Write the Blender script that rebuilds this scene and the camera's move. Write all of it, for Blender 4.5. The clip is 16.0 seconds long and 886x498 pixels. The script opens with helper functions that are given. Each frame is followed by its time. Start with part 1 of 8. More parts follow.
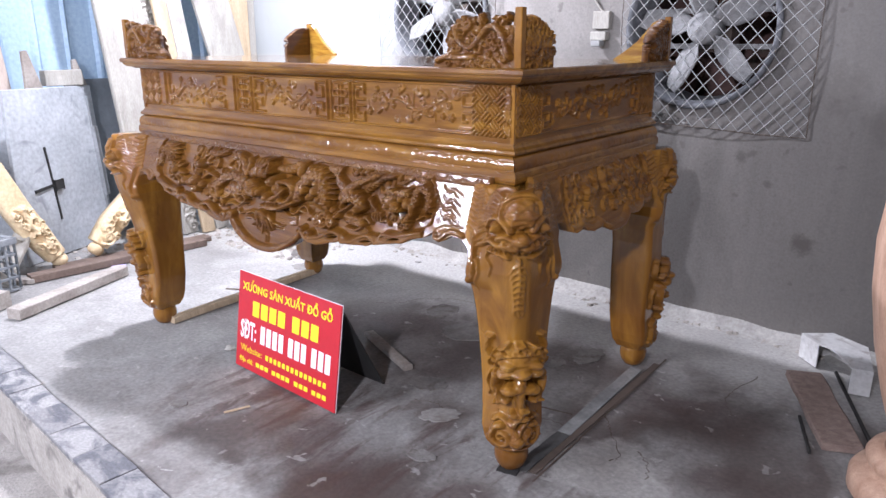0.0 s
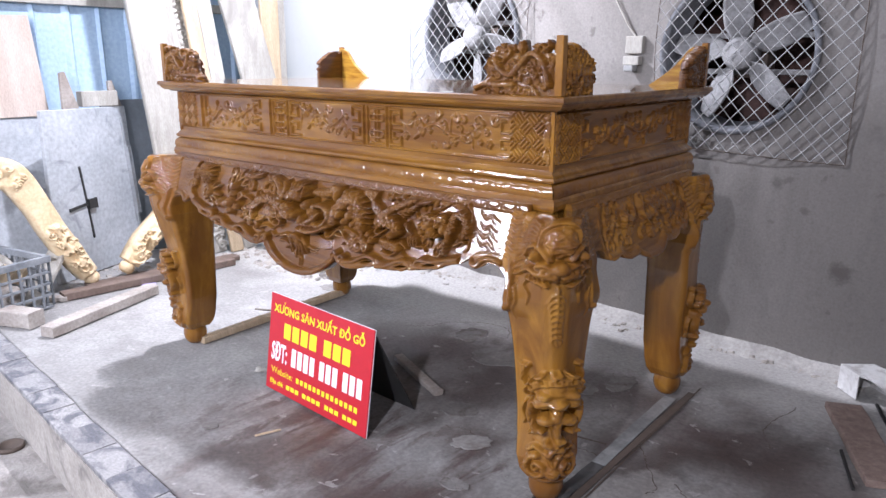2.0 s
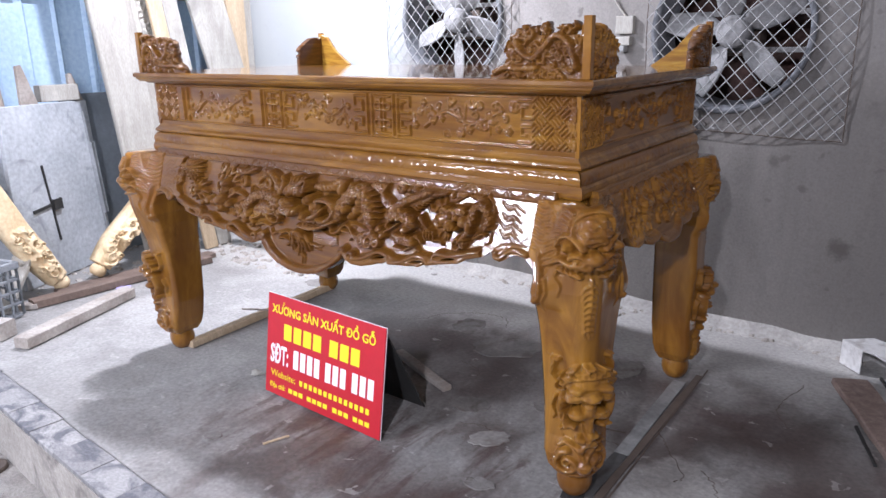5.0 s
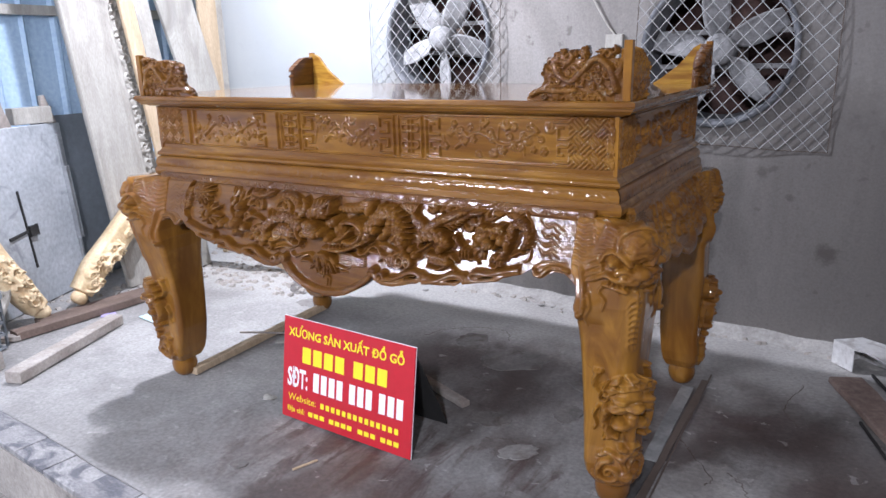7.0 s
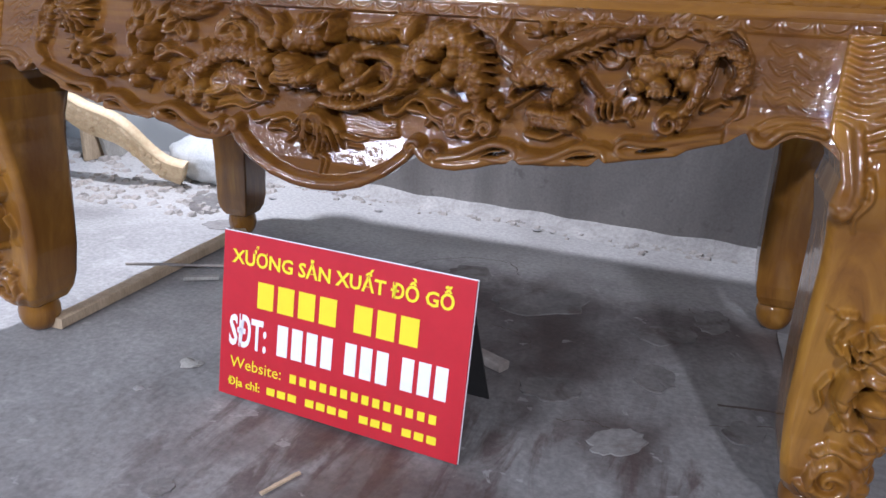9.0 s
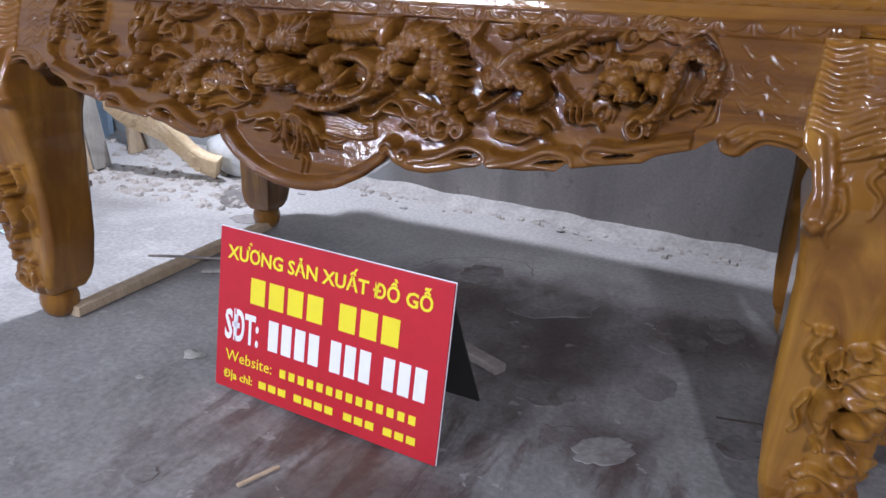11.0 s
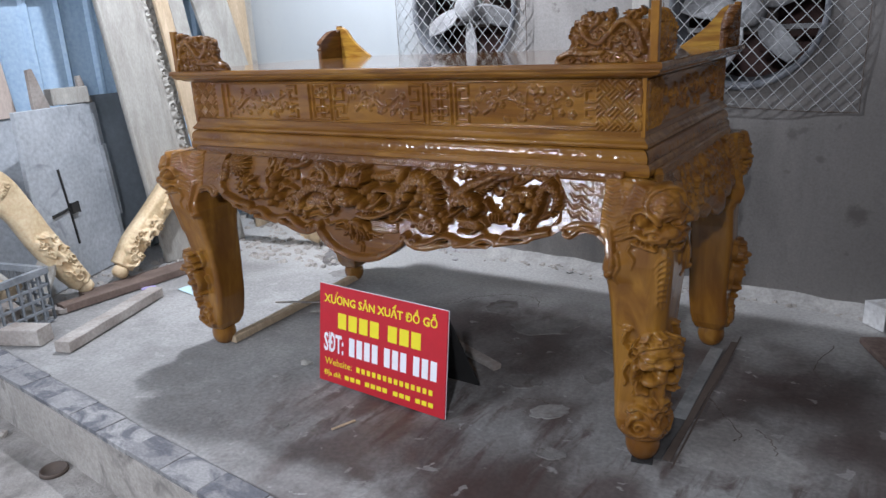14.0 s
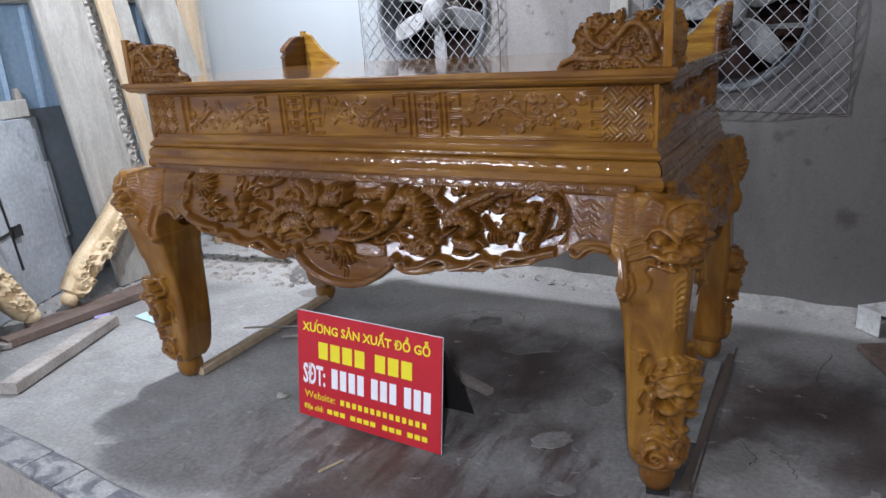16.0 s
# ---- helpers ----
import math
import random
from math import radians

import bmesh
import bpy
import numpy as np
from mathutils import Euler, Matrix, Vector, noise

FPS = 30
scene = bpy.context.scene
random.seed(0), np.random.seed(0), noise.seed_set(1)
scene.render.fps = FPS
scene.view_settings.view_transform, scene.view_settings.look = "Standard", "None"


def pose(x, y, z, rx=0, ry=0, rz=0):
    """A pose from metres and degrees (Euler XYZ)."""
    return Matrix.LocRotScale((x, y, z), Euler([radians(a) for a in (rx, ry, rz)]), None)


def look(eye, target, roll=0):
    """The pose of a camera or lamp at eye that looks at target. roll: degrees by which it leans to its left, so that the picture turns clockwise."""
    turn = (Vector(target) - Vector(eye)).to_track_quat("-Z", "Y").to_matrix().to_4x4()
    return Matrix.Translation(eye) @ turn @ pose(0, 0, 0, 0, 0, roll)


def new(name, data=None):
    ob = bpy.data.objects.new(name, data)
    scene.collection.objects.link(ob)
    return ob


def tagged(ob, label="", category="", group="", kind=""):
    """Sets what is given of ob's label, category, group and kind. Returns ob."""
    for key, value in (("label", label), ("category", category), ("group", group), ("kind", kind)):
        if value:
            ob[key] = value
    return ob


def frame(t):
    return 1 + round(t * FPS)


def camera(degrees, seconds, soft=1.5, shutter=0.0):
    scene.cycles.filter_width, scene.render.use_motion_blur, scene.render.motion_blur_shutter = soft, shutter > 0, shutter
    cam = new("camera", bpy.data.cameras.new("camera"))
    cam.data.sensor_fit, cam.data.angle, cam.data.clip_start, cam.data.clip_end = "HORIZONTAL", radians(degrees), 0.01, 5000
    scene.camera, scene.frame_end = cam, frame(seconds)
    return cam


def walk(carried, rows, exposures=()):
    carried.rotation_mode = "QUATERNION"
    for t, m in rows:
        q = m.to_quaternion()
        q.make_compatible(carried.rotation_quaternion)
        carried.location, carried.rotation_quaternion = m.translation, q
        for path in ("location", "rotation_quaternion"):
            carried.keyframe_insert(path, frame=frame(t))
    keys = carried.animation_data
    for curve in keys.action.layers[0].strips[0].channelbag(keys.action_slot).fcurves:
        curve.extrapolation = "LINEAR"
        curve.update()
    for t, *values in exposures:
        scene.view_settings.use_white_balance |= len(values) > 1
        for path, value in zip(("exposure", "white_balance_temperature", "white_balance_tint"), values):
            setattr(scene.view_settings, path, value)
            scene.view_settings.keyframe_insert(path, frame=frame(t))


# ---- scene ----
cam = camera(63.80, 16.0, soft=1.5)

PATH = [
    (0, (1.973, -1.740, 1.346), (0.793, -0.227, 0.783), 0.03),
    (0.5, (1.953, -1.734, 1.362), (0.767, -0.217, 0.819), 0.01),
    (1, (1.923, -1.756, 1.388), (0.694, -0.260, 0.885), 0.19),
    (1.5, (1.903, -1.776, 1.381), (0.614, -0.327, 0.896), 0.09),
    (2, (1.922, -1.757, 1.367), (0.689, -0.268, 0.853), 0.23),
    (2.5, (1.912, -1.753, 1.362), (0.701, -0.253, 0.828), -0.13),
    (3, (1.893, -1.788, 1.365), (0.732, -0.251, 0.826), -0.26),
    (3.5, (1.873, -1.843, 1.362), (0.748, -0.272, 0.844), -0.71),
    (4, (1.859, -1.860, 1.359), (0.704, -0.308, 0.852), -1.06),
    (4.2, (1.851, -1.828, 1.342), (0.686, -0.285, 0.827), -0.65),
    (6.3, (1.467, -1.793, 1.420), (0.424, -0.198, 0.814), -1.25),
    (6.5, (1.469, -1.841, 1.406), (0.427, -0.229, 0.844), -0.78),
    (7, (1.476, -1.979, 1.405), (0.478, -0.328, 0.879), -1.39),
    (7.5, (1.407, -2.063, 1.428), (0.468, -0.376, 0.909), -1.41),
    (8, (1.319, -2.117, 1.401), (0.462, -0.397, 0.847), -2.40),
    (8.5, (0.655, -1.312, 1.015), (0.006, 0.497, 0.461), 1.49),
    (9, (0.576, -1.355, 0.967), (-0.058, 0.419, 0.295), 2.73),
    (11.5, (0.742, -1.276, 0.991), (-0.054, 0.425, 0.304), 2.18),
    (12, (0.715, -1.296, 0.993), (-0.059, 0.423, 0.327), 1.97),
    (12.5, (0.727, -1.279, 0.990), (-0.040, 0.452, 0.345), 1.22),
    (13, (1.246, -1.736, 1.251), (0.231, -0.146, 0.585), -2.10),
    (13.5, (1.481, -2.041, 1.372), (0.435, -0.458, 0.740), -2.89),
    (14, (1.497, -2.043, 1.383), (0.443, -0.448, 0.796), -2.97),
    (14.5, (1.505, -2.035, 1.389), (0.460, -0.422, 0.836), -2.08),
    (15, (1.478, -2.017, 1.387), (0.456, -0.390, 0.835), -1.25),
    (15.5, (1.355, -1.982, 1.392), (0.398, -0.323, 0.814), -2.14),
    (16, (1.281, -1.937, 1.394), (0.340, -0.273, 0.808), -3.64),
]
walk(cam, [(t, look(eye, target, roll)) for t, eye, target, roll in PATH],
     exposures=[(0, 0.38, 6350, 8.5), (3, 0.36, 6350, 8.5), (4.2, 0.29, 6350, 8.5), (6.5, 0.06, 6250, 7), (8, 0.0, 6250, 7), (8.5, -0.35, 6050, 8), (9, -0.03, 6050, 8), (11.5, -0.24, 6050, 8), (12.5, -0.26, 6050, 8), (13, 0.02, 6200, 5), (13.5, -0.36, 6250, 3), (14, -0.46, 6250, 2), (16, -0.48, 6250, 2)])

# ---- light ----
world = bpy.data.worlds.new("workshop_air")
scene.world = world
world.use_nodes = True
world.node_tree.nodes["Background"].inputs[0].default_value = (0.88, 0.88, 0.95, 1)
world.node_tree.nodes["Background"].inputs[1].default_value = 0.003


def area_lamp(name, eye, target, size_x, size_y, power, color):
    data = bpy.data.lights.new(name, "AREA")
    data.shape, data.size, data.size_y, data.energy, data.color = "RECTANGLE", size_x, size_y, power, color
    ob = new(name, data)
    ob.matrix_world = look(eye, target)
    return ob


COOL = (0.95, 0.945, 1.10)
area_lamp("bulb_lamp_rear", (-1.45, 0.7, 2.95), (-1.0, 1.45, 0.6), 0.11, 0.11, 140, COOL)
area_lamp("tube_lamp_middle", (-1.0, -1.5, 3.0), (-0.9, -1.0, 0), 0.95, 0.28, 12, COOL)
area_lamp("tube_lamp_front", (-1.55, -3.7, 2.1), (0.2, 0.0, 0.6), 1.25, 0.40, 125, COOL)
area_lamp("bulb_lamp_front", (1.65, -3.1, 2.25), (-1.8, -1.2, 0.3), 0.14, 0.14, 106, COOL)
area_lamp("bulb_lamp_side", (3.4, -0.9, 2.3), (0.9, 0.5, 0.9), 0.12, 0.12, 11, COOL)

# ---- materials ----


def tree_of(name):
    m = bpy.data.materials.new(name)
    m.use_nodes = True
    nt = m.node_tree
    return m, nt, nt.nodes["Principled BSDF"]


def node(nt, kind, **values):
    n = nt.nodes.new(kind)
    for key, value in values.items():
        n.inputs[key.replace("_", " ")].default_value = value
    return n


def coords(nt, scale=(1, 1, 1), turn=(0, 0, 0)):
    c = nt.nodes.new("ShaderNodeTexCoord")
    m = nt.nodes.new("ShaderNodeMapping")
    m.inputs["Scale"].default_value = scale
    m.inputs["Rotation"].default_value = turn
    nt.links.new(c.outputs["Object"], m.inputs["Vector"])
    return m.outputs[0]


def noise_tex(nt, vec, scale, detail=4, rough=0.55, distort=0.0):
    n = node(nt, "ShaderNodeTexNoise", Scale=scale, Detail=detail, Roughness=rough, Distortion=distort)
    nt.links.new(vec, n.inputs["Vector"])
    return n.outputs[0]


def ramp(nt, fac, stops):
    r = nt.nodes.new("ShaderNodeValToRGB")
    while len(r.color_ramp.elements) < len(stops):
        r.color_ramp.elements.new(0.5)
    for e, (p, c) in zip(r.color_ramp.elements, stops):
        e.position, e.color = p, (*c, 1) if len(c) == 3 else c
    nt.links.new(fac, r.inputs[0])
    return r.outputs[0]


def mix(nt, fac, a, b, kind="MIX"):
    n = nt.nodes.new("ShaderNodeMix")
    n.data_type, n.blend_type = "RGBA", kind
    for socket, value in ((n.inputs[0], fac), (n.inputs[6], a), (n.inputs[7], b)):
        if isinstance(value, (int, float)):
            socket.default_value = value
        elif isinstance(value, tuple):
            socket.default_value = (*value, 1)
        else:
            nt.links.new(value, socket)
    return n.outputs[2]


def bump(nt, bsdf, height, strength, distance):
    b = node(nt, "ShaderNodeBump", Strength=strength, Distance=distance)
    nt.links.new(height, b.inputs["Height"])
    nt.links.new(b.outputs[0], bsdf.inputs["Normal"])


def shifted_sum(nt, a, k, b):
    n = nt.nodes.new("ShaderNodeMath")
    n.operation = "MULTIPLY_ADD"
    n.inputs[1].default_value = k
    nt.links.new(a, n.inputs[0])
    nt.links.new(b, n.inputs[2])
    return n.outputs[0]


def varnished(name, stretch, tone=1.0, gold=1.0, chisel=0.0, relief=0.16):
    """Golden brown varnished timber; stretch squeezes the grain across its run."""
    m, nt, p = tree_of(name)
    v = coords(nt, stretch)
    grain = noise_tex(nt, v, 4.0, 6, 0.58, 1.4)
    wide = noise_tex(nt, coords(nt), 3.2, 3, 0.5, 0.8)
    shades = ((0.25, 0.080, 0.028, 0.006), (0.42, 0.190, 0.078, 0.012), (0.60, 0.285, 0.130, 0.020), (0.8, 0.385, 0.196, 0.034))
    c = ramp(nt, grain, [(at, (r * tone, g * tone * gold, b * tone * gold)) for at, r, g, b in shades])
    c2 = mix(nt, ramp(nt, wide, [(0.35, (0, 0, 0)), (0.7, (1, 1, 1))]), c, (0.16 * tone, 0.060 * tone, 0.010 * tone))
    cc = mix(nt, 0.6, c, c2)
    band = noise_tex(nt, coords(nt, tuple(0.45 * k for k in stretch), (0.15, 0.1, 0.2)), 2.2, 5, 0.5, 2.2)
    cc = mix(nt, ramp(nt, band, [(0.50, (0, 0, 0)), (0.62, (0.55, 0.55, 0.55))]), cc, (0.105 * tone, 0.036 * tone, 0.006 * tone))
    nt.links.new(cc, p.inputs["Base Color"])
    nt.links.new(ramp(nt, grain, [(0.3, (0.42, 0.42, 0.42)), (0.7, (0.28, 0.28, 0.28))]), p.inputs["Roughness"])
    p.inputs["Coat Weight"].default_value = 1.0
    p.inputs["Specular IOR Level"].default_value = 0.08
    p.inputs["Coat Roughness"].default_value = 0.04
    p.inputs["Coat IOR"].default_value = 1.52
    ripple = noise_tex(nt, coords(nt), 55, 3, 0.5)
    both = nt.nodes.new("ShaderNodeMath")
    both.operation = "MULTIPLY_ADD"
    both.inputs[1].default_value = 0.35
    nt.links.new(grain, both.inputs[0])
    nt.links.new(ripple, both.inputs[2])
    height = both.outputs[0]
    if chisel:
        marks = noise_tex(nt, coords(nt, (1, 1, 0.8), (0.4, 0.3, 0.7)), 95, 3, 0.6, 1.2)
        height = shifted_sum(nt, marks, chisel, height)
    bump(nt, p, height, relief + 0.10 * (chisel > 0), 0.004)
    nt.links.new(p.inputs["Normal"].links[0].from_socket, p.inputs["Coat Normal"])
    return m


def mottled(name, stops, scale, rough=0.85, fine=60.0, relief=0.3, depth=0.004, stain=None, stain_scale=1.2, stretch=(1, 1, 1), metal=0.0, stain_at=(0.5, 0.68)):
    m, nt, p = tree_of(name)
    v = coords(nt, stretch)
    big = noise_tex(nt, v, scale, 7, 0.6, 0.4)
    c = ramp(nt, big, stops)
    small = noise_tex(nt, v, fine, 4, 0.6)
    c = mix(nt, 0.35, c, ramp(nt, small, [(0.3, (0.25, 0.25, 0.25)), (0.7, (0.75, 0.75, 0.75))]), "OVERLAY")
    if stain:
        w = noise_tex(nt, coords(nt), stain_scale, 5, 0.6, 1.0)
        c = mix(nt, ramp(nt, w, [(stain_at[0], (0, 0, 0)), (stain_at[1], (1, 1, 1))]), c, stain)
    nt.links.new(c, p.inputs["Base Color"])
    p.inputs["Roughness"].default_value = rough
    p.inputs["Metallic"].default_value = metal
    hsum = nt.nodes.new("ShaderNodeMath")
    hsum.operation = "ADD"
    nt.links.new(big, hsum.inputs[0])
    nt.links.new(small, hsum.inputs[1])
    bump(nt, p, hsum.outputs[0], relief, depth)
    return m


def plain(name, color, rough=0.5, metal=0.0, wear=0.12, scale=25.0):
    """A painted or printed surface with slight unevenness."""
    m, nt, p = tree_of(name)
    n = noise_tex(nt, coords(nt), scale, 5, 0.6)
    lo = tuple(max(0, v * (1 - wear)) for v in color)
    hi = tuple(min(1, v * (1 + wear)) for v in color)
    nt.links.new(ramp(nt, n, [(0.3, lo), (0.7, hi)]), p.inputs["Base Color"])
    p.inputs["Roughness"].default_value, p.inputs["Metallic"].default_value = rough, metal
    return m


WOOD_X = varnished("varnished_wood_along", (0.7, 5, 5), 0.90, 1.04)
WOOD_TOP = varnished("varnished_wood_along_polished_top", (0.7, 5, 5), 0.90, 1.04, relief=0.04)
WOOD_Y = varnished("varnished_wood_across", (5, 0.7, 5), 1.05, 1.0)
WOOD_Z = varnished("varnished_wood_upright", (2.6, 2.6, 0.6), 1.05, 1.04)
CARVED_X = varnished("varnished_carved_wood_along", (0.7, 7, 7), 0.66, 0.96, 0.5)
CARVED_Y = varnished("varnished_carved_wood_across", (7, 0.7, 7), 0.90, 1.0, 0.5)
# same carved wood, toned down: shade on the side wings painted in
CARVED_SHADED = varnished("varnished_shaded_carved_wood", (7, 0.7, 7), 0.40, 0.85, 0.5)
WOOD_INNER = varnished("varnished_wood_pale_inside", (1, 7, 7), 1.5, 1.35)


def scaled(nt, value, k):
    n = nt.nodes.new("ShaderNodeMath")
    n.operation = "MULTIPLY"
    n.inputs[1].default_value = k
    nt.links.new(value, n.inputs[0])
    return n.outputs[0]


def scaled_colour(nt, value, k):
    return mix(nt, 1.0, value, (k, k, k), "MULTIPLY")


def shifted(nt, value, k, add):
    n = nt.nodes.new("ShaderNodeMath")
    n.operation = "MULTIPLY_ADD"
    n.inputs[1].default_value, n.inputs[2].default_value = k, add
    nt.links.new(value, n.inputs[0])
    return n.outputs[0]


def floor_paint():
    """Worn concrete: pale dust, trodden grey, dark oil, brown smears, scaled patches, painted shade."""
    m, nt, p = tree_of("worn_concrete")
    v = coords(nt)
    big = noise_tex(nt, v, 1.3, 5, 0.55, 0.2)
    mid = noise_tex(nt, v, 4.2, 6, 0.6, 0.35)
    fine = noise_tex(nt, v, 60, 5, 0.65)
    c = ramp(nt, big, [(0.32, (0.24, 0.23, 0.218)), (0.50, (0.30, 0.29, 0.276)), (0.66, (0.36, 0.348, 0.331))])
    c = mix(nt, ramp(nt, mid, [(0.46, (0, 0, 0)), (0.64, (0.4, 0.4, 0.4))]), c, (0.18, 0.170, 0.162))
    skin = noise_tex(nt, coords(nt, (1, 1, 1), (0, 0, 0.7)), 2.6, 9, 0.62, 0.2)
    c = mix(nt, ramp(nt, skin, [(0.545, (0, 0, 0)), (0.575, (0.22, 0.22, 0.22)), (0.75, (0.6, 0.6, 0.6))]), c, (0.40, 0.388, 0.37))
    split = nt.nodes.new("ShaderNodeSeparateXYZ")
    nt.links.new(v, split.inputs[0])
    side = ramp(nt, shifted(nt, split.outputs[0], 0.2, 0.5), [(0.33, (0, 0, 0)), (0.46, (1, 1, 1))])
    # darkened as a whole: a broad stain plus the table's shade painted in
    c = mix(nt, scaled_colour(nt, side, 0.24), c, (0.090, 0.078, 0.070))
    # brushed brown smears, drawn out across the floor
    damp = noise_tex(nt, coords(nt, (1.3, 0.9, 1), (0, 0, 0.4)), 1.9, 6, 0.58, 0.35)
    streak = noise_tex(nt, coords(nt, (7.0, 1.6, 1), (0, 0, -0.5)), 1.6, 6, 0.62, 0.6)
    wet = mix(nt, 1.0, ramp(nt, damp, [(0.46, (0, 0, 0)), (0.57, (0.7, 0.7, 0.7))]), side, "MULTIPLY")
    c = mix(nt, wet, c, (0.064, 0.046, 0.041))
    drawn = mix(nt, 1.0, ramp(nt, streak, [(0.50, (0, 0, 0)), (0.60, (0.75, 0.75, 0.75))]), side, "MULTIPLY")
    near = ramp(nt, shifted(nt, split.outputs[1], 0.5, 0.5), [(0.22, (0.3, 0.3, 0.3)), (0.36, (1, 1, 1)), (0.52, (1, 1, 1)), (0.62, (0.25, 0.25, 0.25))])
    c = mix(nt, mix(nt, 1.0, drawn, near, "MULTIPLY"), c, (0.075, 0.044, 0.038))
    # pale slab beside the front foot, the light lying on it painted in too
    worn = nt.nodes.new("ShaderNodeVectorMath")
    worn.operation = "DISTANCE"
    worn.inputs[1].default_value = (1.12, 0.20, 0)
    nt.links.new(v, worn.inputs[0])
    pale = shifted_sum(nt, skin, 0.75, worn.outputs["Value"])
    c = mix(nt, ramp(nt, pale, [(0.54, (0.7, 0.7, 0.7)), (0.60, (0, 0, 0))]), c, (0.36, 0.345, 0.325))
    # brown stains in front; those under and right of the table paint shadow
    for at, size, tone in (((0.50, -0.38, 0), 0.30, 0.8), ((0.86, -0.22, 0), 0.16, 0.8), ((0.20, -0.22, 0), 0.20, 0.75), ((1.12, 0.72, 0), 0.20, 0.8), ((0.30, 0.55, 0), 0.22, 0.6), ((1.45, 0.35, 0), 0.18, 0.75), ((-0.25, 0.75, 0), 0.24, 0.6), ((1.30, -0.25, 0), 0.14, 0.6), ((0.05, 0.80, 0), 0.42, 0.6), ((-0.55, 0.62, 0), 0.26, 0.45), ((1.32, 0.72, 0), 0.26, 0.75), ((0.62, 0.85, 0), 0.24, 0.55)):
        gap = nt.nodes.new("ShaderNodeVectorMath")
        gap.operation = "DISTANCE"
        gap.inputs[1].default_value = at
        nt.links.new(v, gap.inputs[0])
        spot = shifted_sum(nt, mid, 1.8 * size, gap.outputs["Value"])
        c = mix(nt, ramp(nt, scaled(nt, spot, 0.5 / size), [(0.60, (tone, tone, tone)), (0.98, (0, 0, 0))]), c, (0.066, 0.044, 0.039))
    # chips and scabs with hard edges
    scab = noise_tex(nt, coords(nt, (1, 1.4, 1), (0, 0, 0.3)), 9.0, 5, 0.55, 0.5)
    c = mix(nt, ramp(nt, scab, [(0.655, (0, 0, 0)), (0.665, (0.55, 0.55, 0.55))]), c, (0.37, 0.355, 0.335))
    edge = nt.nodes.new("ShaderNodeMath")
    edge.operation = "MULTIPLY_ADD"
    edge.inputs[1].default_value = 0.55
    nt.links.new(mid, edge.inputs[0])
    nt.links.new(split.outputs[1], edge.inputs[2])
    c = mix(nt, ramp(nt, scaled(nt, edge.outputs[0], 0.5), [(0.60, (0, 0, 0)), (0.74, (0.75, 0.75, 0.75))]), c, (0.44, 0.425, 0.40))
    c = mix(nt, 0.4, c, ramp(nt, fine, [(0.3, (0.22, 0.22, 0.22)), (0.7, (0.78, 0.78, 0.78))]), "OVERLAY")
    nt.links.new(c, p.inputs["Base Color"])
    nt.links.new(ramp(nt, wet, [(0.1, (0.85, 0.85, 0.85)), (0.8, (0.42, 0.42, 0.42))]), p.inputs["Roughness"])
    h = nt.nodes.new("ShaderNodeMath")
    h.operation = "ADD"
    nt.links.new(shifted_sum(nt, scab, 0.6, skin), h.inputs[0])
    nt.links.new(fine, h.inputs[1])
    bump(nt, p, h.outputs[0], 0.4, 0.005)
    return m


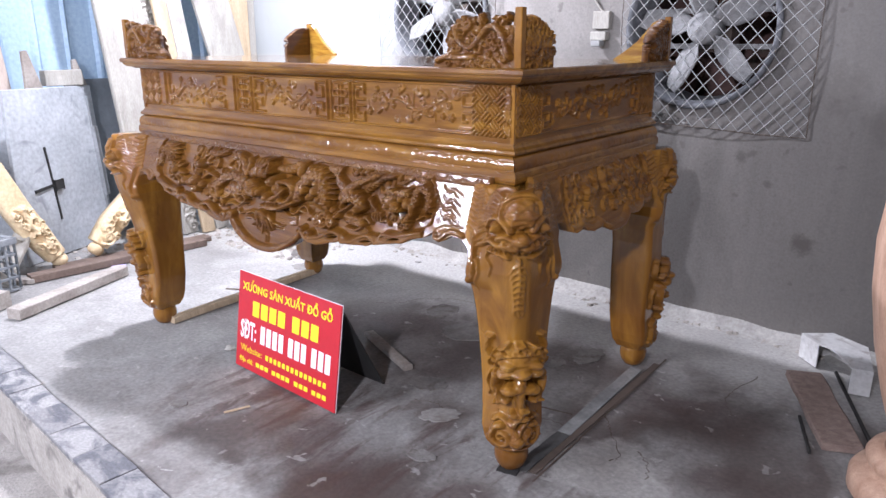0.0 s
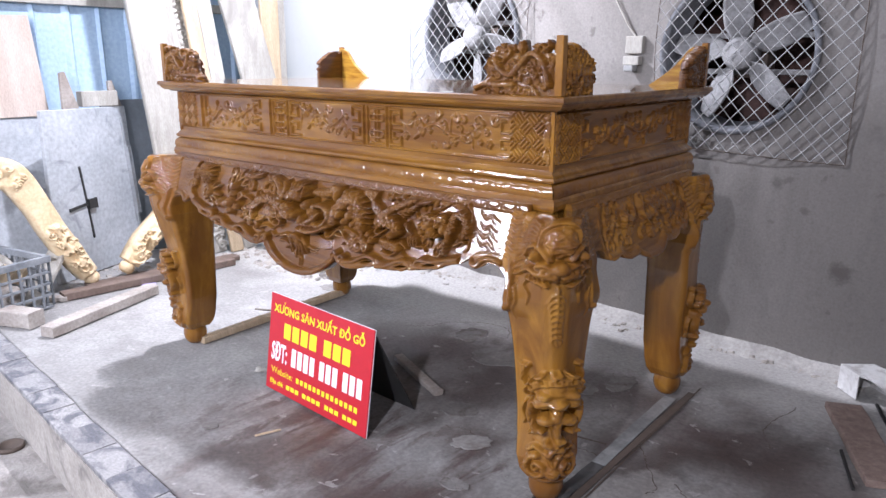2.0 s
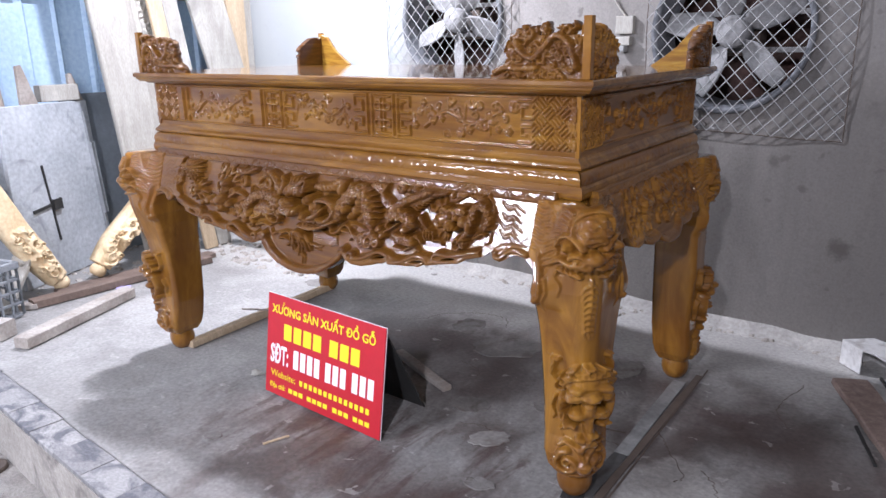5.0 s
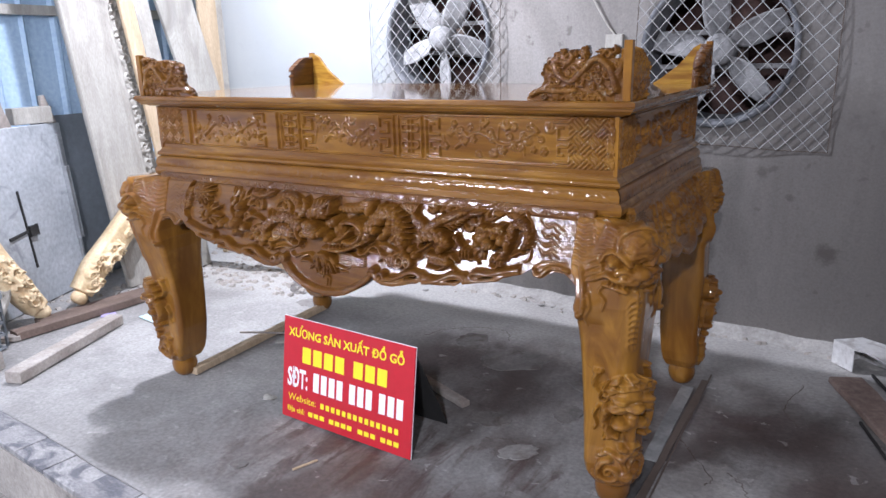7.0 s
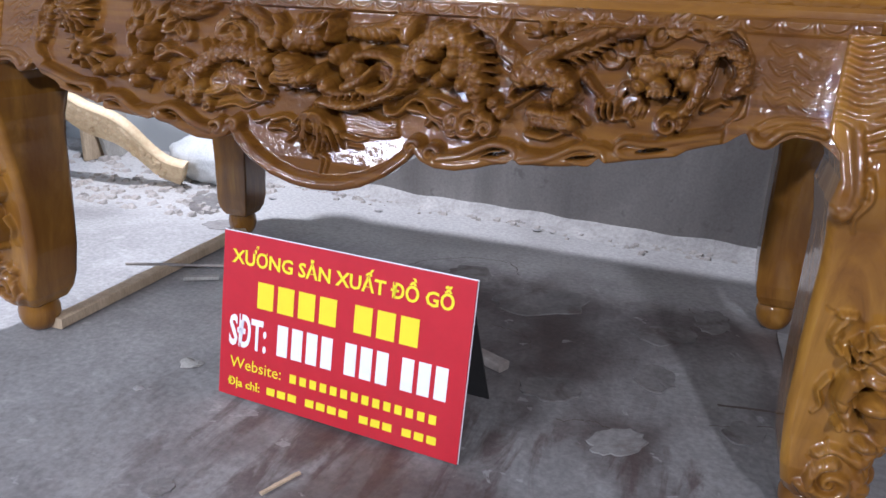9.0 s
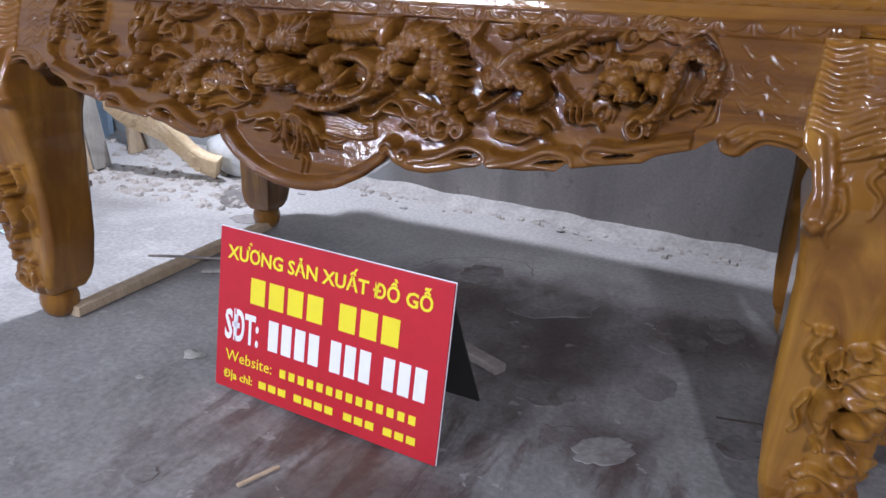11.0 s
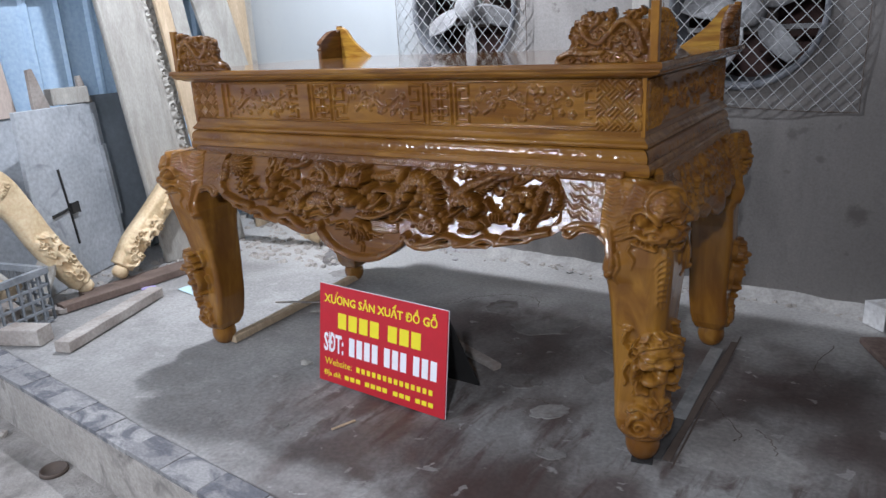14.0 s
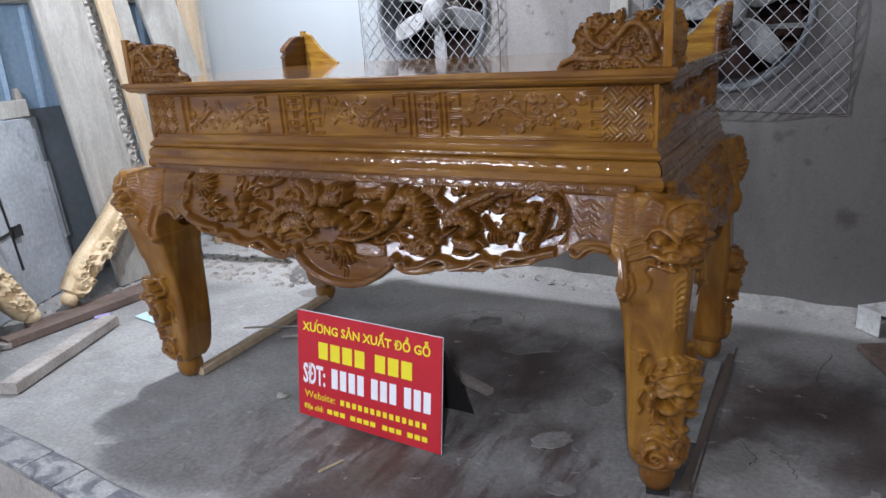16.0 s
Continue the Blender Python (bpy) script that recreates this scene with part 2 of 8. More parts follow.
def plaster_paint():
    """Cement plaster: trowel patches, tide marks, pits."""
    m, nt, p = tree_of("cement_plaster")
    big = noise_tex(nt, coords(nt, (1, 1, 0.6)), 1.0, 6, 0.6, 1.0)
    drip = noise_tex(nt, coords(nt, (3.5, 3.5, 0.35)), 1.3, 6, 0.6, 0.3)
    fine = noise_tex(nt, coords(nt), 90, 4, 0.6)
    pits = noise_tex(nt, coords(nt), 14, 3, 0.5)
    c = ramp(nt, big, [(0.32, (0.150, 0.138, 0.127)), (0.52, (0.222, 0.206, 0.190)), (0.72, (0.30, 0.280, 0.260))])
    c = mix(nt, ramp(nt, drip, [(0.50, (0, 0, 0)), (0.70, (0.7, 0.7, 0.7))]), c, (0.14, 0.13, 0.12))
    c = mix(nt, 0.32, c, ramp(nt, fine, [(0.3, (0.3, 0.3, 0.3)), (0.7, (0.7, 0.7, 0.7))]), "OVERLAY")
    c = mix(nt, ramp(nt, pits, [(0.66, (0, 0, 0)), (0.72, (0.8, 0.8, 0.8))]), c, (0.14, 0.125, 0.115))
    ragged = noise_tex(nt, coords(nt), 26, 4, 0.65)
    place = nt.nodes.new("ShaderNodeSeparateXYZ")
    nt.links.new(coords(nt), place.inputs[0])
    right_dim = shifted_sum(nt, big, 0.9, shifted(nt, place.outputs[0], 0.35, 0.0))
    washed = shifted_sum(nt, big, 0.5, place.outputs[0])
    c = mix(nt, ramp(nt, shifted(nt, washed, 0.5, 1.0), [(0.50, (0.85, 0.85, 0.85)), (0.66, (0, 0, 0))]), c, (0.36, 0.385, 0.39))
    # right end darkened in the colour to imitate dimmer light, with ragged edges
    c = mix(nt, ramp(nt, right_dim, [(0.78, (0, 0, 0)), (1.02, (0.55, 0.55, 0.55))]), c, (0.105, 0.097, 0.090))
    for at, size, tone in (((1.36, 1.65, 0.47), 0.055, 0.75), ((1.05, 1.67, 0.83), 0.03, 0.5), ((1.18, 1.66, 0.72), 0.022, 0.5), ((0.62, 1.70, 0.66), 0.05, 0.4), ((1.62, 1.64, 1.02), 0.10, 0.3), ((1.42, 1.65, 1.15), 0.12, 0.35), ((0.2, 1.72, 1.25), 0.14, 0.3)):
        gap = nt.nodes.new("ShaderNodeVectorMath")
        gap.operation = "DISTANCE"
        gap.inputs[1].default_value = at
        nt.links.new(coords(nt), gap.inputs[0])
        spot = shifted_sum(nt, ragged, 1.6 * size, gap.outputs["Value"])
        c = mix(nt, ramp(nt, scaled(nt, spot, 0.5 / size), [(0.60, (tone, tone, tone)), (0.95, (0, 0, 0))]), c, (0.085, 0.075, 0.066))
    nt.links.new(c, p.inputs["Base Color"])
    p.inputs["Roughness"].default_value = 0.9
    h = nt.nodes.new("ShaderNodeMath")
    h.operation = "MULTIPLY_ADD"
    h.inputs[1].default_value = 0.15
    nt.links.new(fine, h.inputs[0])
    nt.links.new(pits, h.inputs[2])
    bump(nt, p, h.outputs[0], 0.35, 0.006)
    return m


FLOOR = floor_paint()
LOW_FLOOR = mottled("dusty_floor", [(0.3, (0.22, 0.20, 0.18)), (0.7, (0.40, 0.37, 0.34))], 5, 0.9, 80, 0.6, 0.012, (0.16, 0.145, 0.13), 3.0, stain_at=(0.52, 0.66))
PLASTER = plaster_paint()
CURB = mottled("curb_cement", [(0.3, (0.20, 0.19, 0.18)), (0.6, (0.40, 0.38, 0.36)), (0.8, (0.50, 0.48, 0.45))], 5, 0.85, 60, 0.4, 0.005)
CURB_SIDE = mottled("curb_side_cement", [(0.3, (0.29, 0.265, 0.235)), (0.7, (0.44, 0.405, 0.365))], 4, 0.9, 60, 0.5, 0.007, (0.17, 0.155, 0.14), 4.0, stain_at=(0.55, 0.68))
BLUE = mottled("blue_sheet_metal", [(0.3, (0.36, 0.50, 0.66)), (0.7, (0.48, 0.62, 0.76))], 1.5, 0.55, 40, 0.1, 0.002)
GREY_STEEL = mottled("grey_steel_paint", [(0.3, (0.34, 0.36, 0.38)), (0.7, (0.48, 0.50, 0.52))], 2.5, 0.6, 40, 0.15, 0.002, (0.25, 0.26, 0.28), 3.0, stain_at=(0.62, 0.7))
RAW_WOOD = mottled("raw_pale_timber", [(0.3, (0.40, 0.30, 0.19)), (0.7, (0.56, 0.44, 0.30))], 4, 0.75, 50, 0.2, 0.003, stretch=(6, 6, 0.8))
WHITE_WOOD = mottled("bleached_timber", [(0.3, (0.30, 0.28, 0.245)), (0.7, (0.45, 0.43, 0.385))], 3, 0.85, 50, 0.25, 0.003, (0.25, 0.235, 0.21), 2.0, stretch=(5, 5, 0.8), stain_at=(0.56, 0.72))
PLY = mottled("beige_plywood", [(0.3, (0.47, 0.38, 0.32)), (0.7, (0.60, 0.51, 0.44))], 3, 0.7, 50, 0.15, 0.002, stretch=(5, 5, 0.8))
CARVE_RAW = mottled("raw_carved_wood", [(0.3, (0.55, 0.40, 0.22)), (0.7, (0.78, 0.62, 0.40))], 6, 0.6, 60, 0.2, 0.003)
OLD_PLANK = mottled("dusty_old_plank", [(0.3, (0.26, 0.22, 0.19)), (0.7, (0.45, 0.41, 0.37))], 5, 0.85, 60, 0.3, 0.004)
DARK_PLANK = mottled("dark_brown_plank", [(0.3, (0.10, 0.07, 0.055)), (0.7, (0.21, 0.15, 0.12))], 5, 0.75, 60, 0.3, 0.003)
DARK = plain("black_soot", (0.025, 0.024, 0.023), 0.7)
BEHIND = mottled("dark_brown_brick", [(0.3, (0.05, 0.032, 0.028)), (0.55, (0.11, 0.06, 0.05)), (0.75, (0.09, 0.10, 0.085))], 5, 0.9, 40, 0.4, 0.01)
MESH_WIRE = plain("dusty_wire", (0.33, 0.33, 0.32), 0.7, 0.0)
FAN_BLADE = mottled("dusty_fan_blade", [(0.3, (0.15, 0.147, 0.144)), (0.7, (0.36, 0.355, 0.35))], 8, 0.8, 70, 0.2, 0.003)
FAN_RING = mottled("dusty_dark_shroud", [(0.3, (0.085, 0.09, 0.10)), (0.7, (0.22, 0.225, 0.235))], 9, 0.8, 60, 0.4, 0.006)
FAN_BOX = mottled("dusty_fan_housing", [(0.3, (0.16, 0.155, 0.15)), (0.7, (0.34, 0.33, 0.32))], 9, 0.9, 60, 0.6, 0.01)
RED = plain("red_print", (0.50, 0.018, 0.030), 0.35, wear=0.06)
YELLOW = plain("yellow_print", (0.85, 0.72, 0.03), 0.4, wear=0.03)
WHITE = plain("white_print", (0.85, 0.84, 0.86), 0.4, wear=0.03)
CRATE = mottled("grey_blue_plastic", [(0.3, (0.15, 0.165, 0.18)), (0.7, (0.30, 0.315, 0.33))], 8, 0.55, 50, 0.2, 0.003)
RUST = plain("dusty_rust", (0.10, 0.075, 0.06), 0.8)

# ---- mesh helpers ----


def obj(name, verts, faces, mat, parent=None, label="", smooth=False):
    me = bpy.data.meshes.new(name)
    me.from_pydata([tuple(v) for v in verts], [], [tuple(f) for f in faces])
    if smooth:
        me.polygons.foreach_set("use_smooth", [True] * len(me.polygons))
    me.materials.append(mat)
    ob = new(name, me)
    if parent:
        ob.parent = parent
        ob.matrix_parent_inverse = Matrix.Translation(-parent.location)
    if label:
        tagged(ob, label)
    return ob


def part(name, bm, mat, parent=None, label="", smooth=False):
    me = bpy.data.meshes.new(name)
    bm.to_mesh(me)
    bm.free()
    if smooth:
        me.polygons.foreach_set("use_smooth", [True] * len(me.polygons))
    me.materials.append(mat)
    ob = new(name, me)
    if parent:
        ob.parent = parent
        ob.matrix_parent_inverse = Matrix.Translation(-parent.location)
    if label:
        tagged(ob, label)
    return ob


def thing(name, label, category, group="", at=(0, 0, 0)):
    ob = new(name)
    ob.empty_display_size = 0.1
    ob.location = at
    return tagged(ob, label, category, group)


def add_box(bm, lo, hi, m=Matrix(), bevel=0.0, wobble=0.0):
    made = bmesh.ops.create_cube(bm, size=1.0)["verts"]
    lo, hi = Vector(lo), Vector(hi)
    for v in made:
        c = Vector((lo[i] + (v.co[i] + 0.5) * (hi[i] - lo[i]) for i in range(3)))
        if wobble:
            c += Vector((random.uniform(-wobble, wobble) for _ in range(3)))
        v.co = m @ c
    if bevel:
        edges = list({e for v in made for e in v.link_edges})
        bmesh.ops.bevel(bm, geom=edges, offset=bevel, segments=2, affect="EDGES", profile=0.6)
    return made


def box(name, lo, hi, mat, parent=None, label="", m=Matrix(), bevel=0.004, wobble=0.0):
    bm = bmesh.new()
    add_box(bm, lo, hi, m, bevel, wobble)
    return part(name, bm, mat, parent, label)


def sheet(P, wrap=False):
    """Vertices and quads of a grid of points, rows by columns."""
    P = np.asarray(P, float)
    nu, nv = P.shape[:2]
    i = np.arange(nu * nv).reshape(nu, nv)
    j = np.roll(i, -1, 0) if wrap else i[1:]
    a, b = (i, j) if wrap else (i[:-1], j)
    quads = np.stack([a[:, :-1], b[:, :-1], b[:, 1:], a[:, 1:]], -1).reshape(-1, 4)
    return P.reshape(-1, 3), quads


def surf(name, P, mat, parent=None, label="", wrap=False, smooth=True):
    v, q = sheet(P, wrap)
    return obj(name, v.tolist(), q.tolist(), mat, parent, label, smooth)


def slab_surf(name, P, Q, mat, parent=None, label="", smooth=True):
    """A closed body between a front grid P and a back grid Q."""
    (v, q), (w, r) = sheet(P), sheet(Q)
    n = len(v)
    nu, nv = np.shape(P)[:2]
    i = np.arange(nu * nv).reshape(nu, nv)
    rim = np.concatenate([i[:, 0], i[-1, 1:], i[::-1, -1][1:], i[0, ::-1][1:-1]])
    nxt = np.roll(rim, -1)
    edge = np.stack([rim, rim + n, nxt + n, nxt], -1)
    faces = q.tolist() + (r[:, ::-1] + n).tolist() + edge.tolist()
    return obj(name, np.concatenate([v, w]).tolist(), faces, mat, parent, label, smooth)


def pierced(name, P, Q, keep, mat, parent=None, label="", smooth=True):
    """A closed body between two grids, cut away where the cells of keep are false."""
    v, q = sheet(P)
    w, _ = sheet(Q)
    n = len(v)
    q = q[keep.reshape(-1)]
    used = set()
    for f in q.tolist():
        used.update(zip(f, f[1:] + f[:1]))
    rim = [(b, a, a + n, b + n) for a, b in used if (b, a) not in used]
    faces = q.tolist() + (q[:, ::-1] + n).tolist() + rim
    every = np.concatenate([v, w])
    ids = np.unique(np.array(faces))
    where = np.full(len(every), -1)
    where[ids] = np.arange(len(ids))
    return obj(name, every[ids].tolist(), where[np.array(faces)].tolist(), mat, parent, label, smooth)


def lathe_points(profile, steps=32):
    prof = np.asarray(profile, float)
    a = np.linspace(0, 2 * np.pi, steps, endpoint=False)
    return np.stack([np.outer(np.cos(a), prof[:, 0]), np.outer(np.sin(a), prof[:, 0]), np.tile(prof[:, 1], (steps, 1))], -1)


def tube_points(path, radius, steps=8):
    path = np.asarray(path, float)
    r = np.broadcast_to(np.asarray(radius, float), (len(path),))
    t = np.gradient(path, axis=0)
    t /= np.linalg.norm(t, axis=1, keepdims=True) + 1e-9
    up = np.array([0, 0, 1.0]) if abs(t[0, 2]) < 0.9 else np.array([1.0, 0, 0])
    side = np.cross(t, up)
    side /= np.linalg.norm(side, axis=1, keepdims=True) + 1e-9
    over = np.cross(side, t)
    a = np.linspace(0, 2 * np.pi, steps, endpoint=False)
    return path[None] + r[None, :, None] * (np.cos(a)[:, None, None] * side[None] + np.sin(a)[:, None, None] * over[None])


def capped(name, P, mat, parent=None, label="", smooth=True):
    """A tube of points (round by along) with closed ends."""
    v, q = sheet(P, True)
    nu, nv = P.shape[:2]
    faces = q.tolist() + [[i * nv for i in range(nu)][::-1], [i * nv + nv - 1 for i in range(nu)]]
    return obj(name, v.tolist(), faces, mat, parent, label, smooth)


def swept_frame(profile, x0, x1, y0, y1):
    """A moulding's profile (out, z) swept round a rectangle, corners mitred; points, round by profile."""
    rows = []
    for sx, sy, cx, cy in ((-1, -1, x0, y0), (1, -1, x1, y0), (1, 1, x1, y1), (-1, 1, x0, y1)):
        rows.append([(cx + sx * o, cy + sy * o, z) for o, z in profile])
    return np.array(rows)


# ---- relief carving ----


class Relief:
    """A height map over a strip of wood, raised by strokes and domes and cut by grooves."""

    def __init__(self, x0, x1, z0, z1, res):
        self.x0, self.z0, self.res = x0, z0, res
        self.nx, self.nz = int((x1 - x0) / res) + 2, int((z1 - z0) / res) + 2
        self.h, self.g = np.zeros((self.nx, self.nz)), np.zeros((self.nx, self.nz))

    def stamp(self, field, x, z, r, h, base, power=0.5):
        i, j, n = (x - self.x0) / self.res, (z - self.z0) / self.res, r / self.res
        a, b, c, d = max(0, int(i - n)), min(self.nx, int(i + n) + 2), max(0, int(j - n)), min(self.nz, int(j + n) + 2)
        if a >= b or c >= d:
            return
        gx, gz = np.arange(a, b) - i, np.arange(c, d) - j
        d2 = (gx[:, None] ** 2 + gz[None] ** 2) / (n * n)
        v = np.where(d2 < 1, base + h * np.clip(1 - d2, 0, 1) ** power, 0)
        np.maximum(field[a:b, c:d], v, out=field[a:b, c:d])

    def dome(self, x, z, r, h, base=0.0):
        self.stamp(self.h, x, z, r, h, base)

    def stroke(self, pts, r0, r1, h, base=0.0, fat=False):
        pts = smooth_line(pts)
        step = np.r_[0, np.cumsum(np.hypot(*np.diff(pts, axis=0).T))]
        n = max(3, int(step[-1] / (0.3 * max(min(r0, r1), 0.4 * max(r0, r1)))))
        s = np.linspace(0, step[-1], n)
        for k, (x, z) in enumerate(zip(np.interp(s, step, pts[:, 0]), np.interp(s, step, pts[:, 1]))):
            t = k / (n - 1)
            r = r0 + (r1 - r0) * t
            if fat:
                r = r1 + (r0 - r1) * math.sin(math.pi * min(1, 0.12 + 0.88 * t)) ** 0.8
            self.stamp(self.h, x, z, r, h * (0.35 + 0.65 * r / max(r0, r1)), base)

    def groove(self, pts, w, depth):
        pts = smooth_line(pts)
        step = np.r_[0, np.cumsum(np.hypot(*np.diff(pts, axis=0).T))]
        n = max(2, int(step[-1] / (0.4 * w)))
        s = np.linspace(0, step[-1], n)
        for k, (x, z) in enumerate(zip(np.interp(s, step, pts[:, 0]), np.interp(s, step, pts[:, 1]))):
            self.stamp(self.g, x, z, w * (0.55 + 0.45 * math.sin(math.pi * (k + 0.5) / n)), depth, 0)

    def bar(self, x0, z0, x1, z1, h):
        i = lambda v, o: int(round((v - o) / self.res))
        a, b, c, d = i(min(x0, x1), self.x0), i(max(x0, x1), self.x0), i(min(z0, z1), self.z0), i(max(z0, z1), self.z0)
        np.maximum(self.h[max(a, 0):b, max(c, 0):d], h, out=self.h[max(a, 0):b, max(c, 0):d])

    def comb(self, count, seed, length, depth, least, width=0.0022):
        """Fine cuts following a drifting direction, only on raised figures."""
        rng = random.Random(seed)
        for _ in range(count):
            i, j = rng.randrange(self.nx), rng.randrange(self.nz)
            if self.h[i, j] < least:
                continue
            x, z = self.x0 + i * self.res, self.z0 + j * self.res
            a = 6.0 * noise.noise((x * 7, z * 7, seed))
            b = a + rng.uniform(-0.7, 0.7)
            L = length * rng.uniform(0.5, 1.2)
            self.groove([(x, z), (x + 0.5 * L * math.cos(a), z + 0.5 * L * math.sin(a)), (x + L * math.cos(b), z + L * math.sin(b))], width, depth)

    def beads(self, count, seed, r, least):
        """Small knobs standing on raised figures."""
        rng = random.Random(seed)
        for _ in range(count):
            i, j = rng.randrange(self.nx), rng.randrange(self.nz)
            base = self.h[i, j]
            if base > least:
                q = r * rng.uniform(0.6, 1.3)
                self.stamp(self.h, self.x0 + i * self.res, self.z0 + j * self.res, q, q * 0.8, base - 0.25 * q)

    def soften(self, n=1):
        for _ in range(n):
            for f in (self.h, self.g):
                f[1:-1, 1:-1] = 0.4 * f[1:-1, 1:-1] + 0.15 * (f[2:, 1:-1] + f[:-2, 1:-1] + f[1:-1, 2:] + f[1:-1, :-2])

    def at(self, x, z):
        i = np.clip((np.asarray(x) - self.x0) / self.res, 0, self.nx - 1.001)
        j = np.clip((np.asarray(z) - self.z0) / self.res, 0, self.nz - 1.001)
        a, c = i.astype(int), j.astype(int)
        u, w = i - a, j - c
        f = self.h - self.g
        return f[a, c] * (1 - u) * (1 - w) + f[a + 1, c] * u * (1 - w) + f[a, c + 1] * (1 - u) * w + f[a + 1, c + 1] * u * w


def smooth_line(pts, n=8):
    """A Catmull-Rom line through the points."""
    p = np.asarray(pts, float)
    if len(p) < 3:
        return p
    q = np.vstack([2 * p[0] - p[1], p, 2 * p[-1] - p[-2]])
    out = []
    for k in range(1, len(q) - 2):
        for t in np.linspace(0, 1, n, endpoint=False):
            a, b, c, d = q[k - 1 : k + 3]
            out.append(0.5 * (2 * b + (c - a) * t + (2 * a - 5 * b + 4 * c - d) * t * t + (3 * b - a - 3 * c + d) * t**3))
    return np.array(out + [p[-1]])


def curl(cx, cz, r, turns=1.4, a0=0.0, way=1):
    t = np.linspace(0, 1, 22)
    a, q = a0 + way * turns * 2 * np.pi * t, r * (1 - 0.85 * t)
    return np.stack([cx + q * np.cos(a), cz + q * np.sin(a)], -1)


def cloud(R, x, z, r, h, base=0.0, way=1, a0=0.0):
    R.stroke(curl(x, z, r, 1.3, a0, way), r * 0.26, r * 0.2, h, base)


def tuft(R, x, z, ang, length, n, spread, h, base=0.0, w=None, bend=0.35):
    """A fan of tapering, bent locks."""
    for k in range(n):
        f = (k + 0.5) / n - 0.5
        a = ang + f * spread
        L = length * (1 - 0.5 * abs(f)) * random.uniform(0.85, 1.1)
        b = bend * (1 if f >= 0 else -1) * random.uniform(0.6, 1.3)
        p1 = (x + 0.5 * L * math.cos(a + b), z + 0.5 * L * math.sin(a + b))
        p2 = (x + L * math.cos(a), z + L * math.sin(a))
        ww = w or length * 0.5 * spread / n
        line = [(x + 0.08 * L * math.cos(a), z + 0.08 * L * math.sin(a)), p1, p2]
        R.stroke(line, ww, ww * 0.2, h, base + 0.15 * h * random.random())
        if ww > 0.005:
            R.groove(line, 0.0026, 0.25 * h)


def bloom(R, x, z, r, h, base=0.0, petals=7):
    for k in range(petals):
        a = 2 * math.pi * k / petals
        R.dome(x + 0.6 * r * math.cos(a), z + 0.6 * r * math.sin(a), 0.42 * r, h, base)
    R.dome(x, z, 0.34 * r, h, base + 0.35 * h)


def scaly(R, pts, r, h, base=0.0):
    """A serpent's body: a thick cord with scales."""
    R.stroke(pts, r, r * 0.8, h, base)
    p = smooth_line(pts)
    step = np.r_[0, np.cumsum(np.hypot(*np.diff(p, axis=0).T))]
    for k, s in enumerate(np.arange(0, step[-1], r * 0.5)):
        x, z = np.interp(s, step, p[:, 0]), np.interp(s, step, p[:, 1])
        e = min(s + 0.01, step[-1])
        dx, dz = np.interp(e, step, p[:, 0]) - x, np.interp(e, step, p[:, 1]) - z
        L = math.hypot(dx, dz) + 1e-9
        for f in (-0.55, 0, 0.55) if k % 2 else (-0.28, 0.28):
            R.dome(x - dz / L * f * r, z + dx / L * f * r, r * 0.3, h * 0.22, base + h * (1 - 0.45 * f * f) * 0.86)


def beast(R, x, z, s, h, base=0.0, way=1):
    """A small crouching lion-like carving: plain lumps, curls and claws."""
    scaly(R, [(x, z), (x - way * 0.9 * s, z - 0.15 * s), (x - way * 1.5 * s, z + 0.4 * s), (x - way * 1.2 * s, z + 1.0 * s)], 0.34 * s, h * 0.8, base)
    R.dome(x + way * 0.25 * s, z + 0.1 * s, 0.5 * s, h, base)
    R.dome(x + way * 0.55 * s, z - 0.12 * s, 0.3 * s, h * 0.9, base + 0.25 * h)
    for d in (0.12, 0.5):
        R.dome(x + way * d * s, z + 0.3 * s, 0.14 * s, h * 0.4, base + 0.8 * h)
    for k in range(7):
        a = 0.5 + 0.55 * k
        cloud(R, x + way * (0.1 * s + 0.62 * s * math.cos(a)), z + 0.1 * s + 0.6 * s * math.sin(a), 0.2 * s, h * 0.6, base + 0.2 * h, 1 if k % 2 else -1, a)
    for d in (-0.9, 0.2):
        R.stroke([(x + way * d * s, z - 0.1 * s), (x + way * (d + 0.25) * s, z - 0.5 * s), (x + way * (d + 0.55) * s, z - 0.75 * s)], 0.2 * s, 0.13 * s, h * 0.8, base)
        for k in range(3):
            R.dome(x + way * (d + 0.5 + 0.12 * k) * s, z - (0.85 - 0.08 * k) * s, 0.1 * s, h * 0.6, base + 0.1 * h)

# ---- large structure ----


def structure(ob, label, category):
    return tagged(ob, label, category, kind="structure")


def wall_y(x):
    return 1.70 - 0.06 * (x - 0.6)


def curb_y(x):
    return -0.681 - 0.093 * (x + 2.2)


def ngon_slab(name, ring, z0, z1, mat):
    n = len(ring)
    v = [(x, y, z1) for x, y in ring] + [(x, y, z0) for x, y in ring]
    f = [list(range(n)), list(range(2 * n - 1, n - 1, -1))] + [[i, i + n, (i + 1) % n + n, (i + 1) % n] for i in range(n)]
    return obj(name, v, f, mat)


LEFT, RIGHT, FRONT, TOP, LOW = -3.1, 4.0, -6.0, 4.2, -0.25


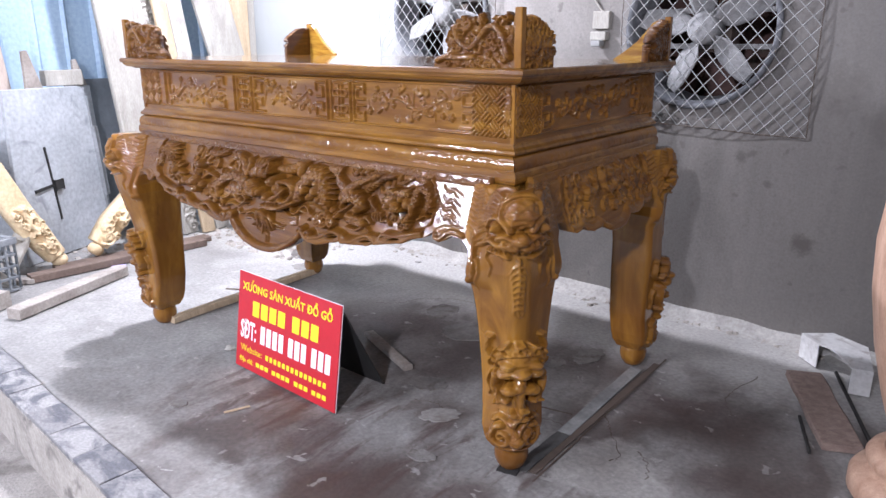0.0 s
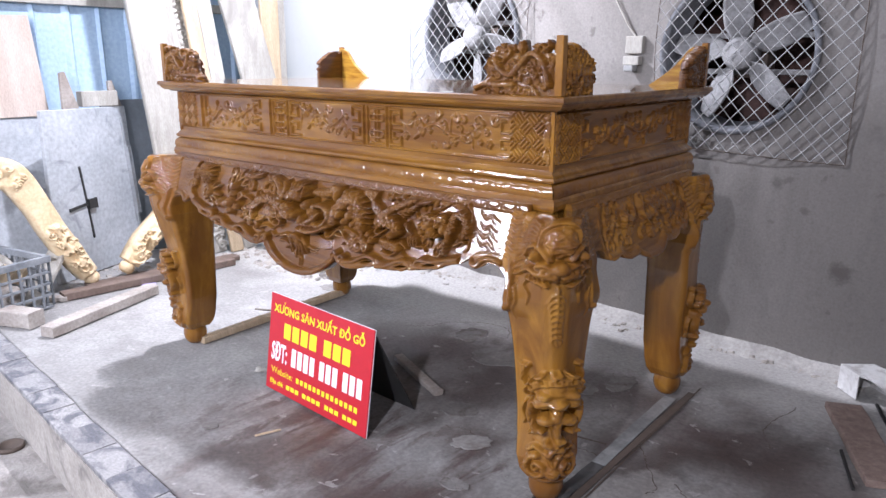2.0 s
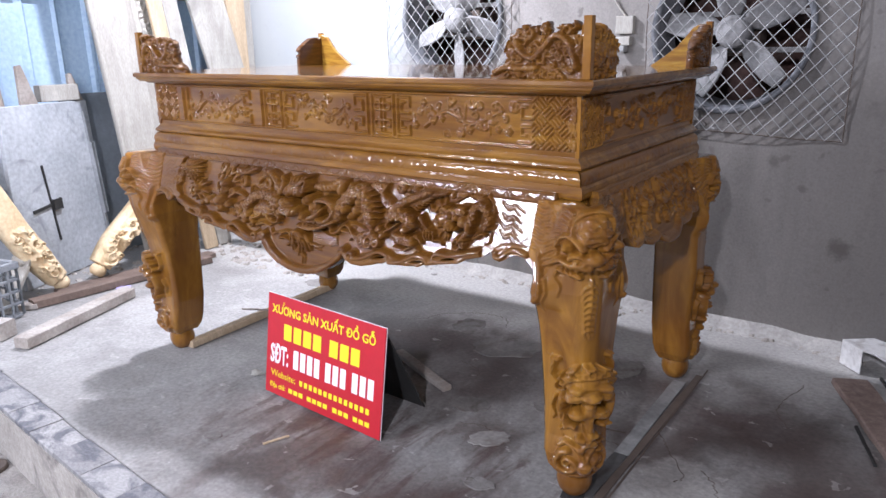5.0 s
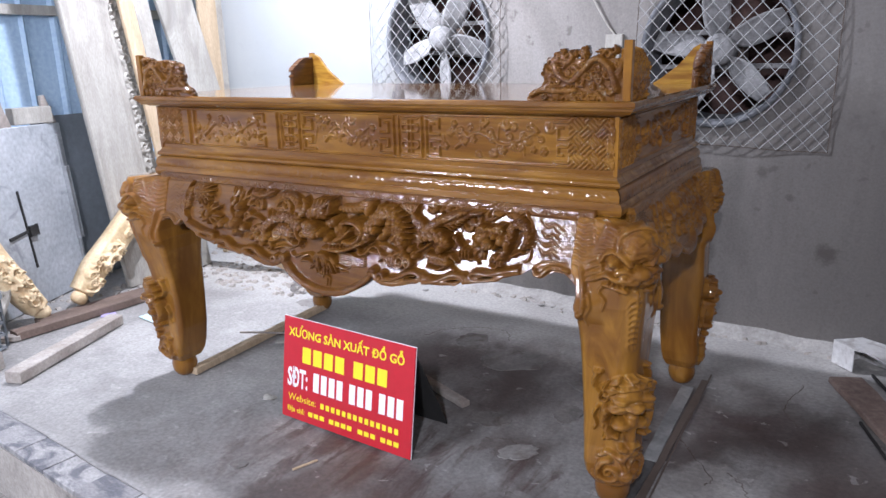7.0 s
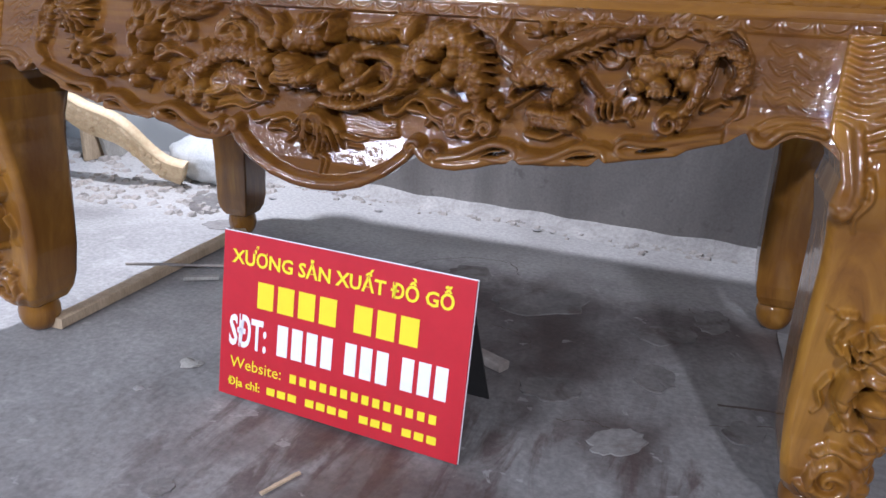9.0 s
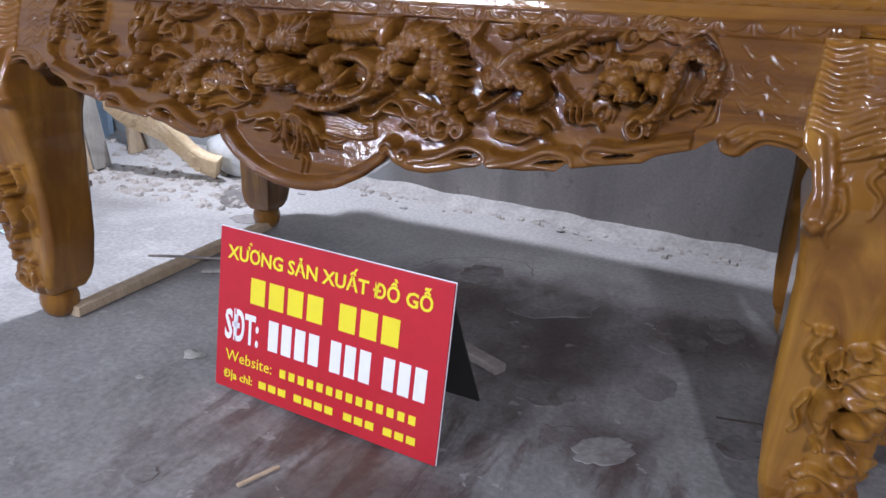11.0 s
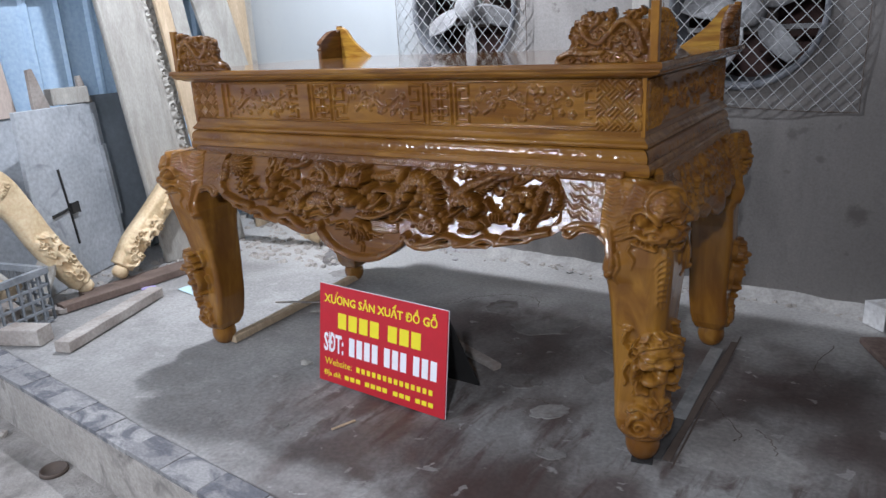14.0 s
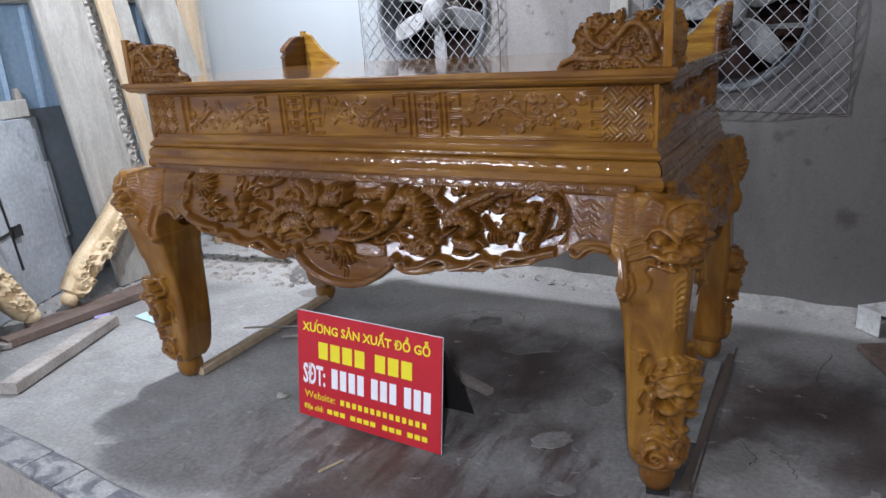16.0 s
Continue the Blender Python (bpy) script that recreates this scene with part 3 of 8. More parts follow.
def build_platform():
    """Worn concrete platform: a fine sheet with gentle unevenness over a body."""
    xs = np.linspace(LEFT, RIGHT, 240)
    rows = []
    for x in xs:
        y0, y1 = curb_y(x) + 0.128, wall_y(x) + 0.02
        ys = np.linspace(y0, y1, 90)
        rows.append([(x, y, 0.006 * noise.noise((x * 1.3, y * 1.3, 0)) * min(1, (y - y0) * 3) - 0.003 + 0.0022 * noise.noise((x * 9, y * 9, 3))) for y in ys])
    P = np.array(rows)
    Q = P.copy()
    Q[:, :, 2] = LOW - 0.02
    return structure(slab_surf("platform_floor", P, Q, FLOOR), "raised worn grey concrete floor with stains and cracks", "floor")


build_platform()
structure(ngon_slab("ground", [(LEFT - 0.3, FRONT - 0.3), (RIGHT + 0.3, FRONT - 0.3), (RIGHT + 0.3, 2.6), (LEFT - 0.3, 2.6)], -0.4, LOW, LOW_FLOOR), "lower workshop floor strewn with pale sawdust", "floor")

# the rear wall with two round fan openings
FANS = (("near", 0.80, 1.40, 0.34), ("far", -0.80, 1.50, 0.345))


def build_rear_wall():
    bm = bmesh.new()
    zs, step = (LOW, TOP), 48
    # plates round each opening, then plain stretches between them
    cuts = [LEFT - 0.2, -1.35, -0.25, 0.25, 1.35, RIGHT + 0.2]

    def P(x, z, d=0.0):
        return bm.verts.new((x, wall_y(x) + d, z))

    for a, b in zip(cuts, cuts[1:]):
        fan = next((f for f in FANS if a < f[1] < b), None)
        if not fan:
            n = max(2, int((b - a) / 0.4))
            for k in range(n):
                x, y = a + (b - a) * k / n, a + (b - a) * (k + 1) / n
                bm.faces.new([P(x, LOW), P(y, LOW), P(y, TOP), P(x, TOP)])
            continue
        _, cx, cz, r = fan
        ring, rim, deep = [], [], []
        turns = [2 * math.pi * k / step for k in range(step)] + [math.atan2(z - cz, x - cx) % (2 * math.pi) for x in (a, b) for z in zs]
        for t in sorted(turns):
            c, s = math.cos(t), math.sin(t)
            far = min((b - cx) / c if c > 1e-6 else 1e9, (a - cx) / c if c < -1e-6 else 1e9, (TOP - cz) / s if s > 1e-6 else 1e9, (LOW - cz) / s if s < -1e-6 else 1e9)
            ring.append(P(cx + c * r, cz + s * r))
            deep.append(P(cx + c * r, cz + s * r, 0.16))
            rim.append(P(cx + c * far, cz + s * far))
        for k in range(len(ring)):
            j = (k + 1) % len(ring)
            bm.faces.new([ring[k], rim[k], rim[j], ring[j]])
            bm.faces.new([deep[k], ring[k], ring[j], deep[j]])
    bmesh.ops.remove_doubles(bm, verts=bm.verts, dist=1e-4)
    bmesh.ops.recalc_face_normals(bm, faces=bm.faces)
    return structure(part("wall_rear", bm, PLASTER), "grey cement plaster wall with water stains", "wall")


build_rear_wall()
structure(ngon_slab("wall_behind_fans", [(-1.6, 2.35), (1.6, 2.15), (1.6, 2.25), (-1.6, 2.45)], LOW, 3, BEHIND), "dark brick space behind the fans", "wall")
# two walls and a ceiling out of view, added to enclose and bounce light
structure(ngon_slab("unseen_wall_right", [(RIGHT, FRONT), (RIGHT + 0.2, FRONT), (RIGHT + 0.2, 2.2), (RIGHT, 2.2)], LOW, TOP, PLASTER), "unseen grey plaster wall added to close the room", "wall")
structure(ngon_slab("unseen_wall_front", [(LEFT - 0.2, FRONT - 0.2), (RIGHT + 0.2, FRONT - 0.2), (RIGHT + 0.2, FRONT), (LEFT - 0.2, FRONT)], LOW, TOP, PLASTER), "unseen grey plaster wall added to close the room", "wall")
structure(ngon_slab("ceiling", [(LEFT - 0.2, FRONT - 0.2), (RIGHT + 0.2, FRONT - 0.2), (RIGHT + 0.2, 2.6), (LEFT - 0.2, 2.6)], TOP, TOP + 0.1, GREY_STEEL), "unseen grey sheet metal ceiling added to close the room", "ceiling")


def build_blue_wall():
    """Ribbed sheet metal cladding on the side wall."""
    ys = np.arange(FRONT, 2.3, 0.02)
    rows = []
    for y in ys:
        f = (y * 1 / 0.21) % 1.0
        d = 0.022 if f < 0.10 else (0.022 * (1 - (f - 0.10) / 0.05) if f < 0.15 else (0.022 * (f - 0.95) / 0.05 if f > 0.95 else 0))
        rows.append([(LEFT + d, y, z) for z in (LOW, 1.0, 1.72, TOP)])
    P = np.array(rows)
    Q = P.copy()
    Q[:, :, 0] = LEFT - 0.1
    wall = structure(slab_surf("wall_left", P, Q, BLUE, smooth=False), "pale blue ribbed sheet metal wall", "wall")
    box("rail", (LEFT + 0.02, -3, 1.70), (LEFT + 0.07, 2.1, 1.76), WHITE_WOOD, wall, "pale timber rail across the sheets")
    return wall


build_blue_wall()

# ---- the altar table ----
XL, XR, YF, YB, ZT = -1.191, 0.914, -0.03, 1.10, 1.27
BX0, BX1, BY0, BY1 = XL + 0.068, XR - 0.061, YF + 0.058, YB - 0.058
XC = 0.5 * (XL + XR)
table = thing("altar_table", "large varnished golden brown altar table with deep dragon carvings", "table", at=(XC, 0.5 * (YF + YB), 0))


def build_top():
    prof = [(-0.002, 1.2700), (0.003, 1.266), (0.004, 1.256), (0.001, 1.251), (-0.004, 1.249), (-0.006, 1.243), (-0.013, 1.237), (-0.016, 1.2335), (-0.030, 1.232), (-0.040, 1.226), (-0.06, 1.224)]
    capped("tabletop", swept_frame(prof, XL, XR, YF, YB), WOOD_TOP, table, smooth=False)


def build_mouldings():
    up = [(-0.1, 1.056), (0.003, 1.054), (0.005, 1.048), (0.010, 1.041), (0.018, 1.034), (0.020, 1.027), (0.016, 1.021), (0.006, 1.018), (-0.1, 1.018)]
    low = [(-0.1, 0.980), (0.014, 0.979), (0.024, 0.976), (0.029, 0.969), (0.031, 0.958), (0.030, 0.946), (0.026, 0.939), (0.012, 0.934), (0.006, 0.928), (-0.1, 0.926)]
    for name, prof in (("upper_moulding", up), ("lower_moulding", low)):
        capped(name, swept_frame(prof, BX0, BX1, BY0, BY1), WOOD_X, table, smooth=False)
    for x in (BX0, BX1):
        for y in (BY0, BY1):
            box("corner_strip", (x - 0.0065, y - 0.0065, 1.053), (x + 0.0065, y + 0.0065, 1.226), WOOD_Z, table, bevel=0.002)
    box("body", (BX0 + 0.012, BY0 + 0.012, 0.80), (BX1 - 0.012, BY1 - 0.012, 1.228), WOOD_X, table, bevel=0)


def key_fret(R, x, z0, z1, w, way, h):
    """Half of a square key pattern beside a panel."""
    t, m, H = 0.0065, 0.5 * (z0 + z1), z1 - z0
    for s in (-1, 1):
        a, b = m + s * 0.008, m + s * 0.46 * H
        R.bar(x, a, x + way * w, a + s * t, h)
        R.bar(x + way * w, a, x + way * (w - t), m + s * 0.30 * H, h)
        R.bar(x + way * w, m + s * 0.30 * H, x + way * 0.5 * w, m + s * 0.30 * H + t, h)
        R.bar(x, b, x + way * 1.3 * w, b - s * t, h)
        R.bar(x, a + s * 0.02, x + way * t, b, h)


def lattice(R, x0, x1, z0, z1, h, pitch=0.050):
    """Basket weave of slanting bars, three strands each way, on a ground of small squares."""
    X = R.x0 + np.arange(R.nx)[:, None] * R.res
    Z = R.z0 + np.arange(R.nz)[None] * R.res
    a, b = (X + Z) / pitch, (X - Z) / pitch
    ia, ib = np.floor(a), np.floor(b)
    even = ((ia + ib) % 2) < 1
    f = np.where(even, a - ia, b - ib)
    strand = (np.abs(((f * 3.0) % 1.0) - 0.5) < 0.33)
    end = np.where(even, b - ib, a - ia)
    on = strand & (np.abs(end - 0.5) < 0.47)
    inside = (X > x0) & (X < x1) & (Z > z0) & (Z < z1)
    R.h[...] = np.where(inside, np.where(on, h, 0.0), R.h)


def long_life(R, x0, x1, z0, z1, h):
    """A square ornamental sign of symmetric bars and loops in a frame."""
    t, m = 0.006, 0.5 * (x0 + x1)
    for x in (x0, x1 - t):
        R.bar(x, z0, x + t, z1, h)
    w, H, c = x1 - x0, z1 - z0, 0.5 * (z0 + z1)
    for s in (-1, 1):
        R.bar(m + s * 0.07 * w - t / 2, z0 + 0.1 * H, m + s * 0.07 * w + t / 2, z1 - 0.1 * H, h)
        for k, f in enumerate((0.12, 0.28, 0.44)):
            R.bar(m - 0.30 * w, c + s * f * H - t / 2, m + 0.30 * w, c + s * f * H + t / 2, h)
        R.stroke([(m + s * 0.3 * w, c - 0.28 * H), (m + s * 0.36 * w, c - 0.2 * H), (m + s * 0.3 * w, c - 0.12 * H)], 0.004, 0.004, h)
        R.stroke([(m + s * 0.3 * w, c + 0.28 * H), (m + s * 0.36 * w, c + 0.2 * H), (m + s * 0.3 * w, c + 0.12 * H)], 0.004, 0.004, h)
        R.stroke([(m + s * 0.3 * w, c + 0.44 * H), (m + s * 0.40 * w, c + 0.46 * H)], 0.004, 0.003, h)
        R.stroke([(m + s * 0.3 * w, c - 0.44 * H), (m + s * 0.40 * w, c - 0.46 * H)], 0.004, 0.003, h)


def blossom_panel(R, x0, x1, z0, z1, h, seed):
    """A bough with blossoms and leaves."""
    random.seed(seed)
    c = 0.5 * (z0 + z1)
    R.stroke([(x0 + 0.12 * (x1 - x0), c - 0.03), (x0 + 0.35 * (x1 - x0), c + 0.02), (x0 + 0.6 * (x1 - x0), c - 0.015), (x1 - 0.1 * (x1 - x0), c + 0.03)], 0.006, 0.003, h)
    n = int((x1 - x0) / 0.0115)
    for k in range(n):
        x = x0 + (x1 - x0) * (k + 0.6) / (n + 0.3)
        z = c + random.uniform(-0.36, 0.36) * (z1 - z0)
        if k % 3 == 0:
            bloom(R, x, z, random.uniform(0.011, 0.017), h, 0, 5)
        elif k % 3 == 1:
            tuft(R, x, z, random.uniform(0, 6.28), random.uniform(0.022, 0.034), 4, 2.0, h * 0.9)
        else:
            cloud(R, x, z, random.uniform(0.008, 0.013), h * 0.9, 0, random.choice((-1, 1)), random.uniform(0, 6))
        if k % 4 == 0:
            R.stroke([(x, z), (x + random.uniform(-0.03, 0.03), c + random.uniform(-0.05, 0.05))], 0.003, 0.002, h * 0.7)


def frieze_relief(length, seed):
    """Carved frieze along a side of that length, centred on 0."""
    z0, z1 = 1.058, 1.222
    L = 0.5 * length
    R = Relief(-L, L, z0, z1, 0.0016)
    h, a, b = 0.011, 1.076, 1.214
    lat = min(0.142, 0.16 * length)
    inner = L - lat
    if length > 1.5:
        spots = [(-0.758, -0.395), (-0.115, 0.150), (0.415, 0.788)]
        keys = [(-0.375, -1), (-0.180, 1), (0.159, 1), (0.404, -1), (0.853, -1)]
        signs = [(-0.2925, -0.2005), (0.2385, 0.3345)]
        rules = [-0.80, -0.768, -0.314, -0.188, 0.2165, 0.3485, 0.8545]
    else:
        spots, signs = [(-inner + 0.07, inner - 0.07)], []
        keys, rules = [(-inner + 0.012, 1), (inner - 0.012, -1)], [-inner, inner - 0.006]
    for k, (x0, x1) in enumerate(spots):
        blossom_panel(R, x0, x1, a, b, 0.011, seed + k)
    for x, way in keys:
        key_fret(R, x, a, b, 0.042, way, h)
    for x in rules:
        R.bar(x, a, x + 0.006, b, h)
    for x0, x1 in signs:
        long_life(R, x0, x1, a, b, h)
    for z in (a - 0.006, b + 0.001):
        R.bar(-inner, z, inner, z + 0.006, h * 0.8)
    for s in (-1, 1):
        lattice(R, min(s * inner, s * (L - 0.012)), max(s * inner, s * (L - 0.012)), a - 0.006, b + 0.006, 0.010)
        for k in range(26):
            R.dome(s * (L - 0.008 - random.uniform(-0.008, 0.012)), random.uniform(a, b), random.uniform(0.006, 0.011), 0.006, 0.004)
    R.soften(1)
    return R


def side_grid(side, along, out, z):
    """Places on one of the table's four sides; out is the distance proud of the reference rectangle."""
    if side == "front":
        return np.stack([along + XC, BY0 - out, z], -1)
    if side == "rear":
        return np.stack([XC - along, BY1 + out, z], -1)
    if side == "right":
        return np.stack([BX1 + out, along + 0.5 * (BY0 + BY1), z], -1)
    return np.stack([BX0 - out, 0.5 * (BY0 + BY1) - along, z], -1)


def build_frieze(side, length, seed):
    R = frieze_relief(length, seed)
    n = int(length / 0.0021)
    u, z = np.meshgrid(np.linspace(-0.5 * length, 0.5 * length, n), np.linspace(1.05, 1.228, 88), indexing="ij")
    out = np.where((z > 1.058) & (z < 1.222), R.at(u, z), 0.0)
    P, Q = side_grid(side, u, out, z), side_grid(side, u * 0.985, np.full_like(u, -0.016), z)
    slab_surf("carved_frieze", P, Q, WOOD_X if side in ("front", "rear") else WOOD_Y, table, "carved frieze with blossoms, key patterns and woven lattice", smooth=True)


def build_band(side, length, seed):
    """Rounded band with flat scrolling foliage."""
    random.seed(seed)
    L = 0.5 * length + 0.004
    R = Relief(-L, L, 0, 0.08, 0.002)
    x, way = -L + 0.05, 1
    while x < L - 0.04:
        R.stroke([(x - 0.05, 0.04 - way * 0.015), (x, 0.04 + way * 0.016), (x + 0.05, 0.04 - way * 0.012)], 0.0035, 0.002, 0.004)
        cloud(R, x + 0.02, 0.04 - way * 0.006, random.uniform(0.010, 0.015), 0.0042, 0, way, random.uniform(0, 6))
        tuft(R, x + 0.01, 0.04, random.uniform(-0.6, 0.6) + (math.pi if way > 0 else 0), 0.042, 6, 1.3, 0.004)
        x += random.choice((0.04, 0.05, 0.055, 0.09))
        way = -way
    R.soften(1)
    n = int(length / (0.003 if side == "front" else 0.005))
    u, t = np.meshgrid(np.linspace(-L, L, n), np.linspace(0, 1, 30), indexing="ij")
    a = np.pi * (t - 0.5)
    out = 0.004 + (0.021 + 0.40 * R.at(u, t * 0.08)) * np.cos(a)
    z = 0.989 + 0.0295 * np.sin(a)
    k = (0.5 * length + out) / L
    P = side_grid(side, u * k, out, z)
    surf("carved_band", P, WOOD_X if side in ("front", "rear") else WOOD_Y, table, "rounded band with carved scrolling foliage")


def apron_out(z):
    return np.interp(z, [0.50, 0.58, 0.64, 0.70, 0.77, 0.90, 0.95], [0.149, 0.146, 0.139, 0.122, 0.095, 0.055, 0.040])


def apron_edge(u, half):
    """Height of the scalloped lower edge at distance u from the middle."""
    if half < 0.9:
        xs = [0, 0.05, 0.09, 0.11, 0.13, 0.18, 0.22, 0.24, 0.26, 0.29, 0.32, 0.335, 0.35, 0.37, 0.40, 0.50]
        zs = [0.716, 0.719, 0.735, 0.752, 0.744, 0.742, 0.752, 0.768, 0.760, 0.757, 0.766, 0.785, 0.800, 0.806, 0.806, 0.80]
    else:
        xs = [0, 0.05, 0.10, 0.15, 0.19, 0.206, 0.222, 0.25, 0.29, 0.33, 0.36, 0.385, 0.40, 0.415, 0.44, 0.47, 0.51, 0.535, 0.55, 0.565, 0.60, 0.64, 0.675, 0.69, 0.72, 0.75, 0.772, 0.780, 0.788, 0.80, 0.811, 0.822, 0.833, 0.853, 0.888, 0.912, 0.95]
        zs = [0.586, 0.590, 0.604, 0.630, 0.662, 0.684, 0.668, 0.659, 0.659, 0.668, 0.678, 0.682, 0.694, 0.686, 0.686, 0.688, 0.693, 0.697, 0.712, 0.704, 0.712, 0.721, 0.727, 0.738, 0.748, 0.756, 0.772, 0.776, 0.760, 0.754, 0.752, 0.756, 0.766, 0.776, 0.774, 0.757, 0.72]
    fine = np.arange(-0.04, 1.0, 0.001)
    line = np.interp(np.abs(fine), xs, zs)
    bell = np.hanning(11)
    line = np.convolve(np.pad(line, 5, "edge"), bell / bell.sum(), "valid")
    return np.interp(np.abs(u), fine, line)


def dragon_scene(R):
    """The front apron's dragon head, birds, flowers and beasts as raised carving."""
    random.seed(5)
    c = -XC  # lets places be given along the world's x
    S = lambda pts, r0, r1, h, base=0.0: R.stroke([(x + c, z) for x, z in pts], r0, r1, h, base)
    D = lambda x, z, r, h, base=0.0: R.dome(x + c, z, r, h, base)
    C = lambda x, z, r, turns, a0, way, w0, w1, h, base=0.0: R.stroke(curl(x + c, z, r, turns, a0, way), w0, w1, h, base)
    T = lambda x, z, ang, length, n, spread, h, base=0.0, w=None: tuft(R, x + c, z, ang, length, n, spread, h, base, w)
    G = lambda pts, w, depth: R.groove([(x + c, z) for x, z in pts], w, depth)
    B = lambda pts, r, h, base=0.0: scaly(R, [(x + c, z) for x, z in pts], r, h, base)
    # chrysanthemum with trailing rays
    for ring, n, r in ((0.056, 17, 0.0085), (0.040, 14, 0.008), (0.026, 10, 0.0075), (0.012, 5, 0.007)):
        for k in range(n):
            a = 2 * math.pi * k / n + ring * 20
            S([(-0.812 + 0.35 * ring * math.cos(a), 0.904 + 0.35 * ring * math.sin(a)), (-0.812 + ring * math.cos(a), 0.904 + ring * math.sin(a))], r, 0.004, 0.016, 0.016 + (0.056 - ring) * 0.6)
    S([(-0.881, 0.904), (-0.918, 0.892), (-0.956, 0.902), (-1.001, 0.890)], 0.008, 0.0025, 0.016, 0.004)
    S([(-0.884, 0.890), (-0.916, 0.879), (-0.954, 0.889), (-0.999, 0.876)], 0.008, 0.0025, 0.016, 0.004)
    S([(-0.886, 0.876), (-0.914, 0.865), (-0.952, 0.875), (-0.997, 0.863)], 0.008, 0.0025, 0.016, 0.004)
    S([(-0.889, 0.863), (-0.912, 0.852), (-0.950, 0.862), (-0.995, 0.849)], 0.008, 0.0025, 0.016, 0.004)
    S([(-0.892, 0.849), (-0.910, 0.839), (-0.948, 0.849), (-0.993, 0.836)], 0.008, 0.0025, 0.016, 0.004)
    S([(-0.895, 0.836), (-0.908, 0.825), (-0.946, 0.835), (-0.991, 0.822)], 0.008, 0.0025, 0.016, 0.004)
    # second flower, curled, with a leaf fan
    S([(-0.733, 0.817), (-0.700, 0.809)], 0.009, 0.004, 0.018, 0.012)
    S([(-0.739, 0.808), (-0.713, 0.792)], 0.009, 0.004, 0.018, 0.012)
    S([(-0.751, 0.802), (-0.737, 0.780)], 0.009, 0.004, 0.018, 0.012)
    S([(-0.765, 0.800), (-0.767, 0.776)], 0.009, 0.004, 0.018, 0.012)
    S([(-0.778, 0.803), (-0.797, 0.782)], 0.009, 0.004, 0.018, 0.012)
    S([(-0.788, 0.810), (-0.818, 0.795)], 0.009, 0.004, 0.018, 0.012)
    S([(-0.792, 0.819), (-0.827, 0.814)], 0.009, 0.004, 0.018, 0.012)
    S([(-0.790, 0.829), (-0.821, 0.833)], 0.009, 0.004, 0.018, 0.012)
    S([(-0.781, 0.836), (-0.801, 0.848)], 0.009, 0.004, 0.018, 0.012)
    S([(-0.768, 0.840), (-0.773, 0.856)], 0.009, 0.004, 0.018, 0.012)
    S([(-0.753, 0.839), (-0.742, 0.855)], 0.009, 0.004, 0.018, 0.012)
    S([(-0.741, 0.835), (-0.716, 0.845)], 0.009, 0.004, 0.018, 0.012)
    C(-0.767, 0.812, 0.026, 1.2, 1, 1, 0.01, 0.006, 0.022, 0.02)
    D(-0.749, 0.821, 0.016, 0.022, 0.03)
    # small figures and fruit, one above the other
    D(-0.589, 0.860, 0.022, 0.045, 0.008)
    D(-0.590, 0.833, 0.02, 0.04, 0.008)
    D(-0.601, 0.795, 0.027, 0.05, 0.008)
    D(-0.638, 0.784, 0.018, 0.04, 0.008)
    D(-0.561, 0.783, 0.018, 0.036, 0.008)
    D(-0.601, 0.765, 0.022, 0.036, 0.008)
    D(-0.688, 0.784, 0.02, 0.03, 0.008)
    D(-0.721, 0.773, 0.015, 0.026, 0.008)
    T(-0.596, 0.870, 1.6, 0.045, 5, 1.4, 0.02, 0.006, None)
    T(-0.557, 0.866, 0.7, 0.045, 5, 1.4, 0.02, 0.006, None)
    T(-0.633, 0.860, 2.4, 0.045, 5, 1.4, 0.02, 0.006, None)
    T(-0.572, 0.891, 1.2, 0.045, 5, 1.4, 0.02, 0.006, None)
    T(-0.626, 0.891, 2, 0.045, 5, 1.4, 0.02, 0.006, None)
    S([(-0.645, 0.871), (-0.642, 0.833), (-0.626, 0.812)], 0.007, 0.006, 0.02, 0.008)
    C(-0.551, 0.825, 0.018, 1.3, 0, 1, 0.007, 0.005, 0.02, 0.01)
    S([(-0.560, 0.810), (-0.520, 0.828), (-0.476, 0.816)], 0.01, 0.005, 0.024, 0.008)
    D(-0.513, 0.780, 0.0145, 0.024, 0.008)
    D(-0.487, 0.782, 0.0145, 0.024, 0.008)
    D(-0.459, 0.770, 0.0145, 0.024, 0.008)
    D(-0.499, 0.763, 0.0145, 0.024, 0.008)
    D(-0.470, 0.752, 0.0145, 0.024, 0.008)
    D(-0.488, 0.744, 0.0145, 0.024, 0.008)
    D(-0.449, 0.751, 0.0145, 0.024, 0.008)
    D(-0.517, 0.750, 0.0145, 0.024, 0.008)
    D(-0.460, 0.734, 0.0145, 0.024, 0.008)
    D(-0.442, 0.764, 0.0145, 0.024, 0.008)
    T(-0.482, 0.856, 2.6, 0.06, 7, 1.3, 0.02, 0.004, None)
    T(-0.421, 0.864, 0.6, 0.06, 7, 1.3, 0.02, 0.004, None)
    T(-0.509, 0.895, 2, 0.06, 7, 1.3, 0.02, 0.004, None)
    T(-0.458, 0.905, 1.2, 0.06, 7, 1.3, 0.02, 0.004, None)
    T(-0.386, 0.903, 0.9, 0.06, 7, 1.3, 0.02, 0.004, None)
    T(-0.341, 0.863, 2.8, 0.06, 7, 1.3, 0.02, 0.004, None)
    S([(-0.522, 0.912), (-0.479, 0.908), (-0.430, 0.925)], 0.016, 0.008, 0.03, 0.01)
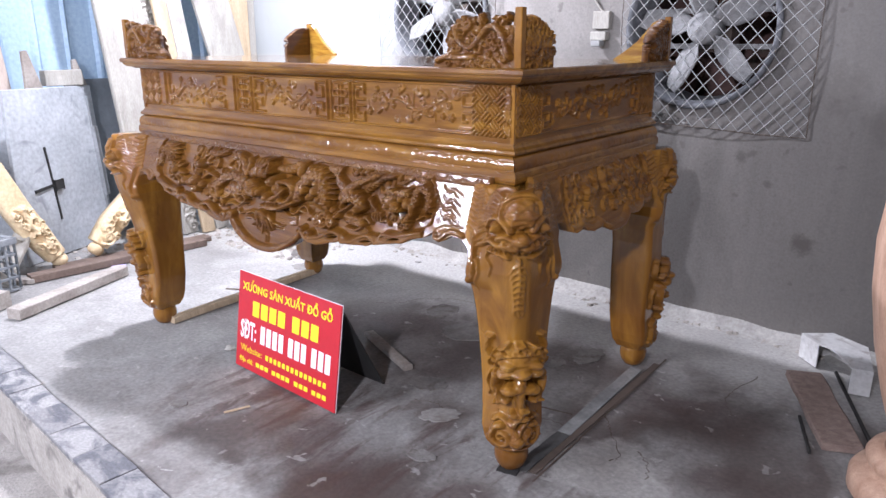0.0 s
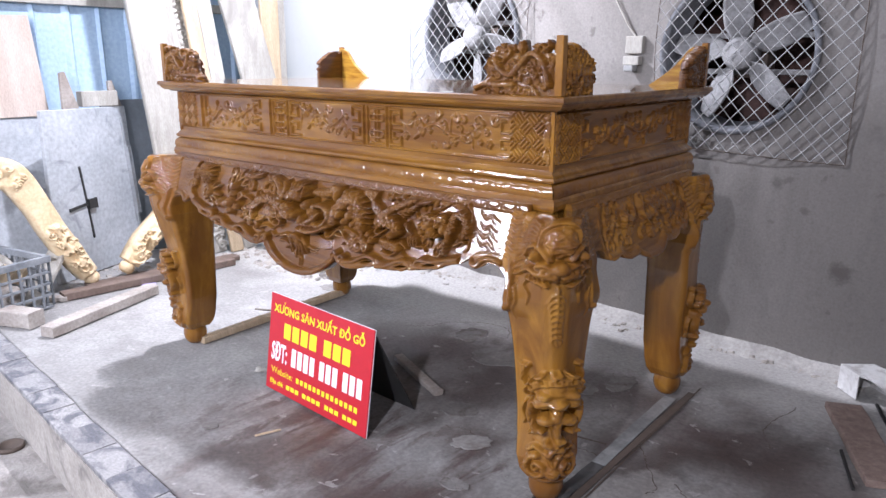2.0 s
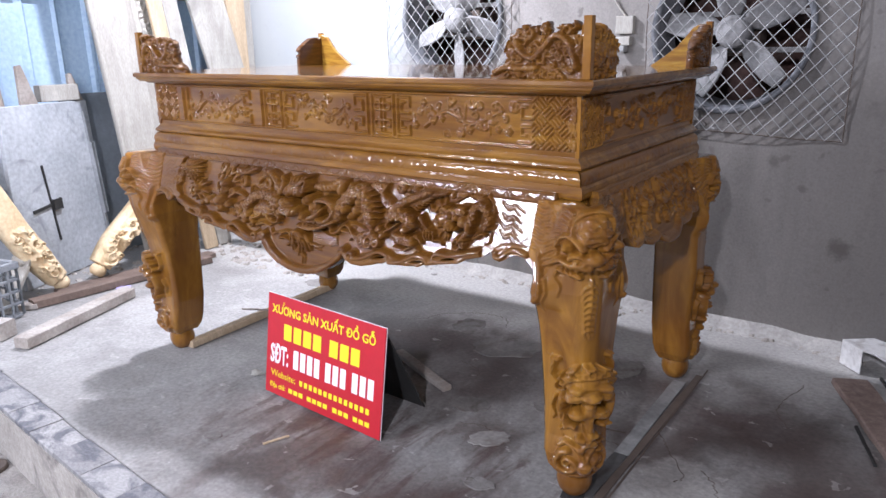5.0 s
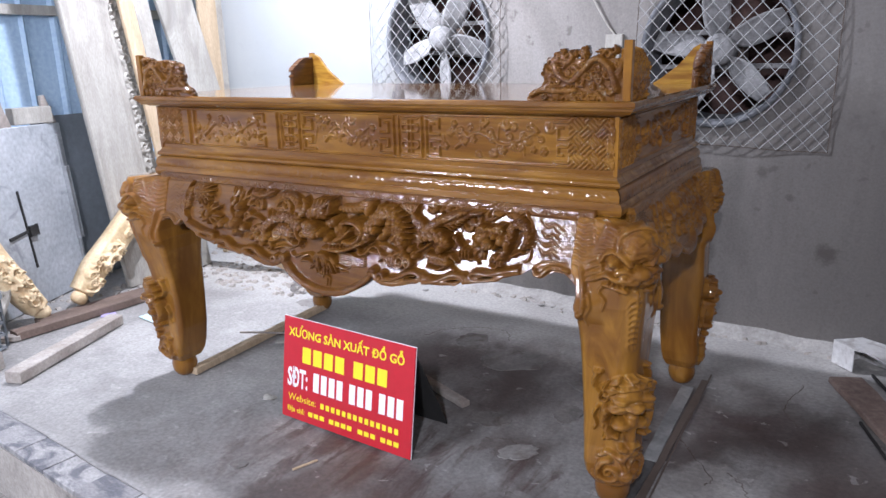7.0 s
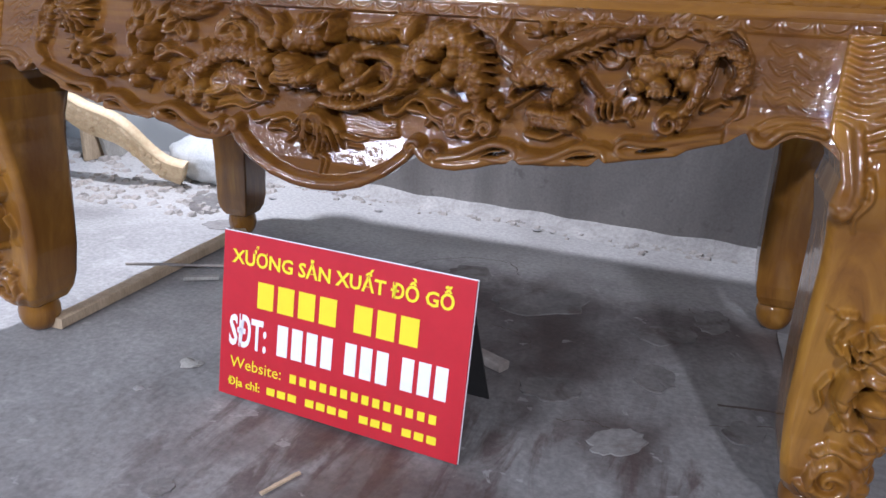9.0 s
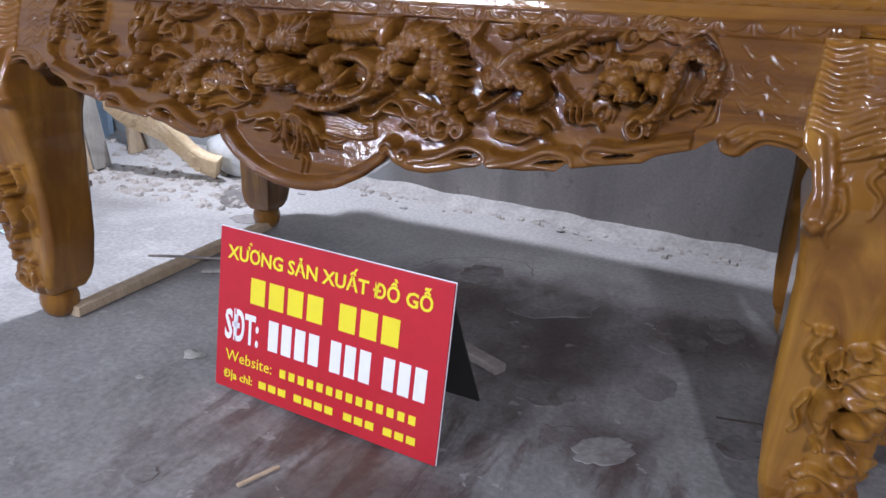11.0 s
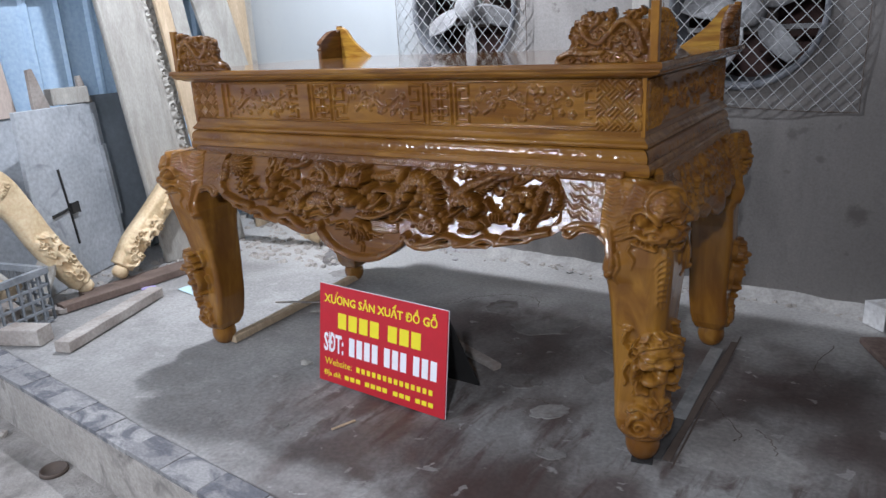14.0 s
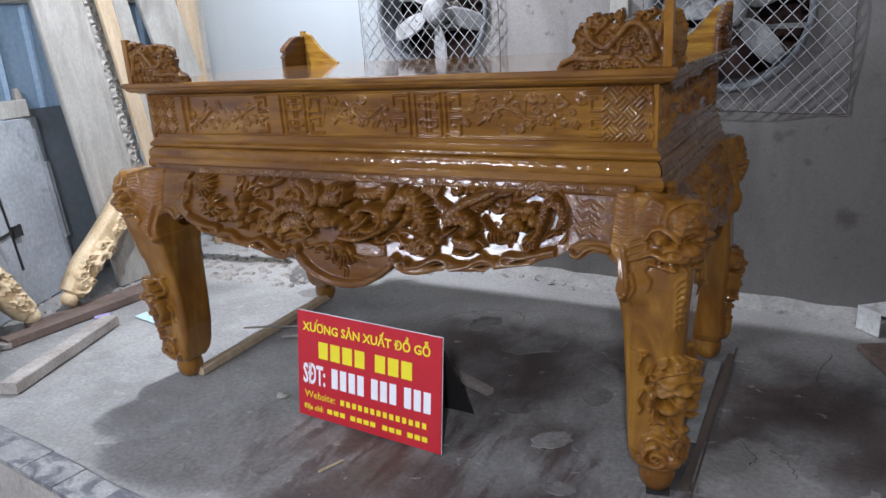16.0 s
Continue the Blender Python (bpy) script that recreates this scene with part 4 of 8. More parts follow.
    S([(-0.379, 0.925), (-0.327, 0.907), (-0.293, 0.873)], 0.012, 0.008, 0.028, 0.012)
    # curving body behind the head
    B([(-0.447, 0.797), (-0.415, 0.825), (-0.367, 0.839), (-0.316, 0.833), (-0.284, 0.810)], 0.022, 0.03, 0.012)
    S([(-0.432, 0.834), (-0.450, 0.856)], 0.007, 0.002, 0.02, 0.014)
    S([(-0.410, 0.840), (-0.427, 0.858)], 0.007, 0.002, 0.02, 0.014)
    S([(-0.388, 0.838), (-0.405, 0.860)], 0.007, 0.002, 0.02, 0.014)
    S([(-0.367, 0.844), (-0.383, 0.861)], 0.007, 0.002, 0.02, 0.014)
    S([(-0.344, 0.841), (-0.361, 0.863)], 0.007, 0.002, 0.02, 0.014)
    S([(-0.323, 0.847), (-0.340, 0.864)], 0.007, 0.002, 0.02, 0.014)
    S([(-0.301, 0.844), (-0.318, 0.866)], 0.007, 0.002, 0.02, 0.014)
    S([(-0.473, 0.798), (-0.449, 0.778), (-0.438, 0.752)], 0.012, 0.008, 0.03, 0.012)
    # smooth leaf with wavy veins
    D(-0.379, 0.784, 0.034, 0.02, 0.006)
    D(-0.399, 0.773, 0.026, 0.02, 0.006)
    D(-0.350, 0.780, 0.028, 0.02, 0.006)
    D(-0.371, 0.799, 0.02, 0.02, 0.006)
    S([(-0.417, 0.749), (-0.383, 0.757), (-0.357, 0.775), (-0.334, 0.762), (-0.306, 0.748), (-0.277, 0.748), (-0.274, 0.776)], 0.0065, 0.004, 0.02, 0.012)
    S([(-0.395, 0.722), (-0.357, 0.733), (-0.326, 0.728), (-0.299, 0.739)], 0.006, 0.003, 0.014, 0.004)
    S([(-0.313, 0.716), (-0.295, 0.704), (-0.264, 0.714)], 0.006, 0.003, 0.014, 0.004)
    C(-0.416, 0.745, 0.014, 1.2, 0, 1, 0.006, 0.004, 0.018, 0.008)
    C(-0.421, 0.723, 0.014, 1.2, 2, -1, 0.006, 0.004, 0.016, 0.008)
    # head: forehead, brows, snout, cheeks
    D(-0.190, 0.884, 0.04, 0.05, 0.014)
    D(-0.216, 0.869, 0.026, 0.05, 0.016)
    D(-0.160, 0.873, 0.026, 0.052, 0.018)
    D(-0.217, 0.813, 0.034, 0.058, 0.016)
    D(-0.238, 0.797, 0.02, 0.05, 0.016)
    D(-0.191, 0.799, 0.022, 0.056, 0.02)
    D(-0.151, 0.809, 0.022, 0.052, 0.02)
    D(-0.129, 0.789, 0.02, 0.046, 0.018)
    D(-0.085, 0.824, 0.028, 0.044, 0.012)
    D(-0.234, 0.829, 0.02, 0.05, 0.016)
    D(-0.107, 0.849, 0.021, 0.04, 0.034)
    D(-0.170, 0.801, 0.014, 0.03, 0.052)
    D(-0.148, 0.811, 0.012, 0.026, 0.056)
    G([(-0.242, 0.821), (-0.218, 0.819), (-0.191, 0.827)], 0.0035, 0.01)
    G([(-0.241, 0.812), (-0.216, 0.810), (-0.189, 0.818)], 0.0035, 0.01)
    G([(-0.239, 0.803), (-0.215, 0.801), (-0.188, 0.809)], 0.0035, 0.01)
    G([(-0.238, 0.794), (-0.214, 0.792), (-0.187, 0.800)], 0.0035, 0.01)
    G([(-0.236, 0.785), (-0.212, 0.783), (-0.185, 0.791)], 0.0035, 0.01)
    S([(-0.191, 0.891), (-0.198, 0.908), (-0.205, 0.920)], 0.008, 0.003, 0.026, 0.04)
    S([(-0.183, 0.892), (-0.184, 0.909), (-0.186, 0.921)], 0.008, 0.003, 0.026, 0.04)
    S([(-0.175, 0.892), (-0.169, 0.910), (-0.168, 0.922)], 0.008, 0.003, 0.026, 0.04)
    S([(-0.166, 0.893), (-0.154, 0.911), (-0.150, 0.924)], 0.008, 0.003, 0.026, 0.04)
    S([(-0.158, 0.893), (-0.140, 0.912), (-0.132, 0.925)], 0.008, 0.003, 0.026, 0.04)
    S([(-0.284, 0.874), (-0.296, 0.894), (-0.350, 0.927)], 0.016, 0.009, 0.034, 0.016)
    S([(-0.250, 0.877), (-0.258, 0.897), (-0.270, 0.914)], 0.014, 0.006, 0.034, 0.02)
    S([(-0.263, 0.865), (-0.285, 0.881)], 0.02, 0.016, 0.034, 0.02)
    S([(-0.129, 0.878), (-0.130, 0.899), (-0.141, 0.917)], 0.01, 0.003, 0.03, 0.04)
    S([(-0.277, 0.832), (-0.298, 0.809), (-0.289, 0.782), (-0.266, 0.763)], 0.009, 0.005, 0.024, 0.016)
    S([(-0.289, 0.845), (-0.324, 0.850), (-0.352, 0.841)], 0.006, 0.002, 0.016, 0.01)
    S([(-0.293, 0.831), (-0.325, 0.834), (-0.350, 0.825)], 0.006, 0.002, 0.016, 0.01)
    S([(-0.296, 0.816), (-0.327, 0.818), (-0.347, 0.809)], 0.006, 0.002, 0.016, 0.01)
    S([(-0.300, 0.802), (-0.329, 0.802), (-0.345, 0.794)], 0.006, 0.002, 0.016, 0.01)
    S([(-0.304, 0.787), (-0.330, 0.786), (-0.343, 0.778)], 0.006, 0.002, 0.016, 0.01)
    S([(-0.307, 0.773), (-0.332, 0.771), (-0.340, 0.763)], 0.006, 0.002, 0.016, 0.01)
    S([(-0.310, 0.758), (-0.332, 0.755), (-0.336, 0.748)], 0.006, 0.002, 0.016, 0.01)
    # flared ear, curled tusk ring, open jaw
    S([(-0.099, 0.891), (-0.055, 0.891), (-0.013, 0.900), (0.014, 0.922)], 0.012, 0.024, 0.034, 0.014)
    S([(0.019, 0.889), (0.024, 0.916), (0.016, 0.939)], 0.018, 0.022, 0.034, 0.014)
    G([(-0.100, 0.896), (-0.094, 0.884), (-0.097, 0.873)], 0.0035, 0.008)
    G([(-0.081, 0.897), (-0.073, 0.886), (-0.075, 0.874)], 0.0035, 0.008)
    G([(-0.061, 0.898), (-0.052, 0.887), (-0.054, 0.876)], 0.0035, 0.008)
    G([(-0.042, 0.900), (-0.031, 0.889), (-0.034, 0.877)], 0.0035, 0.008)
    G([(-0.023, 0.901), (-0.010, 0.890), (-0.013, 0.879)], 0.0035, 0.008)
    G([(-0.004, 0.902), (0.010, 0.892), (0.008, 0.880)], 0.0035, 0.008)
    S([(-0.066, 0.849), (-0.041, 0.855), (-0.005, 0.851), (0.019, 0.833), (0.011, 0.802), (-0.021, 0.785), (-0.053, 0.788)], 0.012, 0.01, 0.04, 0.026)
    D(-0.015, 0.830, 0.03, 0.024, 0.012)
    S([(-0.080, 0.793), (-0.051, 0.806), (-0.032, 0.828)], 0.013, 0.008, 0.038, 0.034)
    S([(-0.134, 0.761), (-0.078, 0.756), (-0.027, 0.768), (0.022, 0.789)], 0.012, 0.008, 0.036, 0.026)
    S([(-0.119, 0.778), (-0.065, 0.780), (-0.006, 0.800)], 0.008, 0.005, 0.024, 0.03)
    S([(-0.109, 0.767), (-0.108, 0.779)], 0.0045, 0.002, 0.02, 0.04)
    S([(-0.094, 0.768), (-0.093, 0.780)], 0.0045, 0.002, 0.02, 0.04)
    S([(-0.079, 0.770), (-0.078, 0.781)], 0.0045, 0.002, 0.02, 0.04)
    S([(-0.064, 0.771), (-0.063, 0.783)], 0.0045, 0.002, 0.02, 0.04)
    S([(-0.049, 0.773), (-0.048, 0.784)], 0.0045, 0.002, 0.02, 0.04)
    S([(-0.035, 0.774), (-0.033, 0.786)], 0.0045, 0.002, 0.02, 0.04)
    S([(-0.020, 0.775), (-0.018, 0.787)], 0.0045, 0.002, 0.02, 0.04)
    # beard of pointed locks and trailing whiskers
    T(-0.148, 0.726, -1.6, 0.085, 13, 2.7, 0.028, 0.012, 0.0068)
    T(-0.151, 0.739, -1.5, 0.055, 9, 2, 0.03, 0.026, 0.007)
    D(-0.149, 0.729, 0.03, 0.026, 0.012)
    S([(-0.092, 0.742), (-0.056, 0.742), (-0.018, 0.731), (0.016, 0.733)], 0.0048, 0.002, 0.014, 0.002)
    S([(-0.091, 0.736), (-0.055, 0.735), (-0.017, 0.726), (0.017, 0.728)], 0.0048, 0.002, 0.014, 0.002)
    S([(-0.089, 0.730), (-0.053, 0.729), (-0.016, 0.721), (0.018, 0.724)], 0.0048, 0.002, 0.014, 0.002)
    S([(-0.088, 0.724), (-0.052, 0.723), (-0.015, 0.716), (0.019, 0.719)], 0.0048, 0.002, 0.014, 0.002)
    S([(-0.087, 0.718), (-0.050, 0.716), (-0.013, 0.711), (0.020, 0.715)], 0.0048, 0.002, 0.014, 0.002)
    S([(-0.085, 0.712), (-0.049, 0.710), (-0.012, 0.706), (0.021, 0.710)], 0.0048, 0.002, 0.014, 0.002)
    S([(-0.084, 0.707), (-0.047, 0.703), (-0.011, 0.700), (0.023, 0.706)], 0.0048, 0.002, 0.014, 0.002)
    S([(-0.156, 0.681), (-0.161, 0.656), (-0.136, 0.645), (-0.140, 0.617)], 0.006, 0.0025, 0.014, 0)
    S([(-0.144, 0.682), (-0.148, 0.658), (-0.123, 0.647), (-0.127, 0.619)], 0.006, 0.0025, 0.014, 0)
    S([(-0.253, 0.712), (-0.221, 0.719), (-0.194, 0.704)], 0.008, 0.003, 0.018, 0.004)
    S([(-0.259, 0.694), (-0.230, 0.696), (-0.199, 0.683)], 0.007, 0.0025, 0.016, 0.002)
    S([(-0.216, 0.674), (-0.195, 0.687), (-0.178, 0.696)], 0.006, 0.002, 0.014, 0.002)
    S([(-0.078, 0.679), (-0.051, 0.676)], 0.005, 0.002, 0.012, 0)
    S([(-0.090, 0.695), (-0.062, 0.688), (-0.041, 0.694)], 0.006, 0.002, 0.014, 0)
    # wavy ribbon
    S([(-0.006, 0.773), (-0.005, 0.750), (0.021, 0.750), (0.045, 0.775), (0.071, 0.774), (0.092, 0.754), (0.122, 0.750), (0.147, 0.762)], 0.008, 0.005, 0.022, 0.006)
    S([(0.080, 0.733), (0.098, 0.748), (0.125, 0.740), (0.148, 0.746)], 0.006, 0.004, 0.016, 0.003)
    C(0.135, 0.730, 0.02, 1.4, 0, 1, 0.007, 0.005, 0.018, 0.006)
    D(0.078, 0.781, 0.02, 0.01, 0)
    # coil with a crest of spines
    B([(0.023, 0.811), (0.044, 0.854), (0.072, 0.885), (0.108, 0.895), (0.143, 0.869), (0.163, 0.831), (0.172, 0.800)], 0.027, 0.036, 0.014)
    D(0.080, 0.867, 0.02, 0.05, 0.014)
    D(0.120, 0.842, 0.024, 0.05, 0.014)
    D(0.101, 0.818, 0.018, 0.05, 0.014)
    D(0.147, 0.815, 0.018, 0.05, 0.014)
    D(0.066, 0.833, 0.016, 0.05, 0.014)
    D(0.125, 0.867, 0.018, 0.05, 0.014)
    S([(0.092, 0.905), (0.096, 0.921)], 0.0085, 0.002, 0.022, 0.016)
    S([(0.115, 0.904), (0.128, 0.919)], 0.0085, 0.002, 0.022, 0.016)
    S([(0.135, 0.895), (0.155, 0.907)], 0.0085, 0.002, 0.022, 0.016)
    S([(0.150, 0.884), (0.174, 0.890)], 0.0085, 0.002, 0.022, 0.016)
    S([(0.161, 0.870), (0.191, 0.871)], 0.0085, 0.002, 0.022, 0.016)
    S([(0.168, 0.857), (0.201, 0.854)], 0.0085, 0.002, 0.022, 0.016)
    S([(0.174, 0.843), (0.205, 0.837)], 0.0085, 0.002, 0.022, 0.016)
    S([(0.175, 0.827), (0.203, 0.817)], 0.0085, 0.002, 0.022, 0.016)
    S([(0.073, 0.914), (0.062, 0.891)], 0.01, 0.004, 0.03, 0.02)
    D(0.176, 0.771, 0.014, 0.026, 0.012)
    D(0.205, 0.785, 0.014, 0.026, 0.012)
    D(0.225, 0.769, 0.014, 0.026, 0.012)
    C(0.165, 0.742, 0.03, 1.8, 0.5, 1, 0.01, 0.006, 0.022, 0.008)
    C(0.197, 0.739, 0.018, 1.4, 2.5, -1, 0.008, 0.005, 0.02, 0.008)
    C(0.133, 0.742, 0.018, 1.4, 1, 1, 0.008, 0.005, 0.02, 0.008)
    T(0.230, 0.794, 0.6, 0.05, 5, 0.8, 0.02, 0.008, None)
    S([(0.232, 0.781), (0.256, 0.795), (0.283, 0.817)], 0.007, 0.003, 0.022, 0.008)
    S([(0.041, 0.758), (0.070, 0.754), (0.102, 0.739), (0.118, 0.727)], 0.007, 0.004, 0.018, 0.004)
    S([(0.047, 0.773), (0.092, 0.783), (0.140, 0.771), (0.184, 0.779)], 0.006, 0.004, 0.014, 0.002)
    # eagle: body, head, spread wings, scrolls below
    B([(0.254, 0.839), (0.287, 0.845), (0.322, 0.838), (0.337, 0.819)], 0.026, 0.034, 0.016)
    D(0.327, 0.806, 0.017, 0.04, 0.02)
    S([(0.326, 0.802), (0.323, 0.786)], 0.008, 0.003, 0.03, 0.03)
    S([(0.262, 0.854), (0.225, 0.882), (0.145, 0.920)], 0.0085, 0.004, 0.018, 0.014)
    S([(0.260, 0.854), (0.222, 0.882), (0.153, 0.925)], 0.0085, 0.004, 0.018, 0.016)
    S([(0.258, 0.853), (0.219, 0.882), (0.161, 0.928)], 0.0085, 0.004, 0.018, 0.014)
    S([(0.256, 0.853), (0.216, 0.882), (0.169, 0.931)], 0.0085, 0.004, 0.018, 0.016)
    S([(0.254, 0.853), (0.212, 0.881), (0.177, 0.933)], 0.0085, 0.004, 0.018, 0.014)
    S([(0.251, 0.853), (0.209, 0.881), (0.186, 0.933)], 0.0085, 0.004, 0.018, 0.016)
    S([(0.249, 0.853), (0.206, 0.881), (0.195, 0.932)], 0.0085, 0.004, 0.018, 0.014)
    S([(0.247, 0.852), (0.203, 0.881), (0.204, 0.929)], 0.0085, 0.004, 0.018, 0.016)
    S([(0.245, 0.852), (0.199, 0.880), (0.213, 0.926)], 0.0085, 0.004, 0.018, 0.014)
    S([(0.267, 0.861), (0.314, 0.889), (0.368, 0.911), (0.406, 0.927)], 0.018, 0.014, 0.034, 0.02)
    S([(0.291, 0.870), (0.329, 0.873), (0.355, 0.862)], 0.008, 0.0035, 0.016, 0.02)
    S([(0.301, 0.875), (0.339, 0.879), (0.366, 0.870)], 0.008, 0.0035, 0.016, 0.02)
    S([(0.310, 0.880), (0.350, 0.885), (0.377, 0.879)], 0.008, 0.0035, 0.016, 0.02)
    S([(0.319, 0.885), (0.361, 0.890), (0.388, 0.887)], 0.008, 0.0035, 0.016, 0.02)
    S([(0.329, 0.890), (0.371, 0.896), (0.399, 0.895)], 0.008, 0.0035, 0.016, 0.02)
    S([(0.338, 0.895), (0.382, 0.901), (0.410, 0.904)], 0.008, 0.0035, 0.016, 0.02)
    S([(0.347, 0.899), (0.392, 0.907), (0.421, 0.912)], 0.008, 0.0035, 0.016, 0.02)
    S([(0.356, 0.904), (0.403, 0.912), (0.431, 0.920)], 0.008, 0.0035, 0.016, 0.02)
    S([(0.365, 0.909), (0.413, 0.918), (0.442, 0.928)], 0.008, 0.0035, 0.016, 0.02)
    S([(0.374, 0.914), (0.424, 0.923), (0.452, 0.936)], 0.008, 0.0035, 0.016, 0.02)
    S([(0.397, 0.933), (0.400, 0.916), (0.447, 0.923), (0.457, 0.931)], 0.014, 0.009, 0.03, 0.012)
    S([(0.367, 0.842), (0.386, 0.823), (0.404, 0.808)], 0.009, 0.007, 0.024, 0.01)
    S([(0.393, 0.803), (0.392, 0.786), (0.399, 0.775)], 0.0058, 0.003, 0.022, 0.012)
    S([(0.404, 0.805), (0.403, 0.787), (0.408, 0.776)], 0.0058, 0.003, 0.022, 0.012)
    S([(0.415, 0.806), (0.414, 0.789), (0.417, 0.777)], 0.0058, 0.003, 0.022, 0.012)
    S([(0.426, 0.807), (0.425, 0.790), (0.425, 0.777)], 0.0058, 0.003, 0.022, 0.012)
    S([(0.422, 0.776), (0.445, 0.780), (0.457, 0.767)], 0.007, 0.003, 0.016, 0.006)
    S([(0.279, 0.776), (0.344, 0.773)], 0.0125, 0.0125, 0.026, 0.012)
    S([(0.287, 0.762), (0.352, 0.759)], 0.0125, 0.0125, 0.026, 0.012)
    S([(0.344, 0.771), (0.355, 0.782), (0.379, 0.764)], 0.01, 0.005, 0.02, 0.008)
    S([(0.276, 0.737), (0.315, 0.734), (0.350, 0.748), (0.377, 0.736)], 0.008, 0.004, 0.018, 0.006)
    # oak leaves
    T(0.284, 0.920, 3, 0.05, 6, 1.5, 0.016, 0.004, None)
    T(0.317, 0.921, 0.2, 0.05, 6, 1.5, 0.016, 0.004, None)
    T(0.366, 0.929, 2.9, 0.05, 6, 1.5, 0.016, 0.004, None)
    T(0.466, 0.901, 0.9, 0.05, 6, 1.5, 0.016, 0.004, None)
    T(0.493, 0.922, 0.8, 0.05, 6, 1.5, 0.016, 0.004, None)
    T(0.420, 0.864, 2.3, 0.05, 6, 1.5, 0.016, 0.004, None)
    T(0.438, 0.879, 1.9, 0.05, 6, 1.5, 0.016, 0.004, None)
    T(0.436, 0.835, -1.3, 0.05, 6, 1.5, 0.016, 0.004, None)
    T(0.463, 0.817, -2, 0.05, 6, 1.5, 0.016, 0.004, None)
    T(0.550, 0.926, 0.3, 0.05, 6, 1.5, 0.016, 0.004, None)
    T(0.568, 0.927, 2.9, 0.05, 6, 1.5, 0.016, 0.004, None)
    D(0.280, 0.918, 0.012, 0.02, 0.006)
    D(0.305, 0.918, 0.012, 0.02, 0.006)
    D(0.329, 0.924, 0.012, 0.02, 0.006)
    # lion dog: head, shoulder, arched back, paws
    D(0.472, 0.858, 0.026, 0.05, 0.012)
    D(0.453, 0.857, 0.014, 0.054, 0.012)
    D(0.490, 0.866, 0.016, 0.052, 0.012)
    D(0.514, 0.862, 0.014, 0.05, 0.012)
    D(0.460, 0.837, 0.016, 0.05, 0.012)
    D(0.491, 0.838, 0.022, 0.046, 0.012)
    D(0.535, 0.851, 0.022, 0.042, 0.012)
    C(0.458, 0.877, 0.011, 1.2, 0, 1, 0.005, 0.004, 0.02, 0.03)
    C(0.468, 0.876, 0.011, 1.2, 1, 1, 0.005, 0.004, 0.02, 0.03)
    C(0.478, 0.875, 0.011, 1.2, 2, 1, 0.005, 0.004, 0.02, 0.03)
    C(0.487, 0.880, 0.011, 1.2, 3, 1, 0.005, 0.004, 0.02, 0.03)
    C(0.497, 0.878, 0.011, 1.2, 4, 1, 0.005, 0.004, 0.02, 0.03)
    C(0.507, 0.877, 0.011, 1.2, 5, 1, 0.005, 0.004, 0.02, 0.03)
    C(0.516, 0.882, 0.011, 1.2, 6, 1, 0.005, 0.004, 0.02, 0.03)
    C(0.526, 0.881, 0.011, 1.2, 7, 1, 0.005, 0.004, 0.02, 0.03)
    C(0.536, 0.880, 0.011, 1.2, 8, 1, 0.005, 0.004, 0.02, 0.03)
    S([(0.478, 0.823), (0.478, 0.833)], 0.0045, 0.002, 0.02, 0.04)
    S([(0.488, 0.824), (0.488, 0.834)], 0.0045, 0.002, 0.02, 0.04)
    S([(0.499, 0.825), (0.499, 0.835)], 0.0045, 0.002, 0.02, 0.04)
    S([(0.510, 0.826), (0.510, 0.836)], 0.0045, 0.002, 0.02, 0.04)
    S([(0.520, 0.827), (0.520, 0.837)], 0.0045, 0.002, 0.02, 0.04)
    B([(0.535, 0.851), (0.555, 0.846), (0.562, 0.869), (0.566, 0.893), (0.587, 0.904), (0.606, 0.896), (0.621, 0.875), (0.621, 0.852)], 0.017, 0.032, 0.012)
    S([(0.555, 0.843), (0.551, 0.819), (0.535, 0.801)], 0.015, 0.01, 0.032, 0.014)
    D(0.525, 0.792, 0.009, 0.024, 0.012)
    D(0.534, 0.796, 0.009, 0.024, 0.012)
    D(0.544, 0.799, 0.009, 0.024, 0.012)
    S([(0.621, 0.852), (0.611, 0.841)], 0.014, 0.012, 0.03, 0.012)
    D(0.605, 0.833, 0.008, 0.02, 0.012)
    D(0.615, 0.836, 0.008, 0.02, 0.012)
    D(0.625, 0.839, 0.008, 0.02, 0.012)
    C(0.516, 0.776, 0.022, 1.5, 0.3, 1, 0.008, 0.005, 0.018, 0.008)
    S([(0.536, 0.771), (0.545, 0.785)], 0.007, 0.004, 0.016, 0.006)
    S([(0.572, 0.805), (0.593, 0.817), (0.608, 0.815)], 0.007, 0.003, 0.016, 0.006)


def side_scene(R, half, seed):
    """Clouds, a beast and foliage for the shorter aprons."""
    random.seed(seed)
    for k in range(70):
        x, z = random.uniform(-0.68, 0.68) * half, random.uniform(0.775, 0.915)
        if k % 2:
            cloud(R, x, z, random.uniform(0.018, 0.032), 0.02, 0, random.choice((-1, 1)), random.uniform(0, 6))
        else:
            tuft(R, x, z, random.uniform(0, 6.28), random.uniform(0.035, 0.06), 6, 1.4, 0.018)
    beast(R, 0.02, 0.86, 0.045, 0.036, 0.01, 1)
    beast(R, -0.15, 0.87, 0.035, 0.03, 0.01, -1)
    bloom(R, 0.18, 0.86, 0.045, 0.025)


